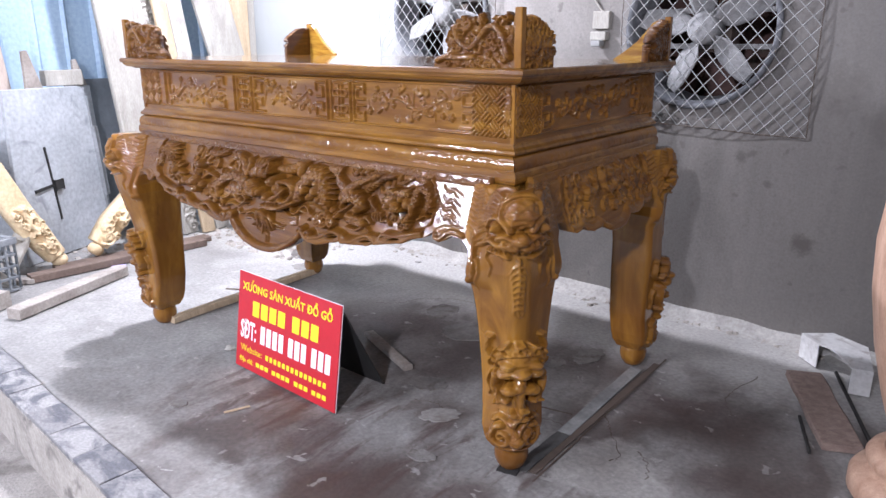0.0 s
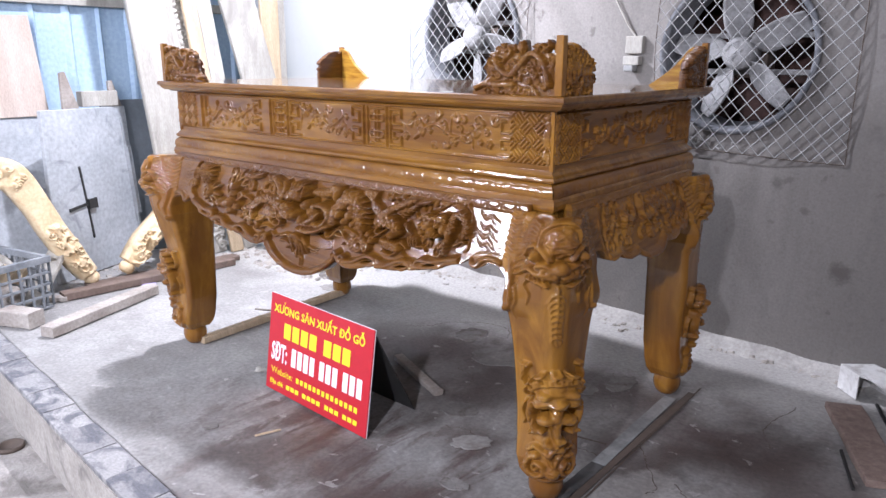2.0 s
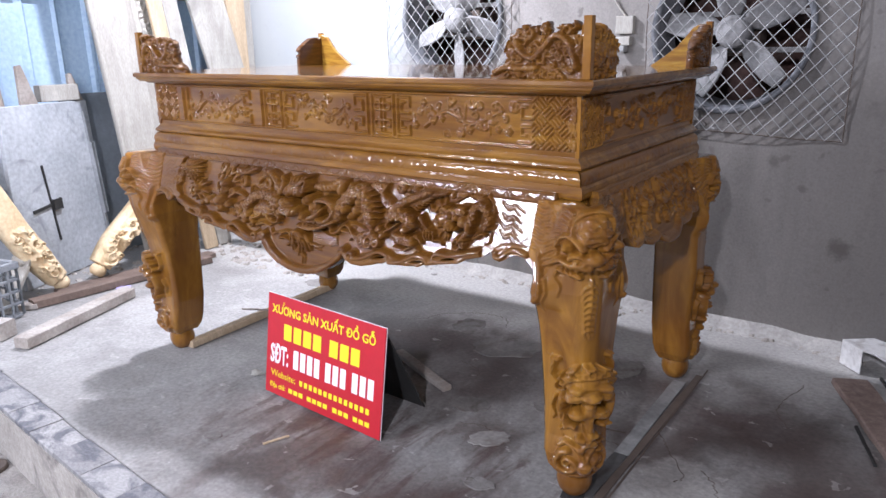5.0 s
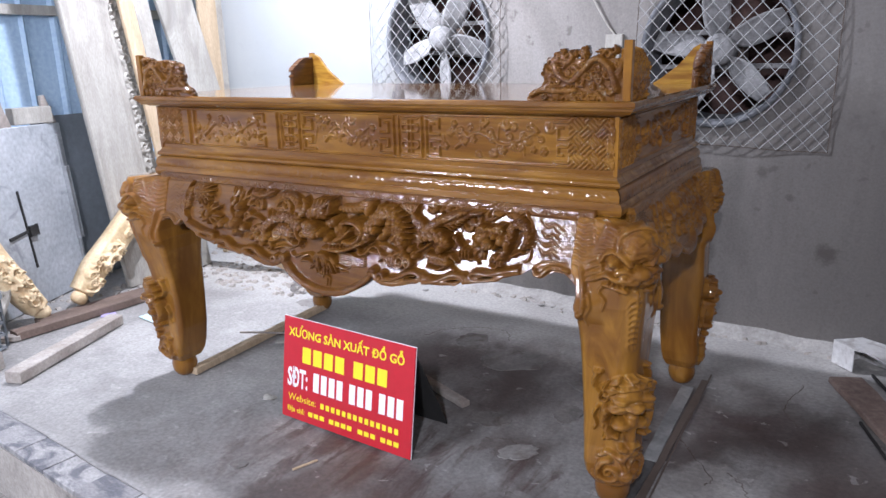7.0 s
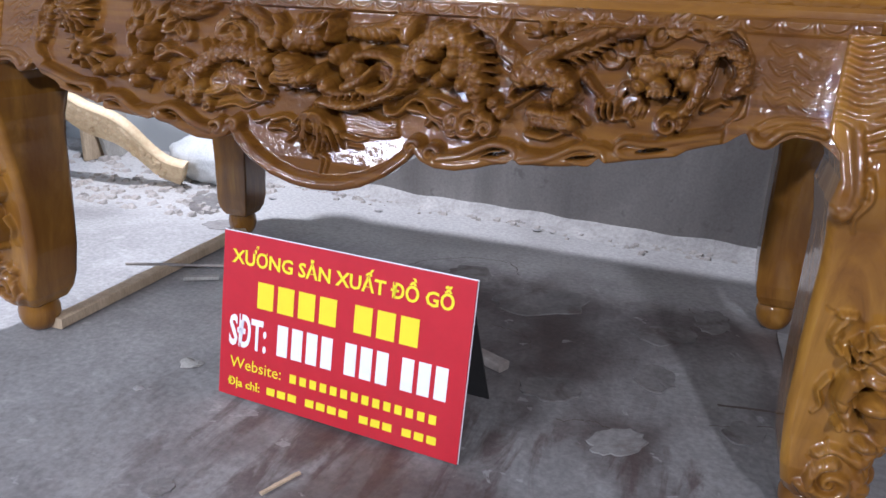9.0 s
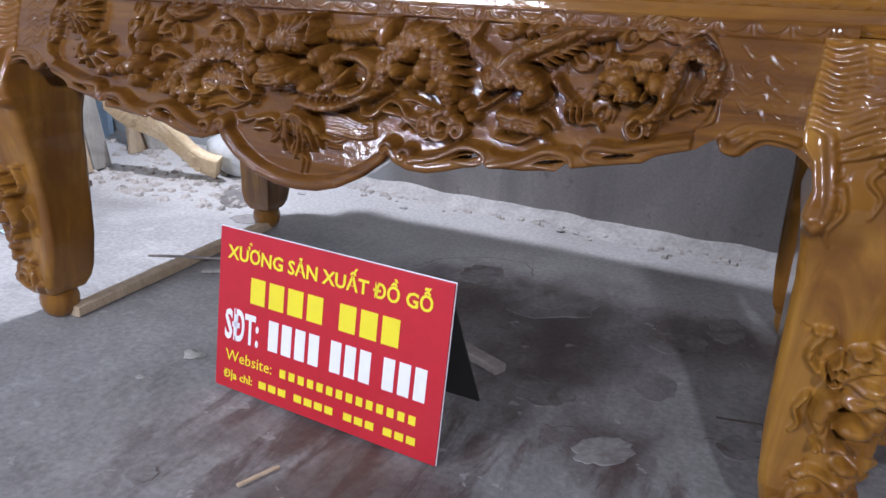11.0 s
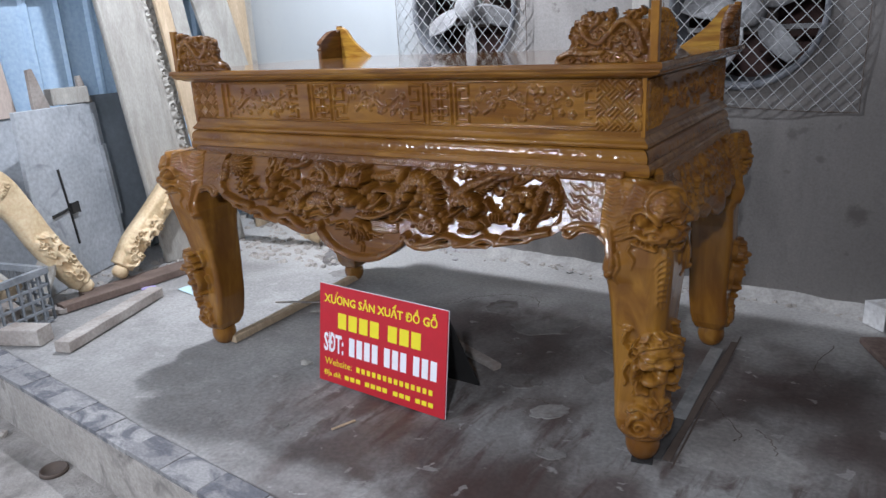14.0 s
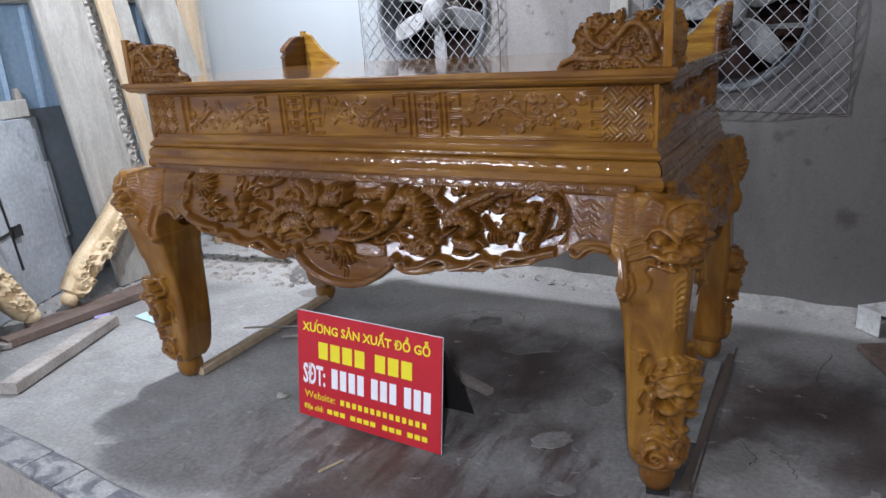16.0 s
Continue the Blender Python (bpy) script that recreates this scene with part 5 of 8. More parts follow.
def build_apron(side, half, seed):
    front = side == "front"
    R = Relief(-half, half, 0.56, 0.955, 0.0018 if front else 0.0025)
    (dragon_scene if front else lambda r: side_scene(r, half, seed))(R)
    R.beads(90 if front else 20, seed, 0.0045, 0.022)
    R.comb(4600 if front else 900, seed + 3, 0.020, 0.0045, 0.016 if front else 0.008, 0.0023)
    X = R.x0 + np.arange(R.nx)[:, None] * R.res
    Z = R.z0 + np.arange(R.nz)[None] * R.res
    end = 0.752 if front else half - 0.15  # where the plain end pieces begin
    # the row of small lappets under the moulding
    R.h[...] = np.where(Z > 0.930, 0.012, R.h)
    x = -half + 0.02
    while x < half - 0.03:
        R.groove([(x, 0.950), (x + 0.006, 0.940), (x + 0.026, 0.935), (x + 0.040, 0.941), (x + 0.046, 0.950)], 0.0026, 0.0032)
        R.groove([(x + 0.050, 0.950), (x + 0.053, 0.935)], 0.0022, 0.003)
        x += 0.056
    # the rounded lip along the lower edge, running up beside the plain ends
    for u in np.linspace(-end, end, 900):
        R.dome(u, float(apron_edge(u, half)) + 0.011, 0.0135, 0.015, 0.012)
    for s in (-1, 1):
        if front:
            # overlapping hooked scrolls of the border
            for u, z in ((0.395, 0.690), (0.552, 0.702)):
                R.stroke([(s * (u - 0.14), z - 0.012), (s * (u - 0.09), z + 0.000), (s * (u - 0.04), z + 0.024), (s * (u + 0.000), z + 0.020), (s * (u + 0.006), z + 0.004), (s * (u - 0.020), z - 0.002), (s * (u - 0.055), z + 0.000)], 0.009, 0.007, 0.016, 0.016)
            R.stroke([(s * 0.752, 0.772), (s * 0.70, 0.760), (s * 0.64, 0.744), (s * 0.590, 0.742), (s * 0.578, 0.728), (s * 0.600, 0.720), (s * 0.672, 0.732)], 0.009, 0.007, 0.016, 0.016)
            for u, z in ((0.200, 0.692), (0.240, 0.684)):
                R.stroke(curl(s * u, z, 0.016, 0.9, 0.5 if s > 0 else 2.6, s), 0.008, 0.006, 0.018, 0.016)
            R.stroke([(s * 0.10, 0.613), (s * 0.15, 0.640), (s * 0.19, 0.672), (s * 0.204, 0.695)], 0.008, 0.007, 0.012, 0.018)
        R.stroke([(s * (end - 0.005), 0.775), (s * (end + 0.018), 0.81), (s * (end + 0.024), 0.86), (s * (end + 0.012), 0.91), (s * (end - 0.01), 0.932)], 0.007, 0.006, 0.012, 0.014)
    # plain raised ends with wavy cuts
    bound = end + 0.022 - 2.4 * np.clip(0.80 - Z, 0, 0.012) - 0.6 * np.clip(Z - 0.89, 0, 1)
    R.h[...] = np.where((np.abs(X) > bound) & (Z < 0.930), 0.018, R.h)
    for s in (-1, 1):
        if front:
            for row, z in enumerate((0.912, 0.882, 0.857, 0.832)):
                x, cut = s * (0.792 + 0.004 * (row % 2)), 1.0 - 0.15 * (row % 2)
                for low, short in ((0.0, 1.0), (0.009, 0.8)):
                    R.groove([(x, z + 0.008 - low * 0.3), (x + s * 0.022 * cut, z - 0.004 - low), (x + s * 0.042 * cut, z + 0.002 - low), (x + s * 0.060 * cut * short, z - 0.006 - low), (x + s * 0.078 * cut * short, z - 0.016 - low)], 0.0020, 0.0026)
            for z in (0.783, 0.797):
                R.groove([(s * 0.790, z - 0.012), (s * 0.825, z + 0.006), (s * 0.89, z + 0.008)], 0.0022, 0.003)
        else:
            for q in range(6):
                R.groove([(s * (end + 0.030), 0.90 - 0.018 * q), (s * (end + 0.055), 0.890 - 0.018 * q), (s * (end + 0.09), 0.897 - 0.018 * q)], 0.003, 0.004)
    if front:
        for s in (-1, 1):
            R.stroke([(s * 0.790, 0.774), (s * 0.794, 0.765), (s * 0.810, 0.762), (s * 0.822, 0.772), (s * 0.838, 0.786), (s * 0.865, 0.790), (s * 0.895, 0.784)], 0.0085, 0.0075, 0.010, 0.018)
    R.soften(1)
    n = int(2 * half / (0.0019 if front else 0.0035))
    us = np.linspace(-half, half, n)
    lo = apron_edge(us, half)
    u, t = np.meshgrid(us, np.linspace(0, 1, 185 if front else 96), indexing="ij")
    z = 0.956 + (lo[:, None] - 0.956) * t
    hgt = R.at(u, z)
    bulge = apron_out(z)
    out = bulge + hgt * (1.1 if front else 0.7)
    P = side_grid(side, u, out, z)
    Q = side_grid(side, u, bulge - 0.035, z)
    keep = np.ones((len(us) - 1, u.shape[1] - 1), bool)
    mu, mz = 0.5 * (u[1:, 1:] + u[:-1, :-1]), 0.5 * (z[1:, 1:] + z[:-1, :-1])
    if front:
        for s in (-1, 1):
            # slots inside the hooked tips of the border
            for cu, cz, tilt in ((0.365, 0.697, 0.25), (0.520, 0.709, 0.2), (0.635, 0.733, 0.2)):
                du, dz = s * mu - cu, mz - cz
                dz = dz - tilt * du
                keep &= (du / 0.026) ** 2 + (dz / 0.0045) ** 2 > 1
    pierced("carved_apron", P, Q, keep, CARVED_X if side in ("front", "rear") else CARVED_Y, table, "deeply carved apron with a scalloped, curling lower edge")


def leg_relief():
    random.seed(11)
    R = Relief(-0.30, 0.30, 0.04, 0.96, 0.0022)
    # mask at the knee: jewelled brow, eyes, nose, moustache with teeth, mane of fine locks
    R.dome(0, 0.885, 0.044, 0.014, 0.006)
    R.stroke([(0.052 * math.cos(a), 0.885 + 0.052 * math.sin(a)) for a in np.linspace(-0.4, 3.55, 14)], 0.007, 0.007, 0.010, 0.006)
    for q in range(6):
        cloud(R, 0.022 * math.cos(1.05 * q), 0.885 + 0.022 * math.sin(1.05 * q), 0.012, 0.006, 0.016, 1 if q % 2 else -1, q)
    for s in (-1, 1):
        for q in range(9):
            R.stroke([(s * (0.055 + 0.004 * q), 0.925 - 0.010 * q), (s * (0.085 + 0.006 * q), 0.935 - 0.013 * q), (s * (0.115 + 0.007 * q), 0.915 - 0.013 * q), (s * (0.145 + 0.006 * q), 0.925 - 0.014 * q)], 0.0055, 0.0022, 0.008)
        R.dome(s * 0.066, 0.842, 0.021, 0.016, 0.006)
        R.dome(s * 0.066, 0.842, 0.011, 0.010, 0.020)
        R.stroke([(s * 0.024, 0.838), (s * 0.050, 0.868), (s * 0.085, 0.866), (s * 0.105, 0.838)], 0.009, 0.005, 0.012, 0.010)
        R.stroke(curl(s * 0.034, 0.806, 0.020, 1.1, 0.4 if s > 0 else 2.7, s), 0.009, 0.006, 0.014, 0.010)
        R.stroke([(s * 0.012, 0.790), (s * 0.05, 0.793), (s * 0.085, 0.803), (s * 0.112, 0.790)], 0.012, 0.006, 0.013, 0.008)
        R.stroke([(s * 0.030, 0.760), (s * 0.065, 0.768), (s * 0.098, 0.772)], 0.008, 0.005, 0.012, 0.004)
        for q in range(6):
            R.stroke([(s * (0.008 + 0.014 * q), 0.784), (s * (0.008 + 0.014 * q), 0.772)], 0.005, 0.003, 0.012, 0.006)
        # outer locks of the mane, combed towards the apron
        for q in range(9):
            z = 0.945 - 0.017 * q
            R.stroke([(s * 0.140, z + 0.004), (s * 0.175, z - 0.006), (s * 0.200, z + 0.002), (s * 0.226, z - 0.004)], 0.006, 0.002, 0.005, 0.0015)
        # whisker and flame-shaped locks beside the jaw
        R.stroke([(s * 0.088, 0.775), (s * 0.108, 0.748), (s * 0.088, 0.722), (s * 0.094, 0.690)], 0.006, 0.0025, 0.009)
        for q in range(4):
            R.stroke([(s * 0.105, 0.845 - 0.016 * q), (s * 0.130, 0.838 - 0.020 * q), (s * 0.158, 0.815 - 0.016 * q)], 0.009, 0.003, 0.011)
        # scrolled bracket with a knob, down the edge of the leg
        R.stroke([(s * 0.172, 0.80), (s * 0.160, 0.755), (s * 0.150, 0.71), (s * 0.152, 0.675), (s * 0.165, 0.662)], 0.010, 0.008, 0.011)
        R.stroke([(s * 0.140, 0.73), (s * 0.130, 0.695), (s * 0.142, 0.66), (s * 0.134, 0.635)], 0.0065, 0.0025, 0.008)
        R.dome(s * 0.160, 0.664, 0.013, 0.012, 0.004)
    R.dome(0, 0.815, 0.020, 0.016, 0.014)
    # hanging leaf
    R.stroke([(0, 0.752), (0.003, 0.68), (-0.003, 0.60), (0.002, 0.565)], 0.0065, 0.0025, 0.009)
    for q in range(8):
        for s in (-1, 1):
            z = 0.735 - 0.020 * q
            R.stroke([(0, z), (s * 0.014, z - 0.010), (s * 0.026 * (1 - 0.09 * q), z - 0.032)], 0.0055, 0.0015, 0.008)
    # crouching beast on the shin
    R.dome(0, 0.405, 0.055, 0.022, 0.004)
    for q in range(12):
        a = 0.2 + 2.75 * q / 11
        cloud(R, 0.062 * math.cos(a), 0.405 + 0.055 * math.sin(a), 0.017, 0.014, 0.012, 1 if q % 2 else -1, a)
    for s in (-1, 1):
        R.dome(s * 0.024, 0.412, 0.014, 0.013, 0.022)
        R.dome(s * 0.028, 0.385, 0.02, 0.014, 0.016)
        R.stroke([(s * 0.055, 0.37), (s * 0.062, 0.33), (s * 0.045, 0.29)], 0.020, 0.014, 0.022, 0.004)
        for q in range(3):
            R.dome(s * (0.03 + 0.014 * q), 0.282 - 0.004 * q, 0.009, 0.014, 0.010)
        R.stroke([(s * 0.095, 0.48), (s * 0.105, 0.44), (s * 0.085, 0.41)], 0.010, 0.006, 0.014)
        for q in range(3):
            R.dome(s * (0.085 + 0.01 * q), 0.485, 0.007, 0.012, 0.004)
        R.stroke([(s * 0.09, 0.36), (s * 0.10, 0.33), (s * 0.09, 0.30), (s * 0.10, 0.28)], 0.007, 0.003, 0.012)
        R.dome(s * 0.022, 0.325, 0.020, 0.020, 0.010)
    R.dome(0, 0.388, 0.017, 0.016, 0.022)
    R.stroke([(0, 0.355), (0, 0.30), (0.004, 0.25), (0, 0.215)], 0.014, 0.008, 0.020, 0.006)
    for q in range(4):
        R.dome((-1) ** q * 0.014, 0.25 - 0.016 * q, 0.014, 0.014, 0.008)
    # scrolled foot
    for s in (-1, 1):
        R.stroke(curl(s * 0.05, 0.145, 0.042, 1.5, 1.6, -s), 0.012, 0.007, 0.016)
        R.stroke([(s * 0.08, 0.20), (s * 0.05, 0.215), (s * 0.015, 0.19), (0, 0.15)], 0.010, 0.006, 0.014)
        R.stroke([(s * 0.10, 0.13), (s * 0.06, 0.10), (0, 0.105)], 0.010, 0.008, 0.012)
    R.dome(0, 0.135, 0.024, 0.018)
    R.beads(70, 3, 0.007, 0.014)
    R.comb(2200, 5, 0.020, 0.004, 0.008)
    R.soften(1)
    return R


LEG = leg_relief()


def build_leg(bx, by, sx, sy):
    """A cabriole leg round a foot at (bx, by), whose outer corner points along (sx, sy)."""
    zs = np.concatenate([np.linspace(0.937, 0.20, 250), np.linspace(0.197, 0.088, 46)])
    zo = [0.08, 0.095, 0.12, 0.16, 0.22, 0.30, 0.40, 0.50, 0.60, 0.70, 0.80, 0.88, 0.93, 0.95]
    slim = np.interp(zs, zo, [0.048, 0.058, 0.070, 0.074, 0.068, 0.066, 0.070, 0.076, 0.084, 0.094, 0.100, 0.098, 0.088, 0.074])
    full = np.interp(zs, zo, [0.048, 0.060, 0.074, 0.078, 0.068, 0.066, 0.074, 0.088, 0.108, 0.130, 0.140, 0.132, 0.110, 0.087])
    if sy > 0:
        slim = slim - np.interp(zs, [0.5, 0.7], [0, 0.022])
    fore = full if sy < 0 else slim
    i = np.interp(zs, [0.08, 0.095, 0.12, 0.16, 0.25, 0.40, 0.56, 0.62, 0.68, 0.72, 0.76, 0.785, 0.80, 0.95], [0.045, 0.056, 0.068, 0.076, 0.084, 0.088, 0.090, 0.094, 0.104, 0.096, 0.104, 0.122, 0.124, 0.120])
    rc = np.interp(zs, [0.08, 0.2, 0.5, 0.8, 0.95], [0.045, 0.055, 0.055, 0.065, 0.06])
    rows = []
    n1, n2, n3 = 20, 46, 26  # inner sides, outer faces, outer corner
    for z, a, f, b, r in zip(zs, slim, fore, i, rc):
        lift = min(1.0, max(0.0, (z - 0.64) / 0.09))
        e = 0.014 - 0.010 * lift
        fs = f + lift * (float(apron_out(z)) + 0.014 - f) if sy < 0 else f  # depth at the seam with the apron
        gs = a + lift * (float(apron_out(z)) - 0.016 - a)
        ease = lambda t: t * t * (3 - 2 * t)
        pts, nrm, arc = [], [], []
        L, M = a - r + b - e, f - r + b - e
        for t in np.linspace(1, 0, n2, endpoint=False):
            pts.append((a - r - L * t, f + (fs - f) * ease(t))), nrm.append((0, 1)), arc.append(-(math.pi / 4 * r + L * t))
        for t in np.linspace(0, 1, n3, endpoint=False):
            g = math.pi / 2 * (1 - t)
            pts.append((a - r + r * math.cos(g), f - r + r * math.sin(g))), nrm.append((math.cos(g), math.sin(g))), arc.append(math.pi / 2 * r * (t - 0.5))
        for t in np.linspace(0, 1, n2):
            pts.append((a + (gs - a) * ease(t), f - r - M * t)), nrm.append((1, 0)), arc.append(math.pi / 4 * r + M * t)
        for t in np.linspace(0, 1, n1):
            pts.append((gs - e - (gs - e + b) * t, -b)), nrm.append((0, -1)), arc.append(9)
        for t in np.linspace(0, 1, n1)[1:]:
            pts.append((-b, -b + (fs - e + b) * t)), nrm.append((-1, 0)), arc.append(9)
        p, m, s = np.array(pts), np.array(nrm), np.array(arc)
        d = np.where(np.abs(s) < 0.29, float(np.interp(z, [0.2, 0.25, 0.45, 0.5, 0.62, 0.74, 0.95], [1.3, 2.0, 2.0, 1.2, 1.0, 1.55, 1.55])) * LEG.at(s, np.full_like(s, z)), 0)
        p = p + m * d[:, None]
        rows.append(np.stack([bx + sx * p[:, 0], by + sy * p[:, 1], np.full(len(p), z)], -1))
    P = np.stack(rows, 1)
    if sx * sy > 0:
        P = P[::-1]
    leg = capped("leg", P, WOOD_Z, table, "cabriole leg with a carved mask and a crouching beast")
    prof = [(0.006, 0.092), (0.045, 0.092), (0.052, 0.080), (0.056, 0.062), (0.056, 0.045), (0.050, 0.024), (0.040, 0.008), (0.030, 0.0), (0.006, 0.0)]
    B = lathe_points(prof, 28) + np.array([bx, by, 0])
    capped("ball_foot", B, WOOD_Z, leg)


def build_ornament(x, y, sx, sy, rear):
    """Carved corner piece of two wings on the tabletop, meeting at a plain post."""
    for along, length in (("x", 0.21 if rear else 0.30), ("y", 0.185)):
        random.seed(int(100 * abs(x)) + (7 if along == "x" else 3))
        R = Relief(0, length, 0, 0.19, 0.0018)
        smooth = rear and along == "x"
        d = np.linspace(0, length, 160 if along == "x" else 110)
        if smooth:
            top = np.interp(d / length, [0, 0.15, 0.27, 0.40, 0.55, 0.75, 0.9, 1], [0.152, 0.154, 0.140, 0.105, 0.070, 0.038, 0.016, 0.003])
        elif along == "x":
            top = np.interp(d / length, [0, 0.1, 0.3, 0.5, 0.68, 0.78, 0.82, 0.86, 0.93, 1], [0.160, 0.160, 0.152, 0.160, 0.152, 0.138, 0.078, 0.048, 0.036, 0.014])
            scaly(R, [(0.03, 0.03), (0.05, 0.09), (0.09, 0.115), (0.13, 0.08), (0.16, 0.055), (0.20, 0.075), (0.215, 0.115)], 0.010, 0.018, 0.004)
            scaly(R, [(0.15, 0.03), (0.20, 0.028), (0.25, 0.03), (0.285, 0.016)], 0.010, 0.016, 0.004)
            beast(R, 0.195, 0.11, 0.024, 0.018, 0.004, 1)
            for k in range(5):
                tuft(R, 0.28 - 0.006 * k, 0.022, math.pi - 0.5 + 0.25 * k, 0.02, 2, 0.5, 0.01)
        else:
            top = np.interp(d / length, [0, 0.12, 0.25, 0.5, 0.75, 0.9, 1], [0.160, 0.150, 0.138, 0.122, 0.112, 0.090, 0.03]) + 0.012 * np.array([noise.noise((v * 70, x, y)) for v in d])
            for k in range(6):
                tuft(R, 0.03 + 0.02 * k, 0.03 + 0.012 * (k % 3), 1.2 - 0.22 * k, 0.085, 5, 0.8, 0.016, 0.002, 0.006)
                R.stroke(curl(0.05 + 0.02 * k, float(np.interp(0.05 + 0.02 * k, d, top)) - 0.012, 0.016, 1.2, 1.0 + k, -1), 0.006, 0.004, 0.015, 0.004)
        if not smooth:
            for k in range(95):
                q = random.uniform(0.02, length * 0.82)
                z = random.uniform(0.01, 0.92) * float(np.interp(q, d, top))
                if k % 2:
                    cloud(R, q, z, random.uniform(0.006, 0.011), 0.013, 0.001, random.choice((-1, 1)), random.uniform(0, 6))
                else:
                    tuft(R, q, z, random.uniform(0, 6.28), random.uniform(0.02, 0.034), 5, 1.4, 0.013, 0.001)
            R.beads(60, 5, 0.0045, 0.010)
            R.comb(400, 9, 0.018, 0.003, 0.009, 0.0022)
            R.soften(1)
        u, t = np.meshgrid(d, np.linspace(0, 1, 84), indexing="ij")
        z = (top[:, None] + (0.0 if smooth else 0.022)) * t
        hgt = R.at(u, z)
        out, thick = 0.003 + hgt, 0.022
        pts = lambda o: np.stack([x - sx * u, y + sy * o, ZT + z], -1) if along == "x" else np.stack([x + sx * o, y - sy * u, ZT + z], -1)
        P, Q = pts(out), pts(np.full_like(u, -thick))
        hc, zc = hgt[1:, 1:], z[1:, 1:]
        keep = np.ones_like(hc, bool) if smooth else (hc > 0.003) | ((zc < top[1:, None] * (0.90 if along == "x" else 0.88)) & (hc > -0.5) & ~((hc < 0.0005) & (zc > 0.74 * top[1:, None]) & (along == "x")))
        if (sx * sy > 0) == (along == "x"):
            P, Q, keep = P[::-1], Q[::-1], keep[::-1]
        # all side wings but the front right one take the shaded copy
        pierced("carved_wing", P, Q, keep, WOOD_INNER if smooth else (CARVED_X if along == "x" else CARVED_Y if sx > 0 > sy else CARVED_SHADED), table, "pale smooth inner wing" if smooth else "pierced carved corner wing")
    box("post", (x - 0.012, y - 0.012, ZT), (x + 0.012, y + 0.012, ZT + 0.163), WOOD_Z, table, bevel=0.003)


build_top()
build_mouldings()
for side, length, seed in (("front", BX1 - BX0, 1), ("right", BY1 - BY0, 4), ("rear", BX1 - BX0, 7), ("left", BY1 - BY0, 9)):
    build_frieze(side, length, seed)
    build_band(side, length, seed)
    build_apron(side, 0.95 if length > 1.5 else 0.95 - 0.5 * (BX1 - BX0 - (BY1 - BY0)), seed)
FEET = [(0.886, 0.018, 1, -1), (-1.15, 0.018, -1, -1), (0.880, 1.0, 1, 1), (-1.15, 1.0, -1, 1)]
for foot in FEET:
    build_leg(*foot)
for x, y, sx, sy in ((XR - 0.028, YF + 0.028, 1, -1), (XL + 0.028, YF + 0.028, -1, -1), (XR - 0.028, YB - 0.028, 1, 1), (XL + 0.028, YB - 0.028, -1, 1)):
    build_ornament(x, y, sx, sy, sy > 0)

# ---- things on and round the platform ----


def floor_z(x, y):
    y0 = curb_y(x) + 0.128
    return 0.006 * noise.noise((x * 1.3, y * 1.3, 0)) * min(1, max(0, (y - y0) * 3)) - 0.003 + 0.0022 * noise.noise((x * 9, y * 9, 3))


def chunk(size, seed, flat=1.0):
    """An irregular stone or lump, about as wide as size, resting on z = 0."""
    rng = random.Random(seed)
    bm = bmesh.new()
    bmesh.ops.create_icosphere(bm, subdivisions=2, radius=0.5)
    for v in bm.verts:
        k = 0.75 + 0.5 * noise.noise(v.co * 2.2 + Vector((seed * 3.1, seed, 0)))
        v.co = Vector((v.co.x * size * k, v.co.y * size * k * 0.8, v.co.z * size * k * 0.6 * flat))
    low = min(v.co.z for v in bm.verts)
    for v in bm.verts:
        v.co.z = max(v.co.z - low * 0.75, 0.0)
    return bm


# sign on a folding stand
SIGN_O, SIGN_X, SIGN_Y = Vector((-0.463, -0.072, 0.004)), Vector((0.649, -0.038, 0)), Vector((0.003, 0.060, 0.411))
SIGN_N = SIGN_X.cross(SIGN_Y).normalized()


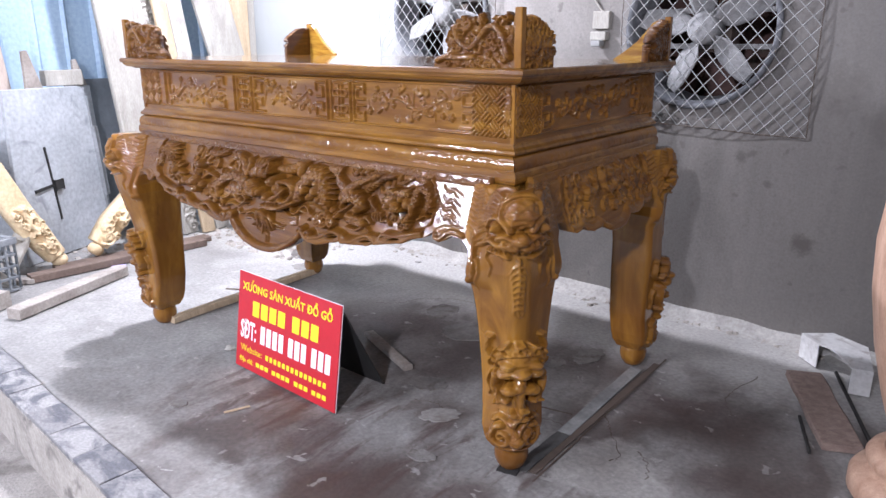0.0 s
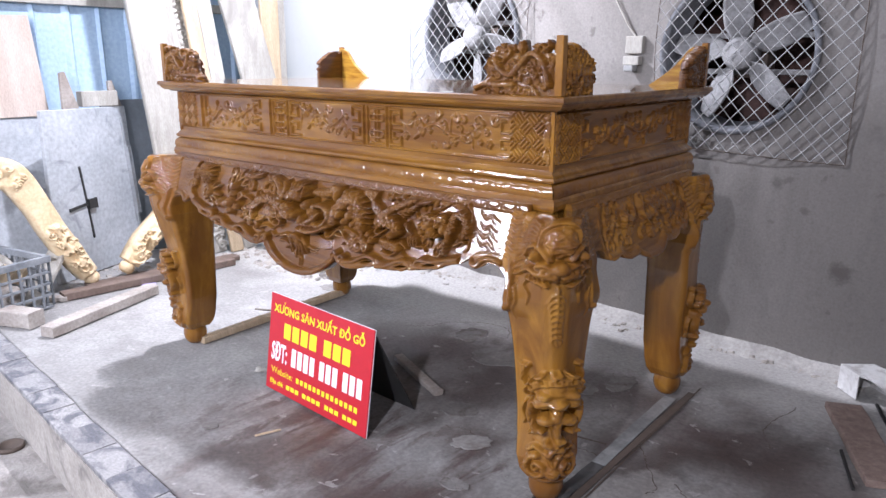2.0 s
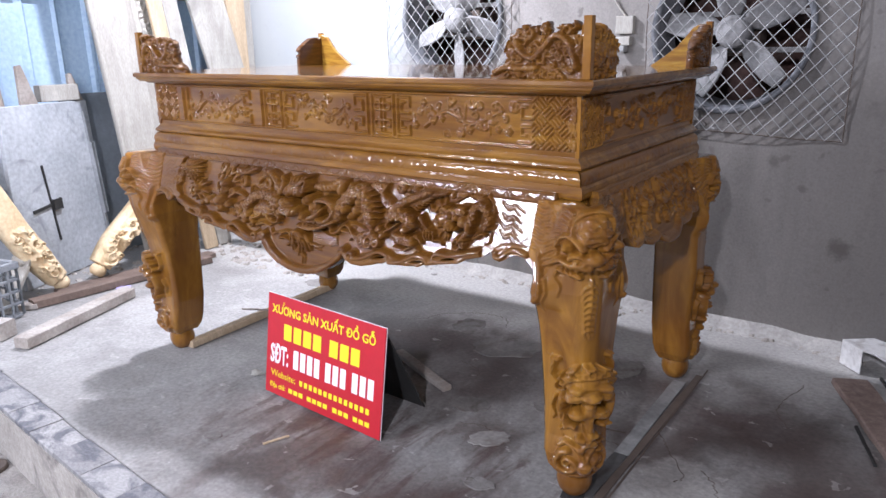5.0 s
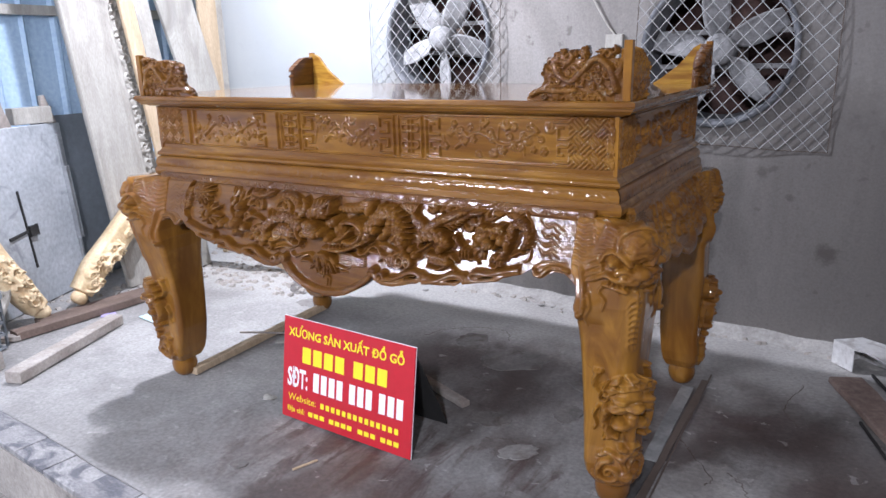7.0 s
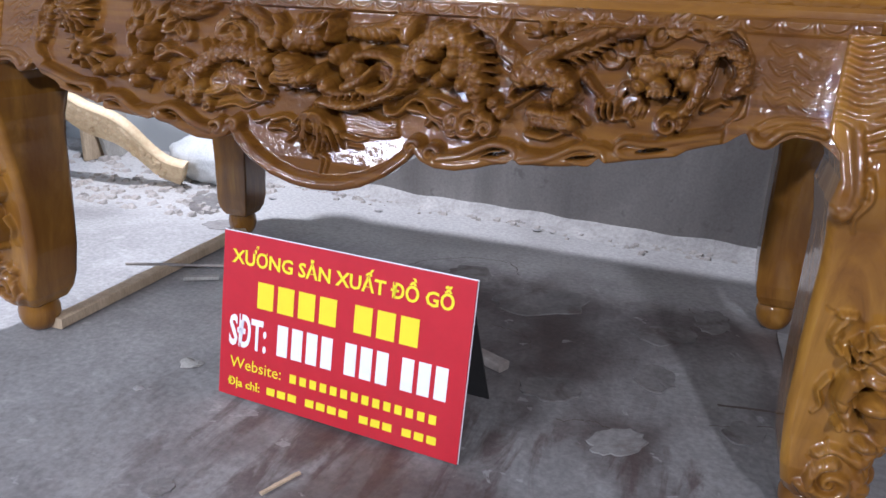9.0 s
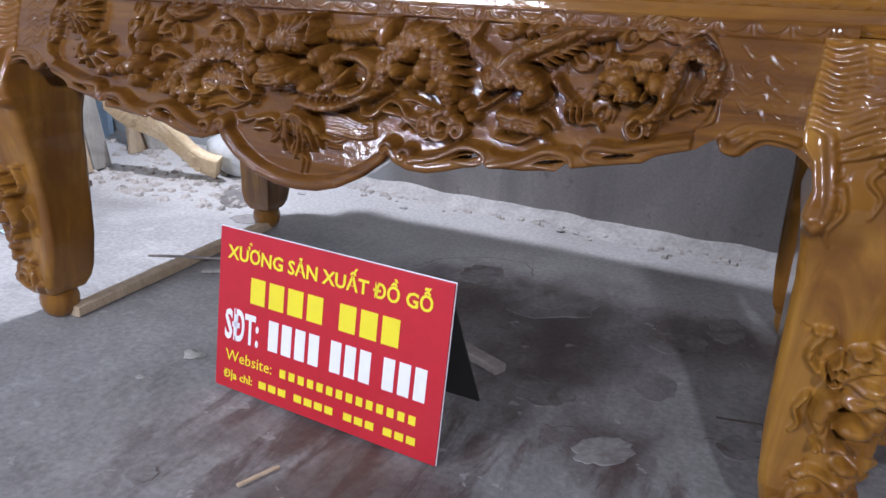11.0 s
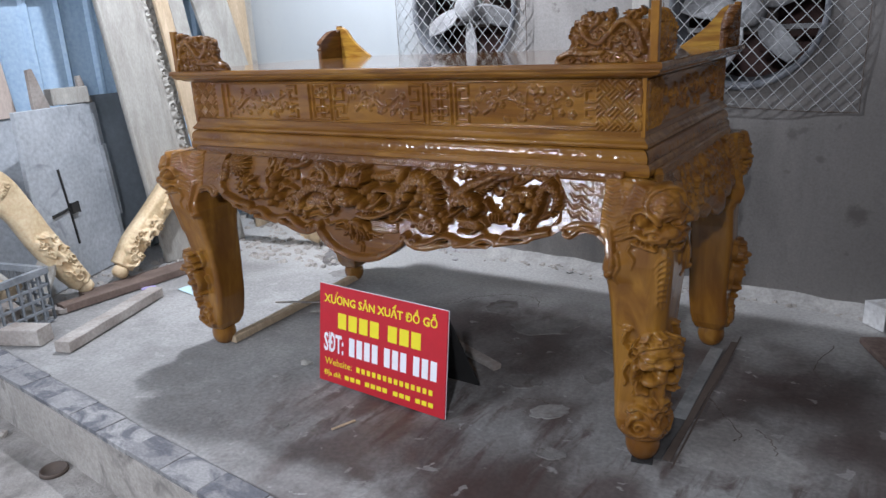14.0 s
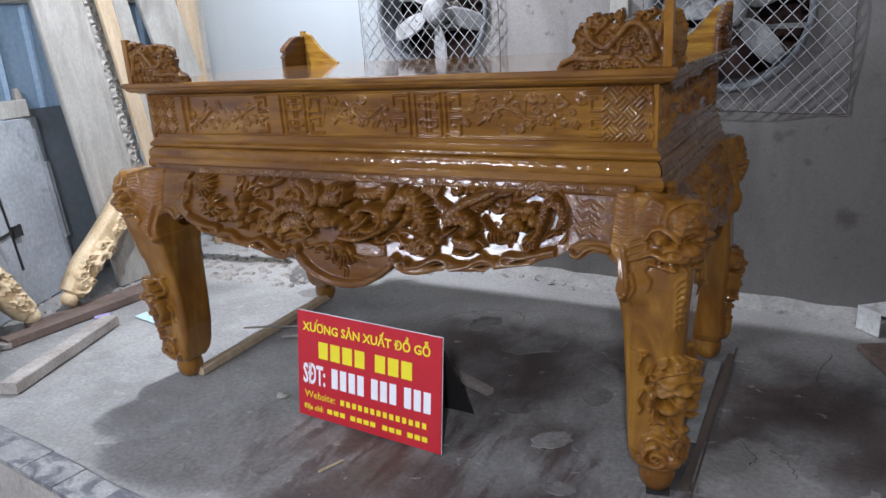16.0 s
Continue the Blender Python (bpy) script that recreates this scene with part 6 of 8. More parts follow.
def build_sign():
    sign = thing("advertising_sign", "red printed board with yellow and white lettering propped on the floor", "sign", at=SIGN_O + SIGN_X / 2)
    m = Matrix.Identity(4)
    W, Hh = 0.693, 0.422  # the layout's own measures, brought to the panel's size
    ex, ey = SIGN_X / W, SIGN_Y / Hh
    for i in range(3):
        m[i][0], m[i][1], m[i][2], m[i][3] = ex[i], ey[i], SIGN_N[i], SIGN_O[i]
    box("panel", (0, 0, -0.005), (W, Hh, 0), RED, sign, "glossy red printed panel", m, 0.0008)
    box("panel_edge", (-0.002, -0.001, -0.007), (W + 0.002, Hh + 0.002, -0.0052), WHITE, sign, "pale backing sheet", m, 0.0005)
    # rear leaf of the stand
    top_l, top_r = m @ Vector((0.04, Hh - 0.01, -0.008)), m @ Vector((W - 0.02, Hh - 0.01, -0.008))
    foot_l, foot_r = Vector((top_l.x + 0.0, top_l.y + 0.20, 0.004)), Vector((top_r.x + 0.0, top_r.y + 0.22, 0.004))
    d = Vector((0, 0.005, 0.002))
    corners = [top_l, top_r, foot_r, foot_l]
    v = [tuple(c) for c in corners] + [tuple(c + d) for c in corners]
    obj("rear_leaf", v, [(0, 1, 2, 3), (7, 6, 5, 4), (0, 4, 5, 1), (1, 5, 6, 2), (2, 6, 7, 3), (3, 7, 4, 0)], DARK, sign, "dark rear leaf of the stand")

    def words(text, u, v0, height, mat, squeeze=1.0, bold=0.0):
        """Lettering whose left end is at u and foot at v0 (metres on the panel)."""
        cu = bpy.data.curves.new("lettering", "FONT")
        cu.body, cu.size, cu.extrude, cu.offset = text, height / 0.72, 0.0004, bold
        cu.resolution_u = 2
        tmp = new("lettering_curve", cu)
        me = bpy.data.meshes.new_from_object(tmp.evaluated_get(bpy.context.evaluated_depsgraph_get()))
        bpy.data.objects.remove(tmp)
        me.transform(m @ Matrix.Translation((u, v0, 0.0012)) @ Matrix.Diagonal((squeeze, 1, 1, 1)))
        me.materials.clear()
        me.materials.append(mat)
        ob = new("lettering", me)
        ob.parent = sign
        ob.matrix_parent_inverse = Matrix.Translation(-sign.location)
        return ob

    def fit_words(text, u0, u1, v0, height, mat, bold=0.0):
        ob = words(text, 0, v0, height, mat, 1.0, bold)
        inv = m.inverted()
        xs = [(inv @ vv.co).x for vv in ob.data.vertices]
        k = (u1 - u0) / max(1e-6, max(xs) - min(xs))
        ob.data.transform(m @ Matrix.Translation((u0 - min(xs) * k, 0, 0)) @ Matrix.Diagonal((k, 1, 1, 1)) @ inv)
        return ob

    def bars(name, spans, v0, height, mat):
        for a, b in spans:
            box(name, (a, v0, 0.0003), (b, v0 + height, 0.0014), mat, sign, "", m, 0)

    def cells(u0, u1, counts, gap=0.2, word=0.9):
        """Even cells for groups of signs between u0 and u1."""
        total = sum(counts) + word * (len(counts) - 1)
        w, x, out = (u1 - u0) / total, u0, []
        for c in counts:
            for _ in range(c):
                out.append((x + w * gap / 2, x + w * (1 - gap / 2)))
                x += w
            x += w * word
        return out

    fit_words("XƯƠNG SẢN XUẤT ĐỒ GỖ", 0.028, 0.645, 0.347, 0.034, YELLOW, 0.0011)
    hook = smooth_line([(0.1010, 0.3925), (0.1035, 0.3960), (0.1070, 0.3955), (0.1072, 0.3920), (0.1045, 0.3895)])
    capped("lettering", np.array([[tuple(m @ Vector(p)) for p in row] for row in tube_points([(x, y, 0.0006) for x, y in hook], 0.0014, 6)]), YELLOW, sign)
    bars("print_bar", cells(0.105, 0.572, (4, 3), 0.22, 0.6), 0.245, 0.066, YELLOW)
    fit_words("SĐT:", 0.028, 0.145, 0.138, 0.078, WHITE, 0.003)
    bars("print_bar", cells(0.172, 0.655, (4, 3, 3), 0.28, 0.55), 0.138, 0.078, WHITE)
    fit_words("Website:", 0.035, 0.195, 0.078, 0.030, YELLOW)
    bars("print_bar", [(0.222 + 0.030 * k, 0.241 + 0.030 * k) for k in range(14)], 0.078, 0.022, YELLOW)
    fit_words("Địa chỉ:", 0.030, 0.132, 0.030, 0.021, YELLOW, 0.0006)
    bars("print_bar", cells(0.150, 0.400, (3, 4), 0.25, 0.6) + cells(0.425, 0.640, (3, 3), 0.25, 0.6), 0.030, 0.019, YELLOW)
    return sign


build_sign()


def plank(name, a, b, width, thick, mat, label, category="plank", lift=0.0, group="", wob=0.003, turn=0.0):
    """A sawn piece lying or leaning from a to b (centres of its lower face)."""
    a, b = Vector(a), Vector(b)
    d = b - a
    q = d.to_track_quat("X", "Z").to_matrix().to_4x4()
    m = Matrix.Translation(a + Vector((0, 0, lift))) @ q @ pose(0, 0, 0, turn, 0, 0)
    bm = bmesh.new()
    n = 8
    L = d.length
    rng = random.Random(int(1000 * abs(a.x + b.y)))
    rows = []
    for k in range(n + 1):
        x = L * k / n
        w, t = width / 2 * (1 + rng.uniform(-0.04, 0.04)), thick
        e = min(0.15 * thick, 0.004)
        ring = [(-w + e, 0), (w - e, 0), (w, e), (w, t - e), (w - e, t), (-w + e, t), (-w, t - e), (-w, e)]
        rows.append([m @ Vector((x, p + rng.uniform(-wob, wob) * 0.3, max(0, h) + (rng.uniform(-wob, wob) * 0.3 if h > 0.5 * t else 0))) for p, h in ring])
    P = np.array([[tuple(v) for v in row] for row in rows]).transpose(1, 0, 2)
    return tagged(capped(name, P, mat, smooth=False), label, category, group)


plank("batten", (-1.098, 0.02, 0.0), (-1.135, 1.0, 0.0), 0.045, 0.034, RAW_WOOD, "pale raw timber batten lying between the table feet", lift=0.002)
plank("floor_stick", (-0.22, 0.505, 0), (0.165, 0.338, 0), 0.045, 0.026, OLD_PLANK, "short dusty grey stick lying on the floor under the table", "stick", 0.002)
plank("grey_beam", (-1.765, -0.44, 0), (-2.02, 0.27, 0), 0.085, 0.055, OLD_PLANK, "dusty grey timber beam lying on the floor", "beam", 0.002)
plank("wood_block", (-2.16, -0.50, 0), (-1.96, -0.41, 0), 0.10, 0.085, OLD_PLANK, "dusty cut wood block on the platform edge", "block", 0.002)
plank("dark_board", (-2.30, -0.14, 0), (-2.20, 0.95, 0), 0.085, 0.045, DARK_PLANK, "dark brown narrow board lying on the floor", "board", 0.002, "dark boards")
plank("dark_board", (-2.40, 0.05, 0), (-2.30, 1.05, 0), 0.10, 0.028, DARK_PLANK, "dark brown flat board lying on the floor", "board", 0.002, "dark boards")
plank("dark_board", (-2.42, -0.30, 0), (-2.27, -0.12, 0), 0.05, 0.03, OLD_PLANK, "grey split board end on the floor", "board", 0.002)
plank("paint_stick", (-1.225, 0.43, 0.034), (-0.90, 0.60, 0.026), 0.009, 0.008, OLD_PLANK, "thin brush stick lying across the batten", "stick", 0.003)
plank("white_strip", (-1.02, 0.475, 0), (-0.92, 0.535, 0), 0.022, 0.012, WHITE_WOOD, "small white wood strip on the floor", "strip", 0.003)
plank("blue_strip", (-1.99, 0.43, 0), (-1.66, 0.38, 0), 0.075, 0.004, plain("pale_cyan_plastic", (0.55, 0.72, 0.75), 0.4), "pale cyan plastic strip on the floor", "strip", 0.003)
plank("wood_sliver", (-0.145, -0.36, 0), (-0.108, -0.27, 0), 0.009, 0.005, RAW_WOOD, "thin pale wood sliver on the floor", "sliver", 0.002)
plank("plastic_scrap", (-2.21, 0.30, 0), (-2.17, 0.37, 0), 0.045, 0.004, plain("pale_violet_plastic", (0.42, 0.36, 0.62), 0.4), "small pale violet plastic scrap on the floor", "scrap", 0.002)
plank("brown_plank", (1.50, 1.30, 0), (1.735, 0.77, 0), 0.135, 0.028, mottled("brown_plank_wood", [(0.3, (0.19, 0.13, 0.11)), (0.7, (0.32, 0.24, 0.20))], 6, 0.8, 50, 0.3, 0.004, stretch=(5, 5, 5)), "dusty reddish brown plank lying on the floor", "plank", 0.002)
plank("iron_rod", (1.565, 0.935, 0), (1.650, 0.69, 0), 0.010, 0.010, DARK, "thin black iron rod on the floor", "rod", 0.003, "iron rods")
plank("iron_rod", (1.60, 1.42, 0), (1.82, 0.84, 0), 0.012, 0.012, DARK, "thin black iron rod on the floor", "rod", 0.003, "iron rods")
plank("dark_strip", (0.966, 0.02, 0), (0.972, 1.05, 0), 0.026, 0.0015, RUST, "narrow dark oily groove beside the steel strip", "groove", 0.001)
plank("steel_strip", (0.930, 0.30, 0), (0.920, 0.95, 0), 0.05, 0.003, mottled("worn_steel", [(0.3, (0.13, 0.13, 0.13)), (0.7, (0.30, 0.30, 0.29))], 6, 0.5, 50, 0.2, 0.002), "worn pale steel strip let into the floor", "strip", 0.001)
plank("steel_strip", (0.925, 0.01, 0), (0.930, 0.295, 0), 0.05, 0.003, mottled("oily_steel", [(0.3, (0.035, 0.034, 0.034)), (0.7, (0.09, 0.088, 0.085))], 6, 0.5, 50, 0.2, 0.002), "dark oily steel strip let into the floor", "strip", 0.001)
plank("floor_gap", (0.992, -0.02, 0), (0.985, 1.12, 0), 0.006, 0.0012, RUST, "dark open joint in the concrete floor", "joint", 0.001)
plank("floor_gap", (0.72, 0.405, 0), (0.89, 0.438, 0), 0.008, 0.0012, RUST, "dark open joint in the concrete floor", "joint", 0.001)
plank("foot_shim", (0.862, -0.02, 0), (0.93, -0.005, 0), 0.045, 0.004, DARK, "black rubber shim under the table foot", "shim", 0.001)

for x, y, s, seed, mat, label in ((-0.622, 0.015, 0.085, 3, WHITE_WOOD, "flat white chip lying on the floor"), (-0.66, -0.135, 0.04, 5, CURB, "small grey stone on the floor"), (-1.33, 1.49, 0.06, 7, CURB, "grey concrete crumb near the wall"), (-0.79, 1.55, 0.05, 9, CURB, "grey concrete crumb near the wall"), (-0.05, 1.62, 0.06, 11, CURB, "grey concrete crumb near the wall"), (0.02, 1.63, 0.05, 12, CURB, "grey concrete crumb near the wall")):
    bm = chunk(s, seed, 0.35)
    bmesh.ops.translate(bm, vec=(x, y, floor_z(x, y) + 0.001), verts=bm.verts)
    tagged(part("chip" if s > 0.08 else "stone", bm, mat), label, "stone")


def build_rubble():
    """Crumbs, chips and dust lumps along the foot of the rear wall and in the far corner."""
    rng = random.Random(21)
    verts, faces = [], []
    for k in range(900):
        z0 = 0.0
        if k < 420:
            x = rng.uniform(-2.3, 2.2)
            y = wall_y(x) - abs(rng.gauss(0, 0.06)) - 0.01
            s = rng.uniform(0.004, 0.022)
        elif k < 640:
            x, y = rng.uniform(-2.4, -1.4), rng.uniform(1.05, 1.75)
            s = rng.uniform(0.004, 0.03)
        elif k < 780:
            x, y = rng.uniform(-3.0, -2.3), rng.uniform(-0.5, 1.8)
            s = rng.uniform(0.006, 0.04)
        else:
            x = rng.uniform(-2.6, 1.5)
            y, z0 = rng.uniform(-2.2, -0.98), LOW
            s = rng.uniform(0.003, 0.016)
        if z0 == 0.0:
            z0 = floor_z(x, y) - 0.1 * s
        n = len(verts)
        for dx, dy, dz in ((-1, -0.7, 0), (0.9, -0.8, 0), (1, 0.8, 0), (-0.8, 0.9, 0), (-0.5, -0.4, 0.8), (0.5, -0.5, 0.7), (0.6, 0.5, 0.9), (-0.5, 0.5, 0.75)):
            verts.append((x + s * dx * rng.uniform(0.6, 1.1), y + s * dy * rng.uniform(0.6, 1.1), z0 + s * dz * rng.uniform(0.5, 1.0)))
        faces += [(n, n + 1, n + 5, n + 4), (n + 1, n + 2, n + 6, n + 5), (n + 2, n + 3, n + 7, n + 6), (n + 3, n, n + 4, n + 7), (n + 4, n + 5, n + 6, n + 7), (n + 3, n + 2, n + 1, n)]
    tagged(obj("rubble", verts, faces, CURB_SIDE), "grey concrete crumbs and wood chips on the floor", "rubble", kind="stuff")


build_rubble()


def build_ledge():
    """Rough pale mortar fillet along the foot of the rear wall."""
    xs = np.linspace(LEFT, RIGHT, 260)
    rows = []
    for x in xs:
        w = 0.10 + 0.035 * noise.noise((x * 2.3, 0, 0)) + 0.02 * noise.noise((x * 9, 1, 0))
        ring = []
        for f, h in ((1.2, -0.004), (0.9, 0.003), (0.6, 0.009), (0.3, 0.022), (0.08, 0.045), (-0.1, 0.06)):
            ring.append((x, wall_y(x) - w * f, h * (1 + 0.4 * noise.noise((x * 5, f * 3, 2))) - 0.004))
        rows.append(ring)
    structure(surf("mortar_fillet", np.array(rows), mottled("pale_mortar", [(0.3, (0.30, 0.285, 0.265)), (0.7, (0.46, 0.44, 0.41))], 7, 0.9, 60, 0.6, 0.008)), "rough pale mortar along the foot of the wall", "trim")


build_ledge()

# ---- fans, wire mesh and switch on the rear wall ----


def build_fan(cx, cz, r, spin):
    y = wall_y(cx)
    fan = thing("exhaust_fan", "dusty grey industrial exhaust fan set in the wall", "fan", "wall fans", (cx, y, cz))
    to = Matrix.Translation((cx, y, cz)) @ Matrix.Rotation(-0.06, 4, "Z") @ Matrix.Rotation(math.pi / 2, 4, "X")

    def placed(P):
        return np.array([[tuple(to @ Vector(v)) for v in row] for row in P])

    ring = lathe_points([(r * 0.93, -0.16), (r * 0.97, -0.10), (r * 0.985, 0.0), (r * 1.0, 0.022), (r * 1.06, 0.026), (r * 1.075, 0.012), (r * 1.06, 0.0), (r * 0.99, -0.02), (r * 0.97, -0.16)], 56)
    surf("shroud", placed(ring), FAN_RING, fan, "round dusty steel shroud", wrap=True)
    hub = lathe_points([(0.002, 0.012), (0.045, 0.008), (0.066, -0.004), (0.074, -0.03), (0.074, -0.11), (0.05, -0.13), (0.002, -0.13)], 32)
    surf("hub", placed(hub), FAN_BLADE, fan, "dust-caked motor hub", wrap=True)
    for k in range(5):
        a0 = spin + 2 * math.pi * k / 5
        rows_p, rows_q = [], []
        for i, f in enumerate(np.linspace(0.2, 0.93, 14)):
            rad = r * f
            half = 0.13 + 0.16 * math.sin(math.pi * min(1, (f - 0.1) * 1.05))
            line_p, line_q = [], []
            for g in np.linspace(-1, 1, 9):
                a = a0 + g * half * (0.6 / max(f, 0.35))
                depth = -0.055 + 0.034 * g * (1.2 - 0.5 * f)
                line_p.append((rad * math.cos(a), rad * math.sin(a), depth + 0.004))
                line_q.append((rad * math.cos(a), rad * math.sin(a), depth - 0.003))
            rows_p.append(line_p), rows_q.append(line_q)
        slab_surf("blade", placed(rows_p), placed(rows_q), FAN_BLADE, fan)
    for h in (-0.24, 0.24):
        bm = bmesh.new()
        add_box(bm, (-r * 0.97, h * r - 0.012, -0.15), (r * 0.97, h * r + 0.012, -0.135), to, 0.002)
        part("motor_bar", bm, FAN_BOX, fan)
    bm = bmesh.new()
    add_box(bm, (-0.09, -0.11, -0.27), (0.09, 0.07, -0.151), to, 0.012)
    part("motor", bm, RUST, fan, "dark rusty motor body")


build_fan(0.80, 1.40, 0.34, 0.47)
build_fan(-0.80, 1.50, 0.345, 1.0)


def build_wire(x0, x1, z0, z1, fan, seed, slant=0.0):
    """Chain-link sheet stretched over a fan."""
    rng = random.Random(seed)
    mesh = thing("wire_mesh", "dusty chain-link wire sheet covering a wall fan", "wire mesh", "wire sheets", (0.5 * (x0 + x1), wall_y(0.5 * (x0 + x1)), z0))
    pitch, r = 0.035, 0.0022
    verts, faces = [], []

    def bar(p, q):
        p, q = Vector(p), Vector(q)
        d = (q - p).normalized()
        s = d.cross(Vector((0, 1, 0))).normalized() * r
        t = Vector((0, r, 0))
        n = len(verts)
        for c in (p, q):
            verts.extend(tuple(c + e) for e in (s, t, -s, -t))
        faces.extend([(n + i, n + (i + 1) % 4, n + 4 + (i + 1) % 4, n + 4 + i) for i in range(4)])

    def place(x, z):
        far = math.hypot(x - fan[0], z - fan[1]) / fan[2]
        proud = 0.007 + 0.026 * min(1.0, max(0.0, 1.75 - far) / 0.55)
        sag = 0.4 * proud * noise.noise((x * 3, z * 3, seed)) 
        return (x + 0.006 * noise.noise((x * 4, z * 4, seed + 9)) + slant * (z - z0), wall_y(x) - proud - sag, z + 0.006 * noise.noise((x * 4, z * 4, seed + 2)) - 0.03 * (x - x0))

    nx, nz = int((x1 - x0) / pitch), int((z1 - z0) / pitch * 0.92)
    px, pz = (x1 - x0) / nx, (z1 - z0) / nz
    for i in range(nx):
        for j in range(nz):
            a, b = x0 + i * px, z0 + j * pz
            if (i + j) % 2:
                bar(place(a, b), place(a + px, b + pz))
            else:
                bar(place(a + px, b), place(a, b + pz))
    obj("netting", verts, faces, MESH_WIRE, mesh)
    verts, faces = [], []
    for p, q in (((x0, z0), (x1, z0)), ((x1, z0), (x1, z1)), ((x0, z0), (x0, z1))):
        for k in range(12):
            f, g = k / 12, (k + 1) / 12
            bar(place(p[0] + (q[0] - p[0]) * f, p[1] + (q[1] - p[1]) * f), place(p[0] + (q[0] - p[0]) * g, p[1] + (q[1] - p[1]) * g))
    obj("edge_wire", verts, faces, RUST, mesh)
    verts, faces = [], []
    for k in range(150):
        x, z = x0 + 0.02 + abs(rng.gauss(0, 0.13)), z0 + 0.012 + abs(rng.gauss(0, 0.035))
        if x > x1 - 0.05:
            continue
        c, n = Vector(place(x, z)) + Vector((0, 0.012, 0)), len(verts)
        for _ in range(4):
            verts.append(tuple(c + Vector((rng.uniform(-0.014, 0.014), rng.uniform(-0.009, 0.009), rng.uniform(-0.012, 0.012)))))
        faces += [(n, n + 1, n + 2), (n, n + 2, n + 3), (n, n + 3, n + 1), (n + 1, n + 3, n + 2)]
    tagged(obj("caught_dust", verts, faces, FAN_BOX, mesh), "dust and shavings caught in the netting", kind="stuff")


build_wire(0.42, 1.315, 0.965, 2.2, (0.80, 1.40, 0.34), 3)
build_wire(-1.30, -0.36, 1.10, 2.2, (-0.80, 1.50, 0.345), 8)


def build_switch():
    x, y, z = 0.30, wall_y(0.30), 1.39
    sw = thing("wall_switch", "dusty white wall switch and socket with a grey cable", "switch", at=(x, y, z))
    box("switch_body", (x - 0.045, y - 0.035, z + 0.01), (x + 0.045, y + 0.004, z + 0.095), WHITE_WOOD, sw, "dusty white switch box", bevel=0.006)
    box("socket", (x - 0.05, y - 0.045, z - 0.045), (x + 0.035, y + 0.004, z - 0.002), WHITE_WOOD, sw, "dusty socket below", bevel=0.006)
    box("plug", (x - 0.03, y - 0.075, z - 0.075), (x + 0.02, y - 0.02, z - 0.046), plain("grey_plug", (0.3, 0.3, 0.29), 0.6), sw, "grey plug", bevel=0.006)
    pts = smooth_line([(x, y - 0.012, z + 0.09), (x - 0.06, y - 0.012, z + 0.17), (x - 0.16, y - 0.010, z + 0.36), (x - 0.19, y - 0.008, z + 0.6), (x - 0.20, y - 0.008, z + 1.2)])
    capped("cable", tube_points(pts, 0.005, 6), WHITE_WOOD, sw, "thin pale cable")


build_switch()

# ---- the far side: steel door leaf, boards, raw carvings ----


def upright(name, corners, thick, mat, label, category, group="", parts=()):
    """A flat leaf through four corners (foot left, foot right, top right, top left), thick to its back."""
    c = [Vector(v) for v in corners]
    n = (c[1] - c[0]).cross(c[3] - c[0]).normalized()
    bm = bmesh.new()
    front = [bm.verts.new(v) for v in c]
    back = [bm.verts.new(v - n * thick) for v in c]
    bm.faces.new(front)
    bm.faces.new(back[::-1])
    for i in range(4):
        j = (i + 1) % 4
        bm.faces.new([front[i], back[i], back[j], front[j]])
    bmesh.ops.recalc_face_normals(bm, faces=bm.faces)
    bmesh.ops.bevel(bm, geom=bm.edges[:], offset=0.004, segments=1, affect="EDGES")
    return tagged(part(name, bm, mat), label, category, group)


def on_leaf(corners, u, v, out):
    c = [Vector(k) for k in corners]
    n = (c[1] - c[0]).cross(c[3] - c[0]).normalized()
    return (c[0] * (1 - u) + c[1] * u) * (1 - v) + (c[3] * (1 - u) + c[2] * u) * v + n * out


DOOR = [(-2.60, -0.02, 0.003), (-2.90, 0.70, 0.003), (-2.905, 0.66, 1.055), (-2.66, 0.02, 1.065)]
door = upright("steel_door_leaf", DOOR, 0.03, GREY_STEEL, "loose grey painted steel door leaf with latch, leaning by the wall", "door leaf")


def leaf_bar(name, u0, v0, u1, v1, w, d, mat, label=""):
    a, b = on_leaf(DOOR, u0, v0, 0.001), on_leaf(DOOR, u1, v1, 0.001)
    n = (on_leaf(DOOR, u0, v0, 1.0) - on_leaf(DOOR, u0, v0, 0)).normalized()
    e = (b - a).normalized()
    s = n.cross(e)
    bm = bmesh.new()
    m = Matrix.Identity(4)
    for i in range(3):
        m[i][0], m[i][1], m[i][2], m[i][3] = e[i], s[i], n[i], a[i]
    add_box(bm, (0, -w / 2, 0), ((b - a).length, w / 2, d), m, min(w, d) * 0.2)
    part(name, bm, mat, door, label)


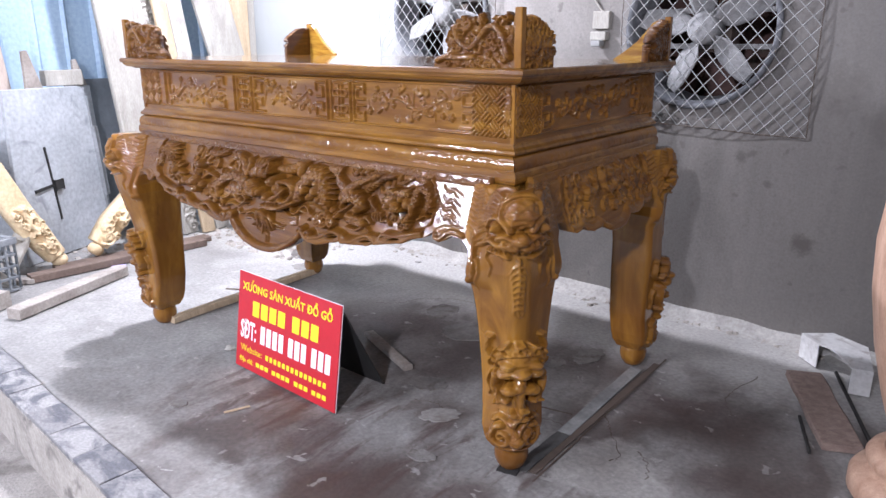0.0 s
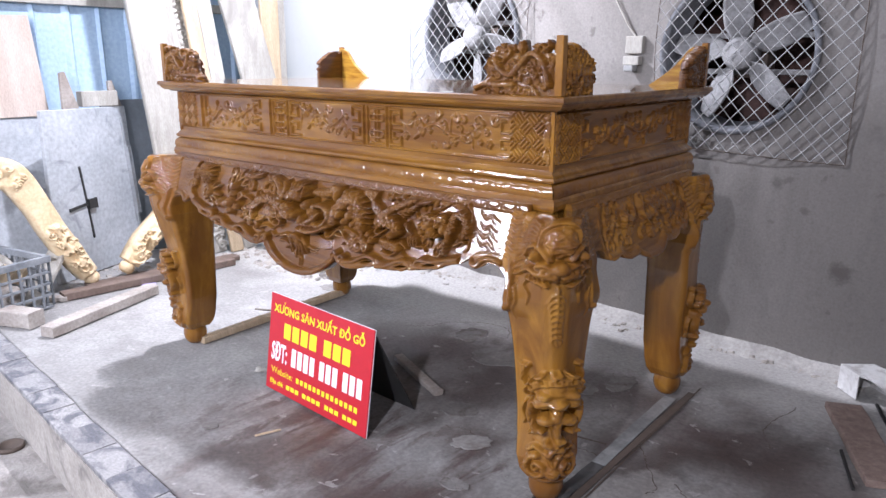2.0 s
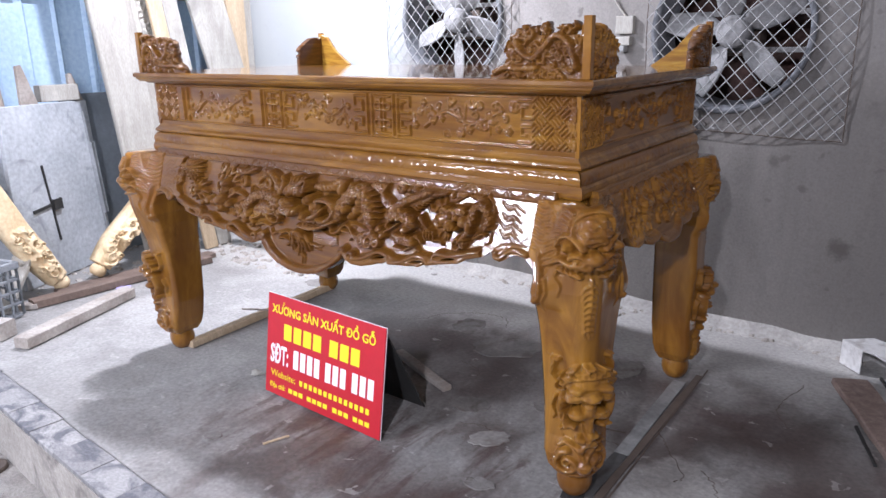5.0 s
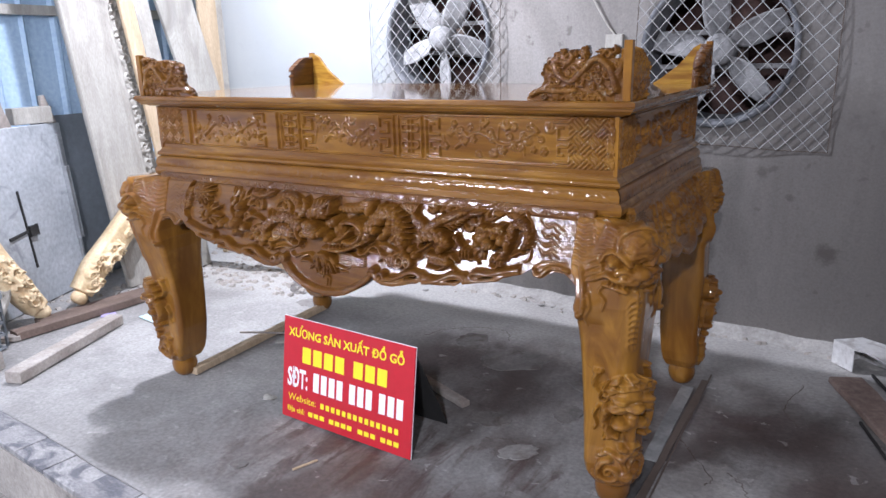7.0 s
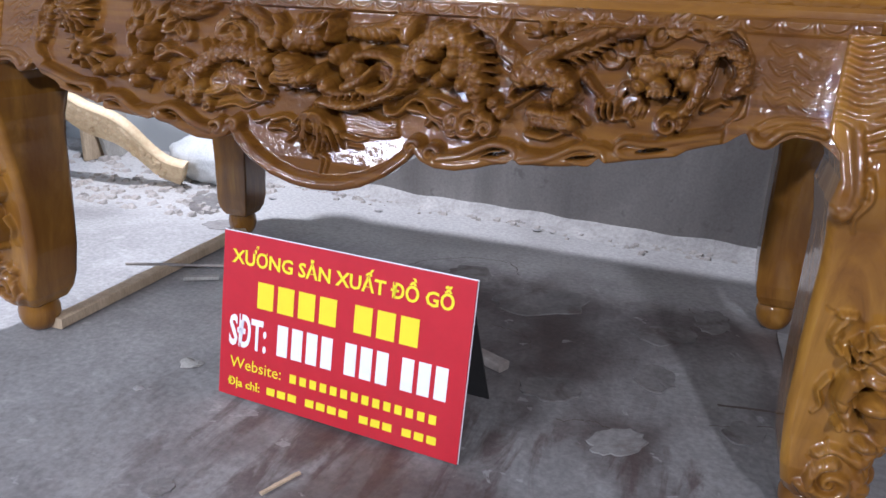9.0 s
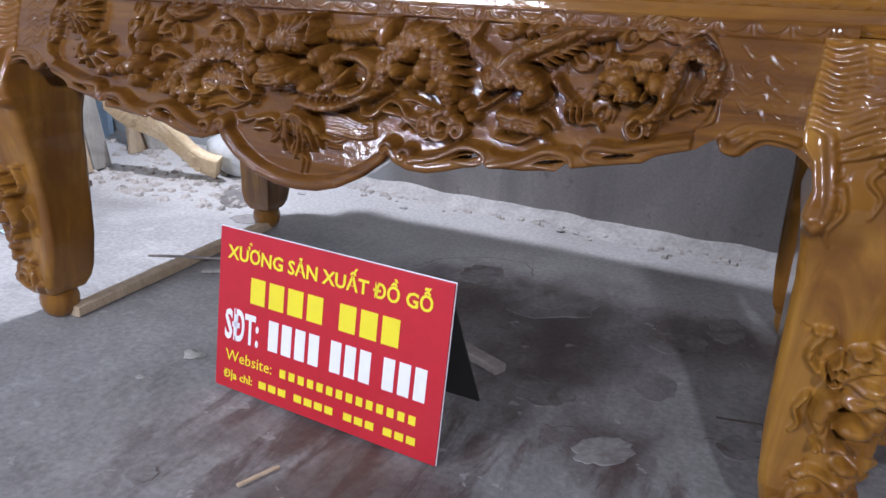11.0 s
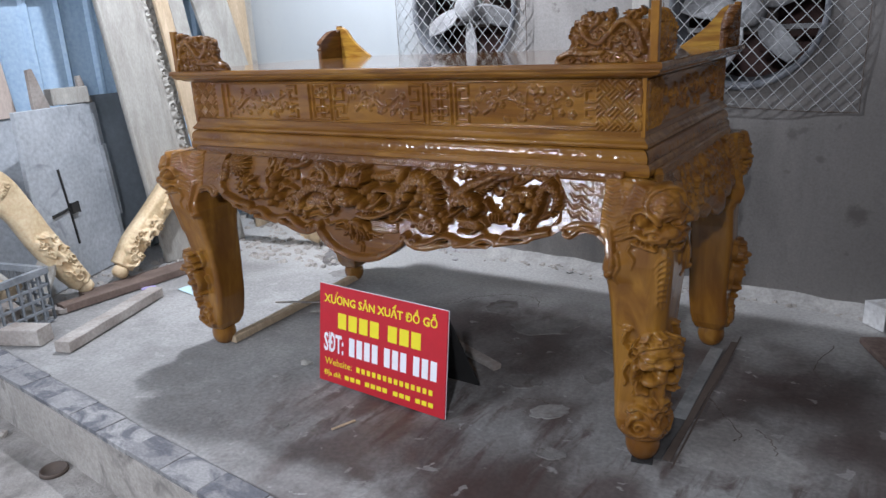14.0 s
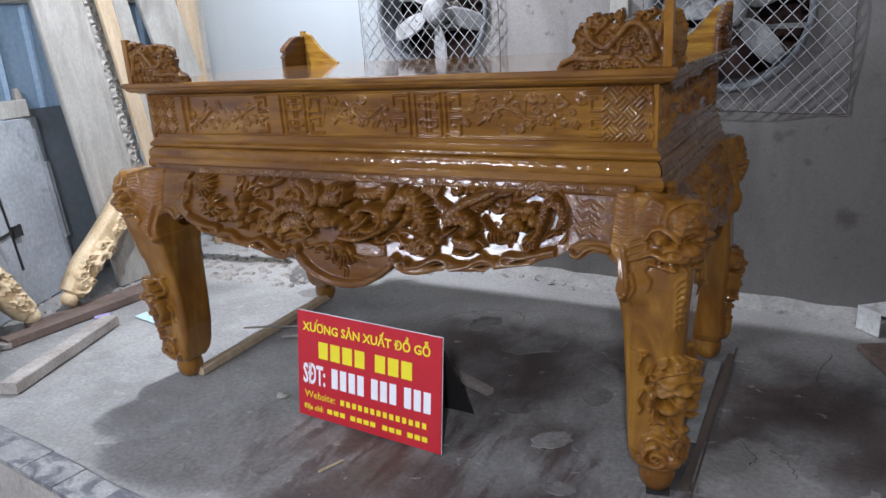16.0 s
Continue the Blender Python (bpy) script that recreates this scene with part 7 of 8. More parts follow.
leaf_bar("latch_rod", 0.40, 0.22, 0.33, 0.66, 0.010, 0.010, DARK, "thin black latch rod")
leaf_bar("latch_arm", 0.17, 0.415, 0.40, 0.435, 0.016, 0.012, DARK, "black latch arm")
leaf_bar("latch_box", 0.37, 0.43, 0.46, 0.43, 0.060, 0.022, DARK, "black latch box")
leaf_bar("hinge_strip", 0.955, 0.30, 0.935, 0.74, 0.030, 0.025, GREY_STEEL, "thin steel hinge strip")
leaf_bar("hinge_rod", 0.965, 0.05, 0.915, 0.93, 0.012, 0.012, GREY_STEEL)
# added sheet whose dark grey stands in for the gap's shade
upright("gap_shade_sheet", [(-2.97, 0.62, 0.003), (-2.98, 1.02, 0.003), (-3.03, 0.95, 1.09), (-3.03, 0.55, 1.09)], 0.02, plain("gap_shade_grey", (0.17, 0.19, 0.21), 0.7), "dark grey sheet standing in for the shaded gap before the blue wall", "sheet")
upright("grey_sheet", [(-2.93, -1.0, 0.003), (-2.90, 0.18, 0.003), (-3.0, 0.18, 1.005), (-3.0, -1.0, 1.005)], 0.02, GREY_STEEL, "plain grey board leaning on the blue wall", "sheet")
upright("plywood_board", [(-2.985, -0.80, 1.008), (-2.985, 0.205, 1.008), (-3.03, 0.17, 1.625), (-3.03, -0.80, 1.60)], 0.018, PLY, "pinkish beige plywood board standing on a lower board", "board")
box("wood_offcut", (-2.94, 0.36, 1.062), (-2.86, 0.60, 1.16), WHITE_WOOD, bevel=0.006)
tagged(bpy.data.objects["wood_offcut"], "whitish wood offcut resting on the door leaf", "offcut")


def wedge(name, x, y, z, w, h, mat, label):
    """A pointed offcut with a worn tip."""
    v = [(x, y, z), (x, y + w, z), (x, y + 0.35 * w, z + h), (x, y + 0.05 * w, z + h * 0.97)]
    v = v + [(a - 0.03, b, c) for a, b, c in v]
    ob = obj(name, v, [(0, 1, 2, 3), (7, 6, 5, 4), (0, 4, 5, 1), (1, 5, 6, 2), (2, 6, 7, 3), (3, 7, 4, 0)], mat)
    return tagged(ob, label, "offcut")


wedge("pointed_offcut", -2.84, 0.23, 1.055, 0.10, 0.23, OLD_PLANK, "grey pointed wood offcut standing on the door leaf")
wedge("pointed_offcut", -2.90, 0.56, 1.055, 0.08, 0.17, OLD_PLANK, "grey pointed wood offcut standing on the door leaf")


def build_carved_panel():
    """A tall bleached board with a band of scroll carving down one edge."""
    random.seed(31)
    W, Ht = 0.42, 2.3
    R = Relief(0, W, 0, Ht, 0.004)
    way = 1
    for k in range(42):
        z = 0.05 + k * 0.055
        cloud(R, W - 0.052 + 0.012 * way, z, 0.036, 0.022, 0, way, random.uniform(0, 6))
        tuft(R, W - 0.05 - 0.02 * way, z + 0.02, random.uniform(0, 6.28), 0.05, 4, 1.8, 0.018)
        way = -way
    R.bar(W - 0.115, 0, W - 0.095, Ht, 0.014)
    R.bar(0, 0, W - 0.14, Ht, 0.012)
    R.soften(1)
    us, vs = np.linspace(0, W, 105), np.linspace(0, Ht, 520)
    u, v = np.meshgrid(us, vs, indexing="ij")
    hgt = R.at(u, v)
    foot, top = Vector((-2.52, 0.72, 0.003)), Vector((-2.66, 0.56, 2.29))
    up = (top - foot) / (top - foot).length
    side = Vector((-0.05, 1, 0)).normalized()
    n = side.cross(up).normalized()
    grid = lambda d: np.stack([foot[i] + u * side[i] + v * up[i] + d * n[i] for i in range(3)], -1)
    ob = slab_surf("carved_board", grid(hgt), grid(np.full_like(u, -0.03)), WHITE_WOOD)
    tagged(ob, "tall bleached board with scroll carving along one edge, leaning", "board")


build_carved_panel()


def leaning(label, foot_y, top_y, x0, x1, w, mat, height=2.4, thick=0.03):
    upright("timber_board", [(x0, foot_y, 0.003), (x0, foot_y + w, 0.003), (x1, top_y + w, height), (x1, top_y, height)], thick, mat, label, "board", "leaning boards")


leaning("narrow pale raw timber board leaning on the wall", 1.13, 0.86, -2.46, -2.56, 0.10, RAW_WOOD)
leaning("pale whitish timber board leaning on the wall", 1.25, 0.97, -2.48, -2.58, 0.115, WHITE_WOOD)
leaning("wide pale timber board leaning steeply on the wall", 1.72, 1.13, -2.56, -2.66, 0.30, WHITE_WOOD)
leaning("pale timber board standing in the corner", 1.62, 1.68, -2.62, -2.70, 0.16, RAW_WOOD)
leaning("grey timber board standing in the corner", 1.77, 1.84, -2.66, -2.72, 0.085, WHITE_WOOD)


def build_raw_leg(name, path, widths, x, lean, label, mirror=1):
    """An unvarnished carved table leg blank: a curved slab with a beast carved near its foot."""
    random.seed(len(path) + int(100 * abs(x)))
    line = smooth_line(path, 14)
    step = np.r_[0, np.cumsum(np.hypot(*np.diff(line, axis=0).T))]
    L = step[-1]
    w = np.interp(step, np.linspace(0, L, len(widths)), widths)
    t = np.gradient(line, axis=0)
    t /= np.linalg.norm(t, axis=1, keepdims=True)
    nrm = np.stack([-t[:, 1], t[:, 0]], -1)
    R = Relief(0, L, -0.15, 0.15, 0.003)
    for k in range(20):
        s = L - 0.05 - random.uniform(0, 0.30)
        cloud(R, s, random.uniform(-0.045, 0.05), random.uniform(0.018, 0.028), 0.028, 0.004, random.choice((-1, 1)), random.uniform(0, 6))
    for k in range(7):
        cloud(R, 0.36 * L + random.uniform(-0.07, 0.07), random.uniform(-0.04, 0.04), random.uniform(0.016, 0.026), 0.016, 0.002, random.choice((-1, 1)), random.uniform(0, 6))
    beast(R, L - 0.22, 0.0, 0.045, 0.04, 0.006, 1)
    beast(R, L - 0.34, 0.01, 0.036, 0.036, 0.006, -1)
    R.stroke(curl(L - 0.06, 0.0, 0.045, 1.5, 0), 0.013, 0.008, 0.03)
    R.soften(1)
    s, v = np.meshgrid(np.linspace(0, L, 240), np.linspace(-1, 1, 46), indexing="ij")
    ww = np.interp(s, step, w)
    py, pz = np.interp(s, step, line[:, 0]), np.interp(s, step, line[:, 1])
    ny, nz = np.interp(s, step, nrm[:, 0]), np.interp(s, step, nrm[:, 1])
    y, z = py + ny * v * ww, pz + nz * v * ww
    hgt = 1.3 * R.at(s, v * ww) + 0.022 * (1 - v**8)
    z = np.maximum(z, 0.004)
    xx = x - lean * z
    P = np.stack([xx + hgt, y, z], -1)
    Q = np.stack([xx - 0.07, y, z], -1)
    top = thing(name, label, "wood carving", "raw carvings", (x, float(line[-1][0]), 0.0))
    slab_surf("blank", P, Q, CARVE_RAW, top)
    c = line[-1] + 0.035 * t[-1]
    ball = lathe_points([(0.004, -0.034), (0.03, -0.034), (0.045, -0.02), (0.048, 0.0), (0.045, 0.02), (0.03, 0.034), (0.004, 0.034)], 24)
    turn = Vector((0, t[-1][0], t[-1][1])).to_track_quat("Z", "X").to_matrix().to_4x4()
    B = np.array([[tuple(turn @ Vector(v) + Vector((x - lean * c[1] - 0.02, c[0], max(c[1], 0.046)))) for v in row] for row in ball])
    surf("ball_foot", B, CARVE_RAW, top, wrap=True)
    return top


build_raw_leg("carving_blank", [(-0.62, 0.60), (-0.50, 0.67), (-0.36, 0.735), (-0.24, 0.72), (-0.14, 0.55), (-0.07, 0.38), (0.02, 0.20), (0.085, 0.085)], [0.10, 0.095, 0.09, 0.085, 0.075, 0.075, 0.075, 0.06], -2.42, 0.12, "unvarnished pale carved wood blank leaning behind the crate")
build_raw_leg("carving_blank", [(0.93, 0.62), (0.84, 0.53), (0.74, 0.44), (0.60, 0.325), (0.46, 0.215), (0.345, 0.10)], [0.06, 0.07, 0.07, 0.07, 0.07, 0.055], -2.40, 0.10, "unvarnished pale carved wood blank leaning on timber boards")


def build_raw_rail():
    random.seed(77)
    a, b = Vector((-2.42, 1.30, 0.36)), Vector((-1.86, 1.47, 0.035))
    L, W = (b - a).length, 0.17
    e = (b - a) / L
    side = Vector((0.25, -0.35, 0.55)).normalized()
    side = (side - e * side.dot(e)).normalized()
    n = e.cross(side).normalized()
    if n.y > 0:
        n = -n
    R = Relief(0, L, 0, W, 0.003)
    for k in range(60):
        cloud(R, random.uniform(0.03, L - 0.1), random.uniform(0.03, W - 0.03), random.uniform(0.014, 0.024), 0.016, 0, random.choice((-1, 1)), random.uniform(0, 6))
    u, v = np.meshgrid(np.linspace(0, L, 160), np.linspace(0, W, 50), indexing="ij")
    vv = v * (1 + 0.18 * np.sin(u * 9)) - 0.03 * np.sin(u * 14)
    hgt = R.at(u, v)
    grid = lambda d: np.stack([a[i] + u * e[i] + vv * side[i] + d * n[i] for i in range(3)], -1)
    P, Q = grid(hgt), grid(np.full_like(u, -0.05))
    low = min(P[..., 2].min(), Q[..., 2].min())
    P[..., 2] -= low - 0.002
    Q[..., 2] -= low - 0.002
    tagged(slab_surf("raw_carved_rail", P, Q, CARVE_RAW), "unvarnished pale carved rail lying by the rear wall", "carved rail")


build_raw_rail()


def build_sack():
    bm = bmesh.new()
    bmesh.ops.create_icosphere(bm, subdivisions=4, radius=1)
    for v in bm.verts:
        k = 1 + 0.16 * noise.noise(v.co * 1.6 + Vector((4, 2, 1))) + 0.05 * noise.noise(v.co * 6)
        c = Vector((v.co.x * 0.30 * k, v.co.y * 0.15 * k, v.co.z * 0.13 * k))
        c = Matrix.Rotation(-0.25, 4, "Z") @ c
        v.co = Vector((-1.80 + c.x, 1.66 + c.y, max(0.002, 0.10 + c.z)))
    tagged(part("cement_sack", bm, mottled("grey_woven_sack", [(0.3, (0.42, 0.43, 0.42)), (0.7, (0.58, 0.59, 0.58))], 9, 0.8, 120, 0.4, 0.003), smooth=True), "grey white filled sack lying against the wall", "sack")


build_sack()


def build_crate():
    """Open plastic crate of slats with a rim, filled with scraps."""
    m = Matrix.Translation((-2.42, -0.44, 0.004)) @ Matrix.Rotation(math.radians(12), 4, "Z")
    crate = thing("plastic_crate", "grey blue plastic crate full of scraps on the floor", "crate", at=(-2.42, -0.44, 0.004))
    L, W, H = 0.50, 0.34, 0.30
    t = 0.012
    box("crate_floor", (-L / 2, -W / 2, 0), (L / 2, W / 2, 0.012), CRATE, crate, m=m, bevel=0.002)
    for s in (-1, 1):
        for axis in (0, 1):
            half, other = (L / 2, W / 2) if axis == 0 else (W / 2, L / 2)

            def bar(a0, a1, z0, z1, d=t, name="slat"):
                lo, hi = (a0, s * other - d / 2, z0), (a1, s * other + d / 2, z1)
                if axis:
                    lo, hi = (s * other - d / 2, a0, z0), (s * other + d / 2, a1, z1)
                box(name, lo, hi, CRATE, crate, "", m, 0.002)

            n = 9 if axis == 0 else 6
            for k in range(n + 1):
                x = -half + 2 * half * k / n
                bar(x - 0.006, x + 0.006, 0.012, H - 0.03)
            for z in (0.07, 0.135, 0.20):
                bar(-half, half, z, z + 0.014)
            bar(-half - 0.008, half + 0.008, H - 0.035, H, 0.028, "rim")
    rng = random.Random(5)
    for k in range(16):
        c = m @ Vector((rng.uniform(-0.19, 0.19), rng.uniform(-0.12, 0.12), 0.16 + 0.10 * rng.random()))
        e = Matrix.Translation(c) @ Euler((rng.uniform(-1, 1), rng.uniform(-1, 1), rng.uniform(0, 3))).to_matrix().to_4x4()
        bm = bmesh.new()
        a, b, d = rng.uniform(0.04, 0.10), rng.uniform(0.025, 0.05), rng.uniform(0.01, 0.03)
        add_box(bm, (-a, -b, -d), (a, b, d), e, 0.004, 0.006)
        part("scrap", bm, rng.choice((WHITE_WOOD, OLD_PLANK, CURB_SIDE, RAW_WOOD)), crate)
    for k in range(3):
        add = m @ Vector((-0.1 + 0.1 * k, 0, 0.09))
        bm = chunk(0.26, 40 + k, 1.0)
        bmesh.ops.translate(bm, vec=add - Vector((0, 0, 0.07)), verts=bm.verts)
        part("scrap", bm, OLD_PLANK, crate)


build_crate()
plank("pale_offcut", (-2.30, -0.30, 0.0), (-2.52, -0.02, 0.26), 0.11, 0.03, WHITE_WOOD, "whitish offcut leaning on the raw carved leg", "offcut", 0.002)

# ---- right-hand side ----


def build_bracket():
    """A bent, chevron-shaped pale sheet on two folded legs."""
    mat = mottled("dusty_white_metal", [(0.3, (0.50, 0.49, 0.48)), (0.7, (0.70, 0.69, 0.67))], 6, 0.6, 50, 0.2, 0.003, (0.34, 0.31, 0.29), 7, stain_at=(0.58, 0.7))
    ring = [(1.435, 1.515), (1.545, 1.60), (1.69, 1.52), (1.745, 1.27), (1.672, 1.255), (1.610, 1.36), (1.565, 1.415), (1.520, 1.43)]
    n = len(ring)
    bm = bmesh.new()
    top = [bm.verts.new((x, y, 0.112)) for x, y in ring]
    low = [bm.verts.new((x, y, 0.106)) for x, y in ring]
    bm.faces.new(top)
    bm.faces.new(low[::-1])
    for i in range(n):
        bm.faces.new([top[i], low[i], low[(i + 1) % n], top[(i + 1) % n]])
    bmesh.ops.recalc_face_normals(bm, faces=bm.faces)
    stand = part("bent_sheet", bm, mat)
    tagged(stand, "dusty white bent sheet metal channel standing on the floor", "metal channel")
    for i, j, name in ((0, 7, "folded_leg"), (3, 4, "folded_leg"), (0, 1, "folded_leg"), (2, 3, "folded_leg"), (1, 2, "folded_leg")):
        (xa, ya), (xb, yb) = ring[i], ring[j]
        d = Vector((yb - ya, xa - xb, 0)).normalized() * 0.005
        mid = Vector((1.6, 1.45, 0)) - Vector((xa, ya, 0))
        if d.dot(mid) < 0:
            d = -d
        v = [(xa, ya, 0.003), (xb, yb, 0.003), (xb, yb, 0.106), (xa, ya, 0.106)]
        v += [(a + d.x, b + d.y, c) for a, b, c in v]
        obj(name, v, [(0, 1, 2, 3), (7, 6, 5, 4), (0, 4, 5, 1), (1, 5, 6, 2), (2, 6, 7, 3), (3, 7, 4, 0)], mat, stand)


build_bracket()


def build_vase():
    at = Vector((1.985, 0.62, 0.002))
    vase = thing("turned_vase", "tall turned pinkish wood vase on a round base", "vase", at=at)
    mat = mottled("turned_pink_wood", [(0.3, (0.42, 0.25, 0.17)), (0.7, (0.60, 0.40, 0.29))], 4, 0.45, 50, 0.15, 0.002, stretch=(8, 8, 1))
    base = [(0.002, 0.0), (0.205, 0.0), (0.213, 0.012), (0.213, 0.055), (0.200, 0.075), (0.165, 0.085), (0.160, 0.095), (0.172, 0.110), (0.176, 0.130), (0.165, 0.150), (0.14, 0.160), (0.002, 0.16)]
    body = [(0.002, 0.16), (0.13, 0.161), (0.125, 0.19), (0.135, 0.24), (0.165, 0.33), (0.205, 0.48), (0.235, 0.65), (0.245, 0.80), (0.235, 0.95), (0.20, 1.08), (0.14, 1.18), (0.11, 1.25), (0.12, 1.32), (0.16, 1.38), (0.155, 1.385), (0.10, 1.32), (0.002, 1.30)]
    for name, prof in (("base", base), ("belly", body)):
        P = lathe_points(prof, 48) + np.array(at)
        surf(name, P, mat, vase, wrap=True)


build_vase()


def build_lid(x, y, z, r, label):
    prof = [(0.002, 0.004), (r * 0.8, 0.004), (r * 0.84, 0.016), (r * 0.95, 0.018), (r, 0.010), (r, 0.0), (0.002, 0.0)]
    P = lathe_points(prof, 30) + np.array([x, y, z])
    tagged(surf("tin_lid", P, RUST, wrap=True), label, "lid")


build_lid(-1.245, -0.835, LOW, 0.055, "rusty round tin lid on the lower floor")
for k, (x, y, s) in enumerate(((-1.74, -0.80, 0.09), (-1.70, -0.88, 0.06), (-1.42, -1.02, 0.05), (-1.95, -0.86, 0.07), (-1.1, -1.1, 0.04))):
    bm = chunk(s, 60 + k, 0.8)
    bmesh.ops.translate(bm, vec=(x, y, LOW), verts=bm.verts)
    tagged(part("stone", bm, OLD_PLANK), "dusty brown lump on the lower floor", "stone")

# ---- pieces of the platform: curb bricks, flakes, cracks ----
platform = bpy.data.objects["platform_floor"]


def build_curb():
    wall = obj("curb", *[[(x, y, z) for x, y, z in
        [(LEFT, curb_y(LEFT), LOW - 0.02), (RIGHT, curb_y(RIGHT), LOW - 0.02), (RIGHT, curb_y(RIGHT) + 0.126, LOW - 0.02), (LEFT, curb_y(LEFT) + 0.126, LOW - 0.02),
         (LEFT, curb_y(LEFT), -0.018), (RIGHT, curb_y(RIGHT), -0.018), (RIGHT, curb_y(RIGHT) + 0.126, -0.018), (LEFT, curb_y(LEFT) + 0.126, -0.018)]],
        [(0, 1, 5, 4), (1, 2, 6, 5), (2, 3, 7, 6), (3, 0, 4, 7), (4, 5, 6, 7), (3, 2, 1, 0)]], CURB_SIDE)
    structure(wall, "plastered pale curb along the platform edge", "curb")
    rng = random.Random(2)
    shapes = []
    for k in range(6):
        bm = bmesh.new()
        add_box(bm, (0, 0, -0.018), (0.2145, 0.124, 0.004), Matrix(), 0.004, 0.002)
        me = bpy.data.meshes.new("brick")
        bm.to_mesh(me)
        bm.free()
        me.materials.append(BRICK)
        shapes.append(me)
    x = LEFT
    while x < RIGHT - 0.2:
        ob = new("brick", rng.choice(shapes))
        ob.matrix_world = Matrix.Translation((x, curb_y(x) + 0.001, rng.uniform(-0.002, 0.003))) @ Matrix.Rotation(math.atan(-0.093) + rng.uniform(-0.008, 0.008), 4, "Z")
        ob.parent = wall
        x += 0.2165


def brick_paint():
    m, nt, p = tree_of("sooty_curb_brick")
    info = nt.nodes.new("ShaderNodeObjectInfo")
    base = ramp(nt, info.outputs["Random"], [(0.0, (0.23, 0.223, 0.222)), (0.5, (0.28, 0.272, 0.268)), (1.0, (0.34, 0.33, 0.32))])
    shift = nt.nodes.new("ShaderNodeVectorMath")
    shift.operation = "ADD"
    nt.links.new(coords(nt, (1.0, 1.6, 1)), shift.inputs[0])
    nt.links.new(scaled(nt, info.outputs["Random"], 23.0), shift.inputs[1])
    big = noise_tex(nt, shift.outputs[0], 5.5, 6, 0.6, 0.8)
    c = mix(nt, ramp(nt, big, [(0.45, (0, 0, 0)), (0.58, (0.9, 0.9, 0.9))]), base, (0.105, 0.106, 0.120))
    fine = noise_tex(nt, shift.outputs[0], 70, 4, 0.6)
    c = mix(nt, 0.4, c, ramp(nt, fine, [(0.3, (0.25, 0.25, 0.25)), (0.7, (0.75, 0.75, 0.75))]), "OVERLAY")
    nt.links.new(c, p.inputs["Base Color"])
    p.inputs["Roughness"].default_value = 0.85
    bump(nt, p, big, 0.4, 0.004)
    return m


BRICK = brick_paint()
build_curb()


def flake(x, y, r, seed, lift, mat):
    """A jagged scab of concrete skin, a few millimetres proud."""
    rng = random.Random(seed)
    n = 30
    ring, turn, long = [], rng.uniform(0, 3), rng.uniform(1.1, 1.9)
    for k in range(n):
        a = 2 * math.pi * k / n
        q = r * (0.9 + 0.28 * noise.noise((2.2 * math.cos(a), 2.2 * math.sin(a), seed * 1.7)) + rng.uniform(-0.03, 0.03))
        u, w = q * long * math.cos(a), q * math.sin(a)
        ring.append((x + u * math.cos(turn) - w * math.sin(turn), y + u * math.sin(turn) + w * math.cos(turn)))
    top = [(a, b, floor_z(a, b) + lift * rng.uniform(0.7, 1.1)) for a, b in ring]
    low = [(x + (a - x) * 1.03, y + (b - y) * 1.03, floor_z(a, b) - 0.004) for a, b in ring]
    mid = [(x, y, floor_z(x, y) + lift * 0.8)]
    faces = [[2 * n, i, (i + 1) % n] for i in range(n)] + [[i, i + n, (i + 1) % n + n, (i + 1) % n] for i in range(n)]
    obj("flake", top + low + mid, faces, mat, platform)


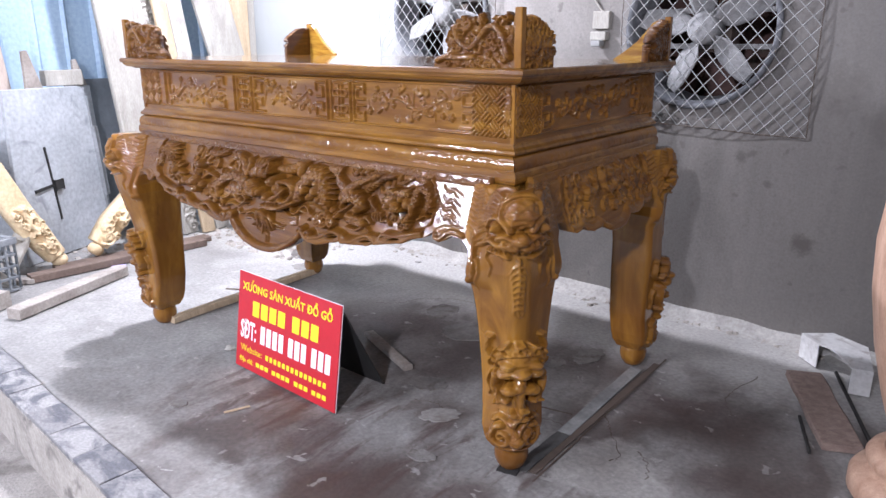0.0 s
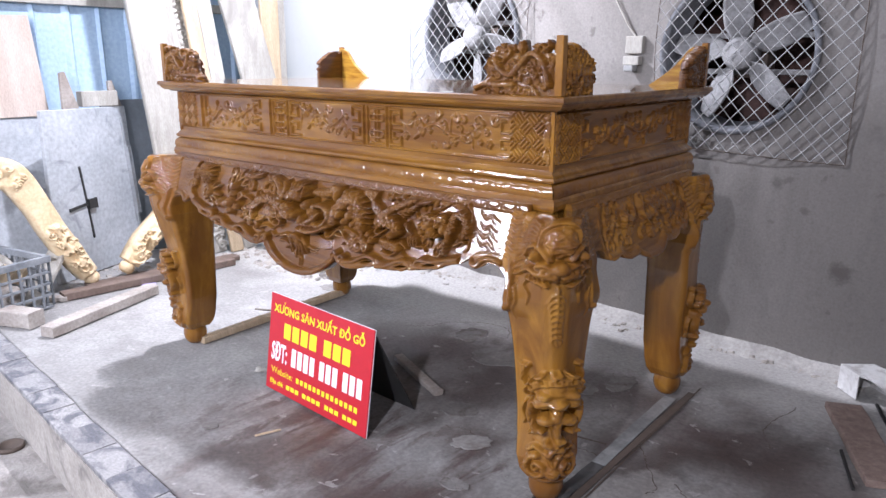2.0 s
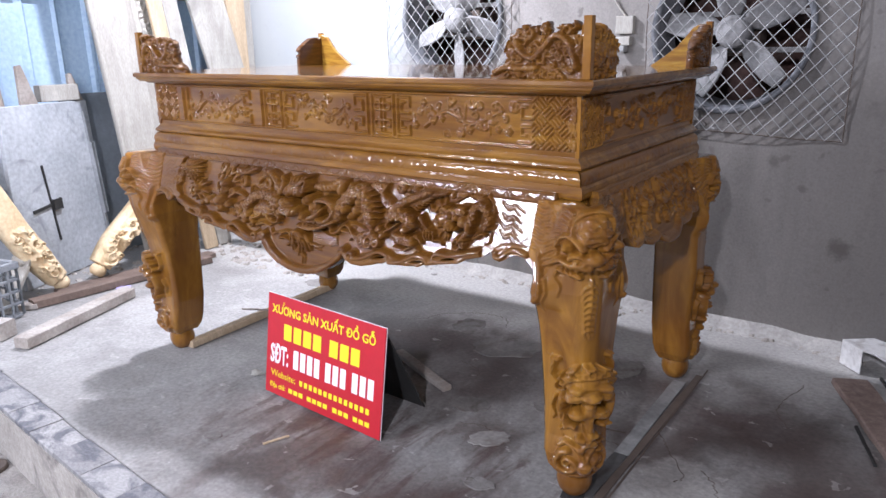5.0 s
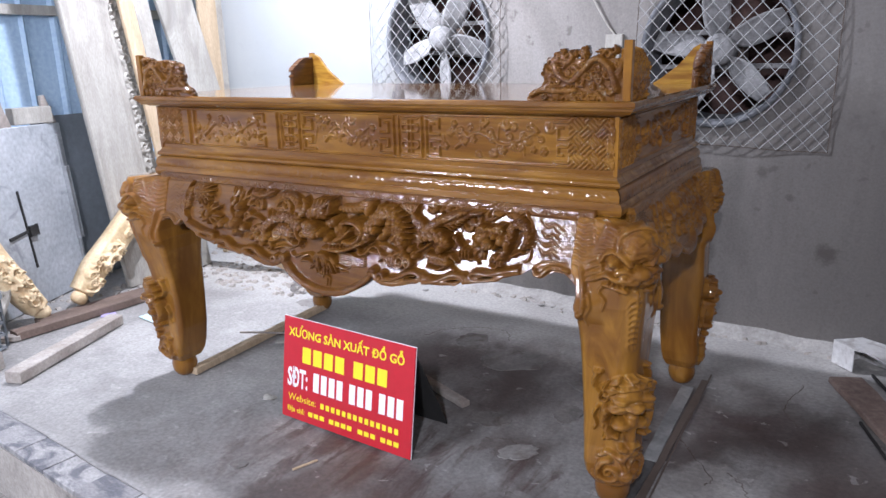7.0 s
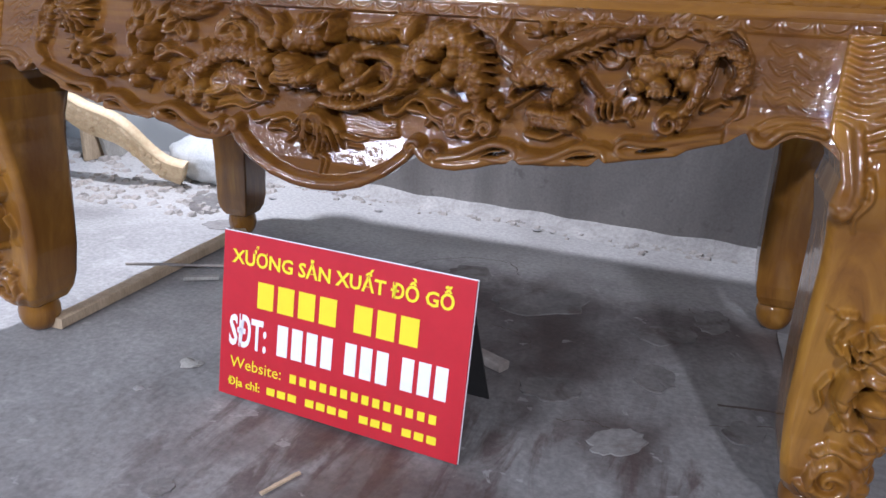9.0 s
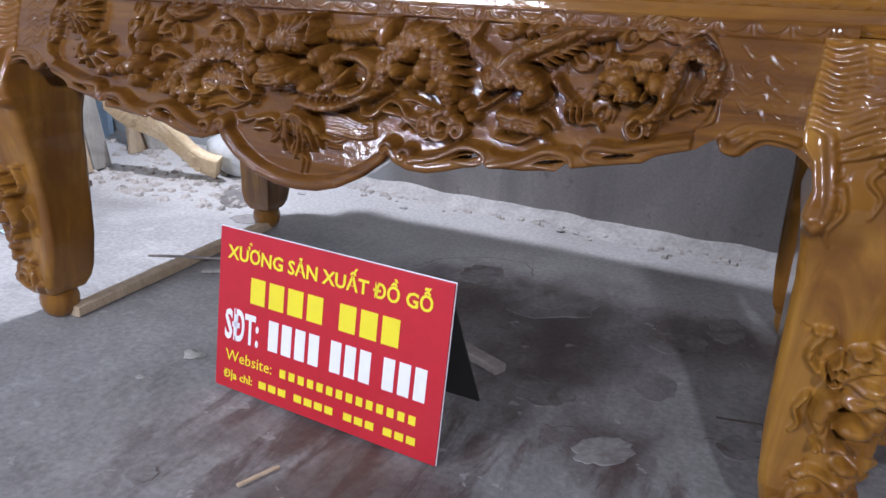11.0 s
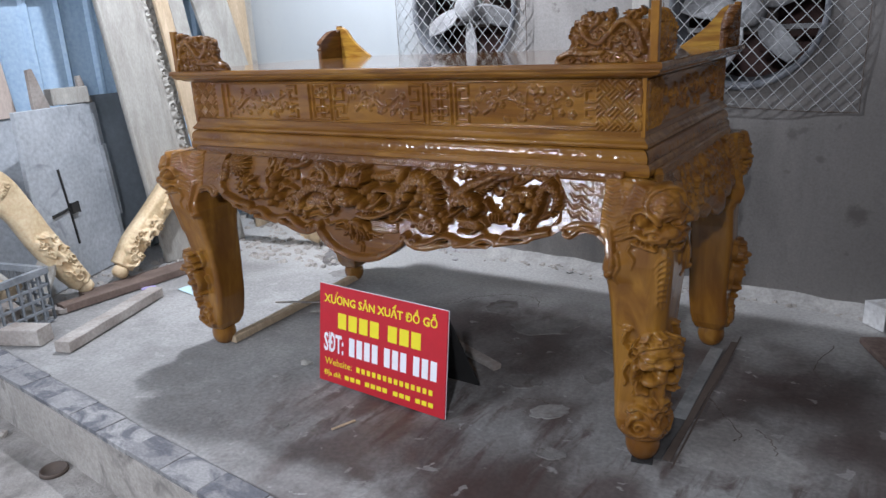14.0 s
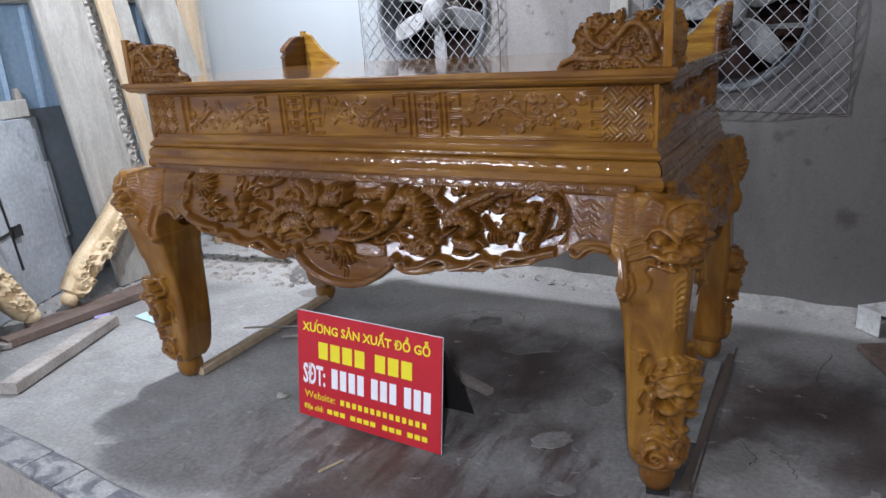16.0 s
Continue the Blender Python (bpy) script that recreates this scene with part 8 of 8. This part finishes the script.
PALE_SKIN = mottled("pale_concrete_skin", [(0.3, (0.18, 0.168, 0.156)), (0.7, (0.28, 0.265, 0.248))], 7, 0.85, 60, 0.35, 0.003, (0.15, 0.12, 0.105), 6, stain_at=(0.52, 0.66))
GREY_SKIN = mottled("grey_concrete_skin", [(0.3, (0.13, 0.12, 0.112)), (0.7, (0.23, 0.215, 0.20))], 7, 0.85, 60, 0.35, 0.003, (0.10, 0.08, 0.07), 6, stain_at=(0.52, 0.66))
FLAKES = ((0.50, 0.13, 0.055, 1), (0.56, 0.48, 0.06, 0), (0.56, 0.77, 0.07, 0), (0.70, 0.95, 0.06, 0), (-1.55, 1.28, 0.10, 0),
          (0.15, 0.85, 0.12, 0), (-0.15, 0.98, 0.09, 0), (0.30, 0.30, 0.07, 0), (0.78, 0.30, 0.05, 0), (0.62, -0.12, 0.035, 0), (-0.35, -0.42, 0.03, 0), (-1.28, 1.05, 0.07, 1))
for k, (x, y, r, pale) in enumerate(FLAKES):
    flake(x, y, r, 80 + k, 0.0035 if pale else 0.0045, PALE_SKIN if pale else GREY_SKIN)


def crack(points, w, seed):
    rng = random.Random(seed)
    p = smooth_line(points, 10)
    rows = []
    for k in range(len(p)):
        t = p[min(k + 1, len(p) - 1)] - p[max(k - 1, 0)]
        t = t / (np.hypot(*t) + 1e-9)
        c = p[k] + np.array([rng.uniform(-1, 1), rng.uniform(-1, 1)]) * 0.006
        ww = w * rng.uniform(0.4, 1.2)
        rows.append([(c[0] - t[1] * s * ww, c[1] + t[0] * s * ww, floor_z(c[0], c[1]) + 0.0018) for s in (-1, 1)])
    surf("crack", np.array(rows), RUST, platform, smooth=False)


for k, pts in enumerate(([(-0.50, 0.86), (-0.40, 0.93), (-0.36, 1.03), (-0.20, 1.15), (-0.05, 1.16), (0.02, 1.06)], [(0.90, 0.62), (1.02, 0.47), (1.05, 0.42), (1.14, 0.30), (1.13, 0.24)], [(1.18, 0.36), (1.24, 0.30), (1.27, 0.22)], [(0.62, 1.03), (0.68, 0.93), (0.64, 0.86), (0.72, 0.82)], [(0.05, 0.62), (0.16, 0.58), (0.2, 0.5)], [(0.70, 0.30), (0.86, 0.36), (0.99, 0.33)], [(0.35, 0.16), (0.43, 0.19), (0.50, 0.17)], [(1.35, 1.2), (1.3, 0.95), (1.36, 0.8)])):
    crack(pts, 0.0022, 90 + k)
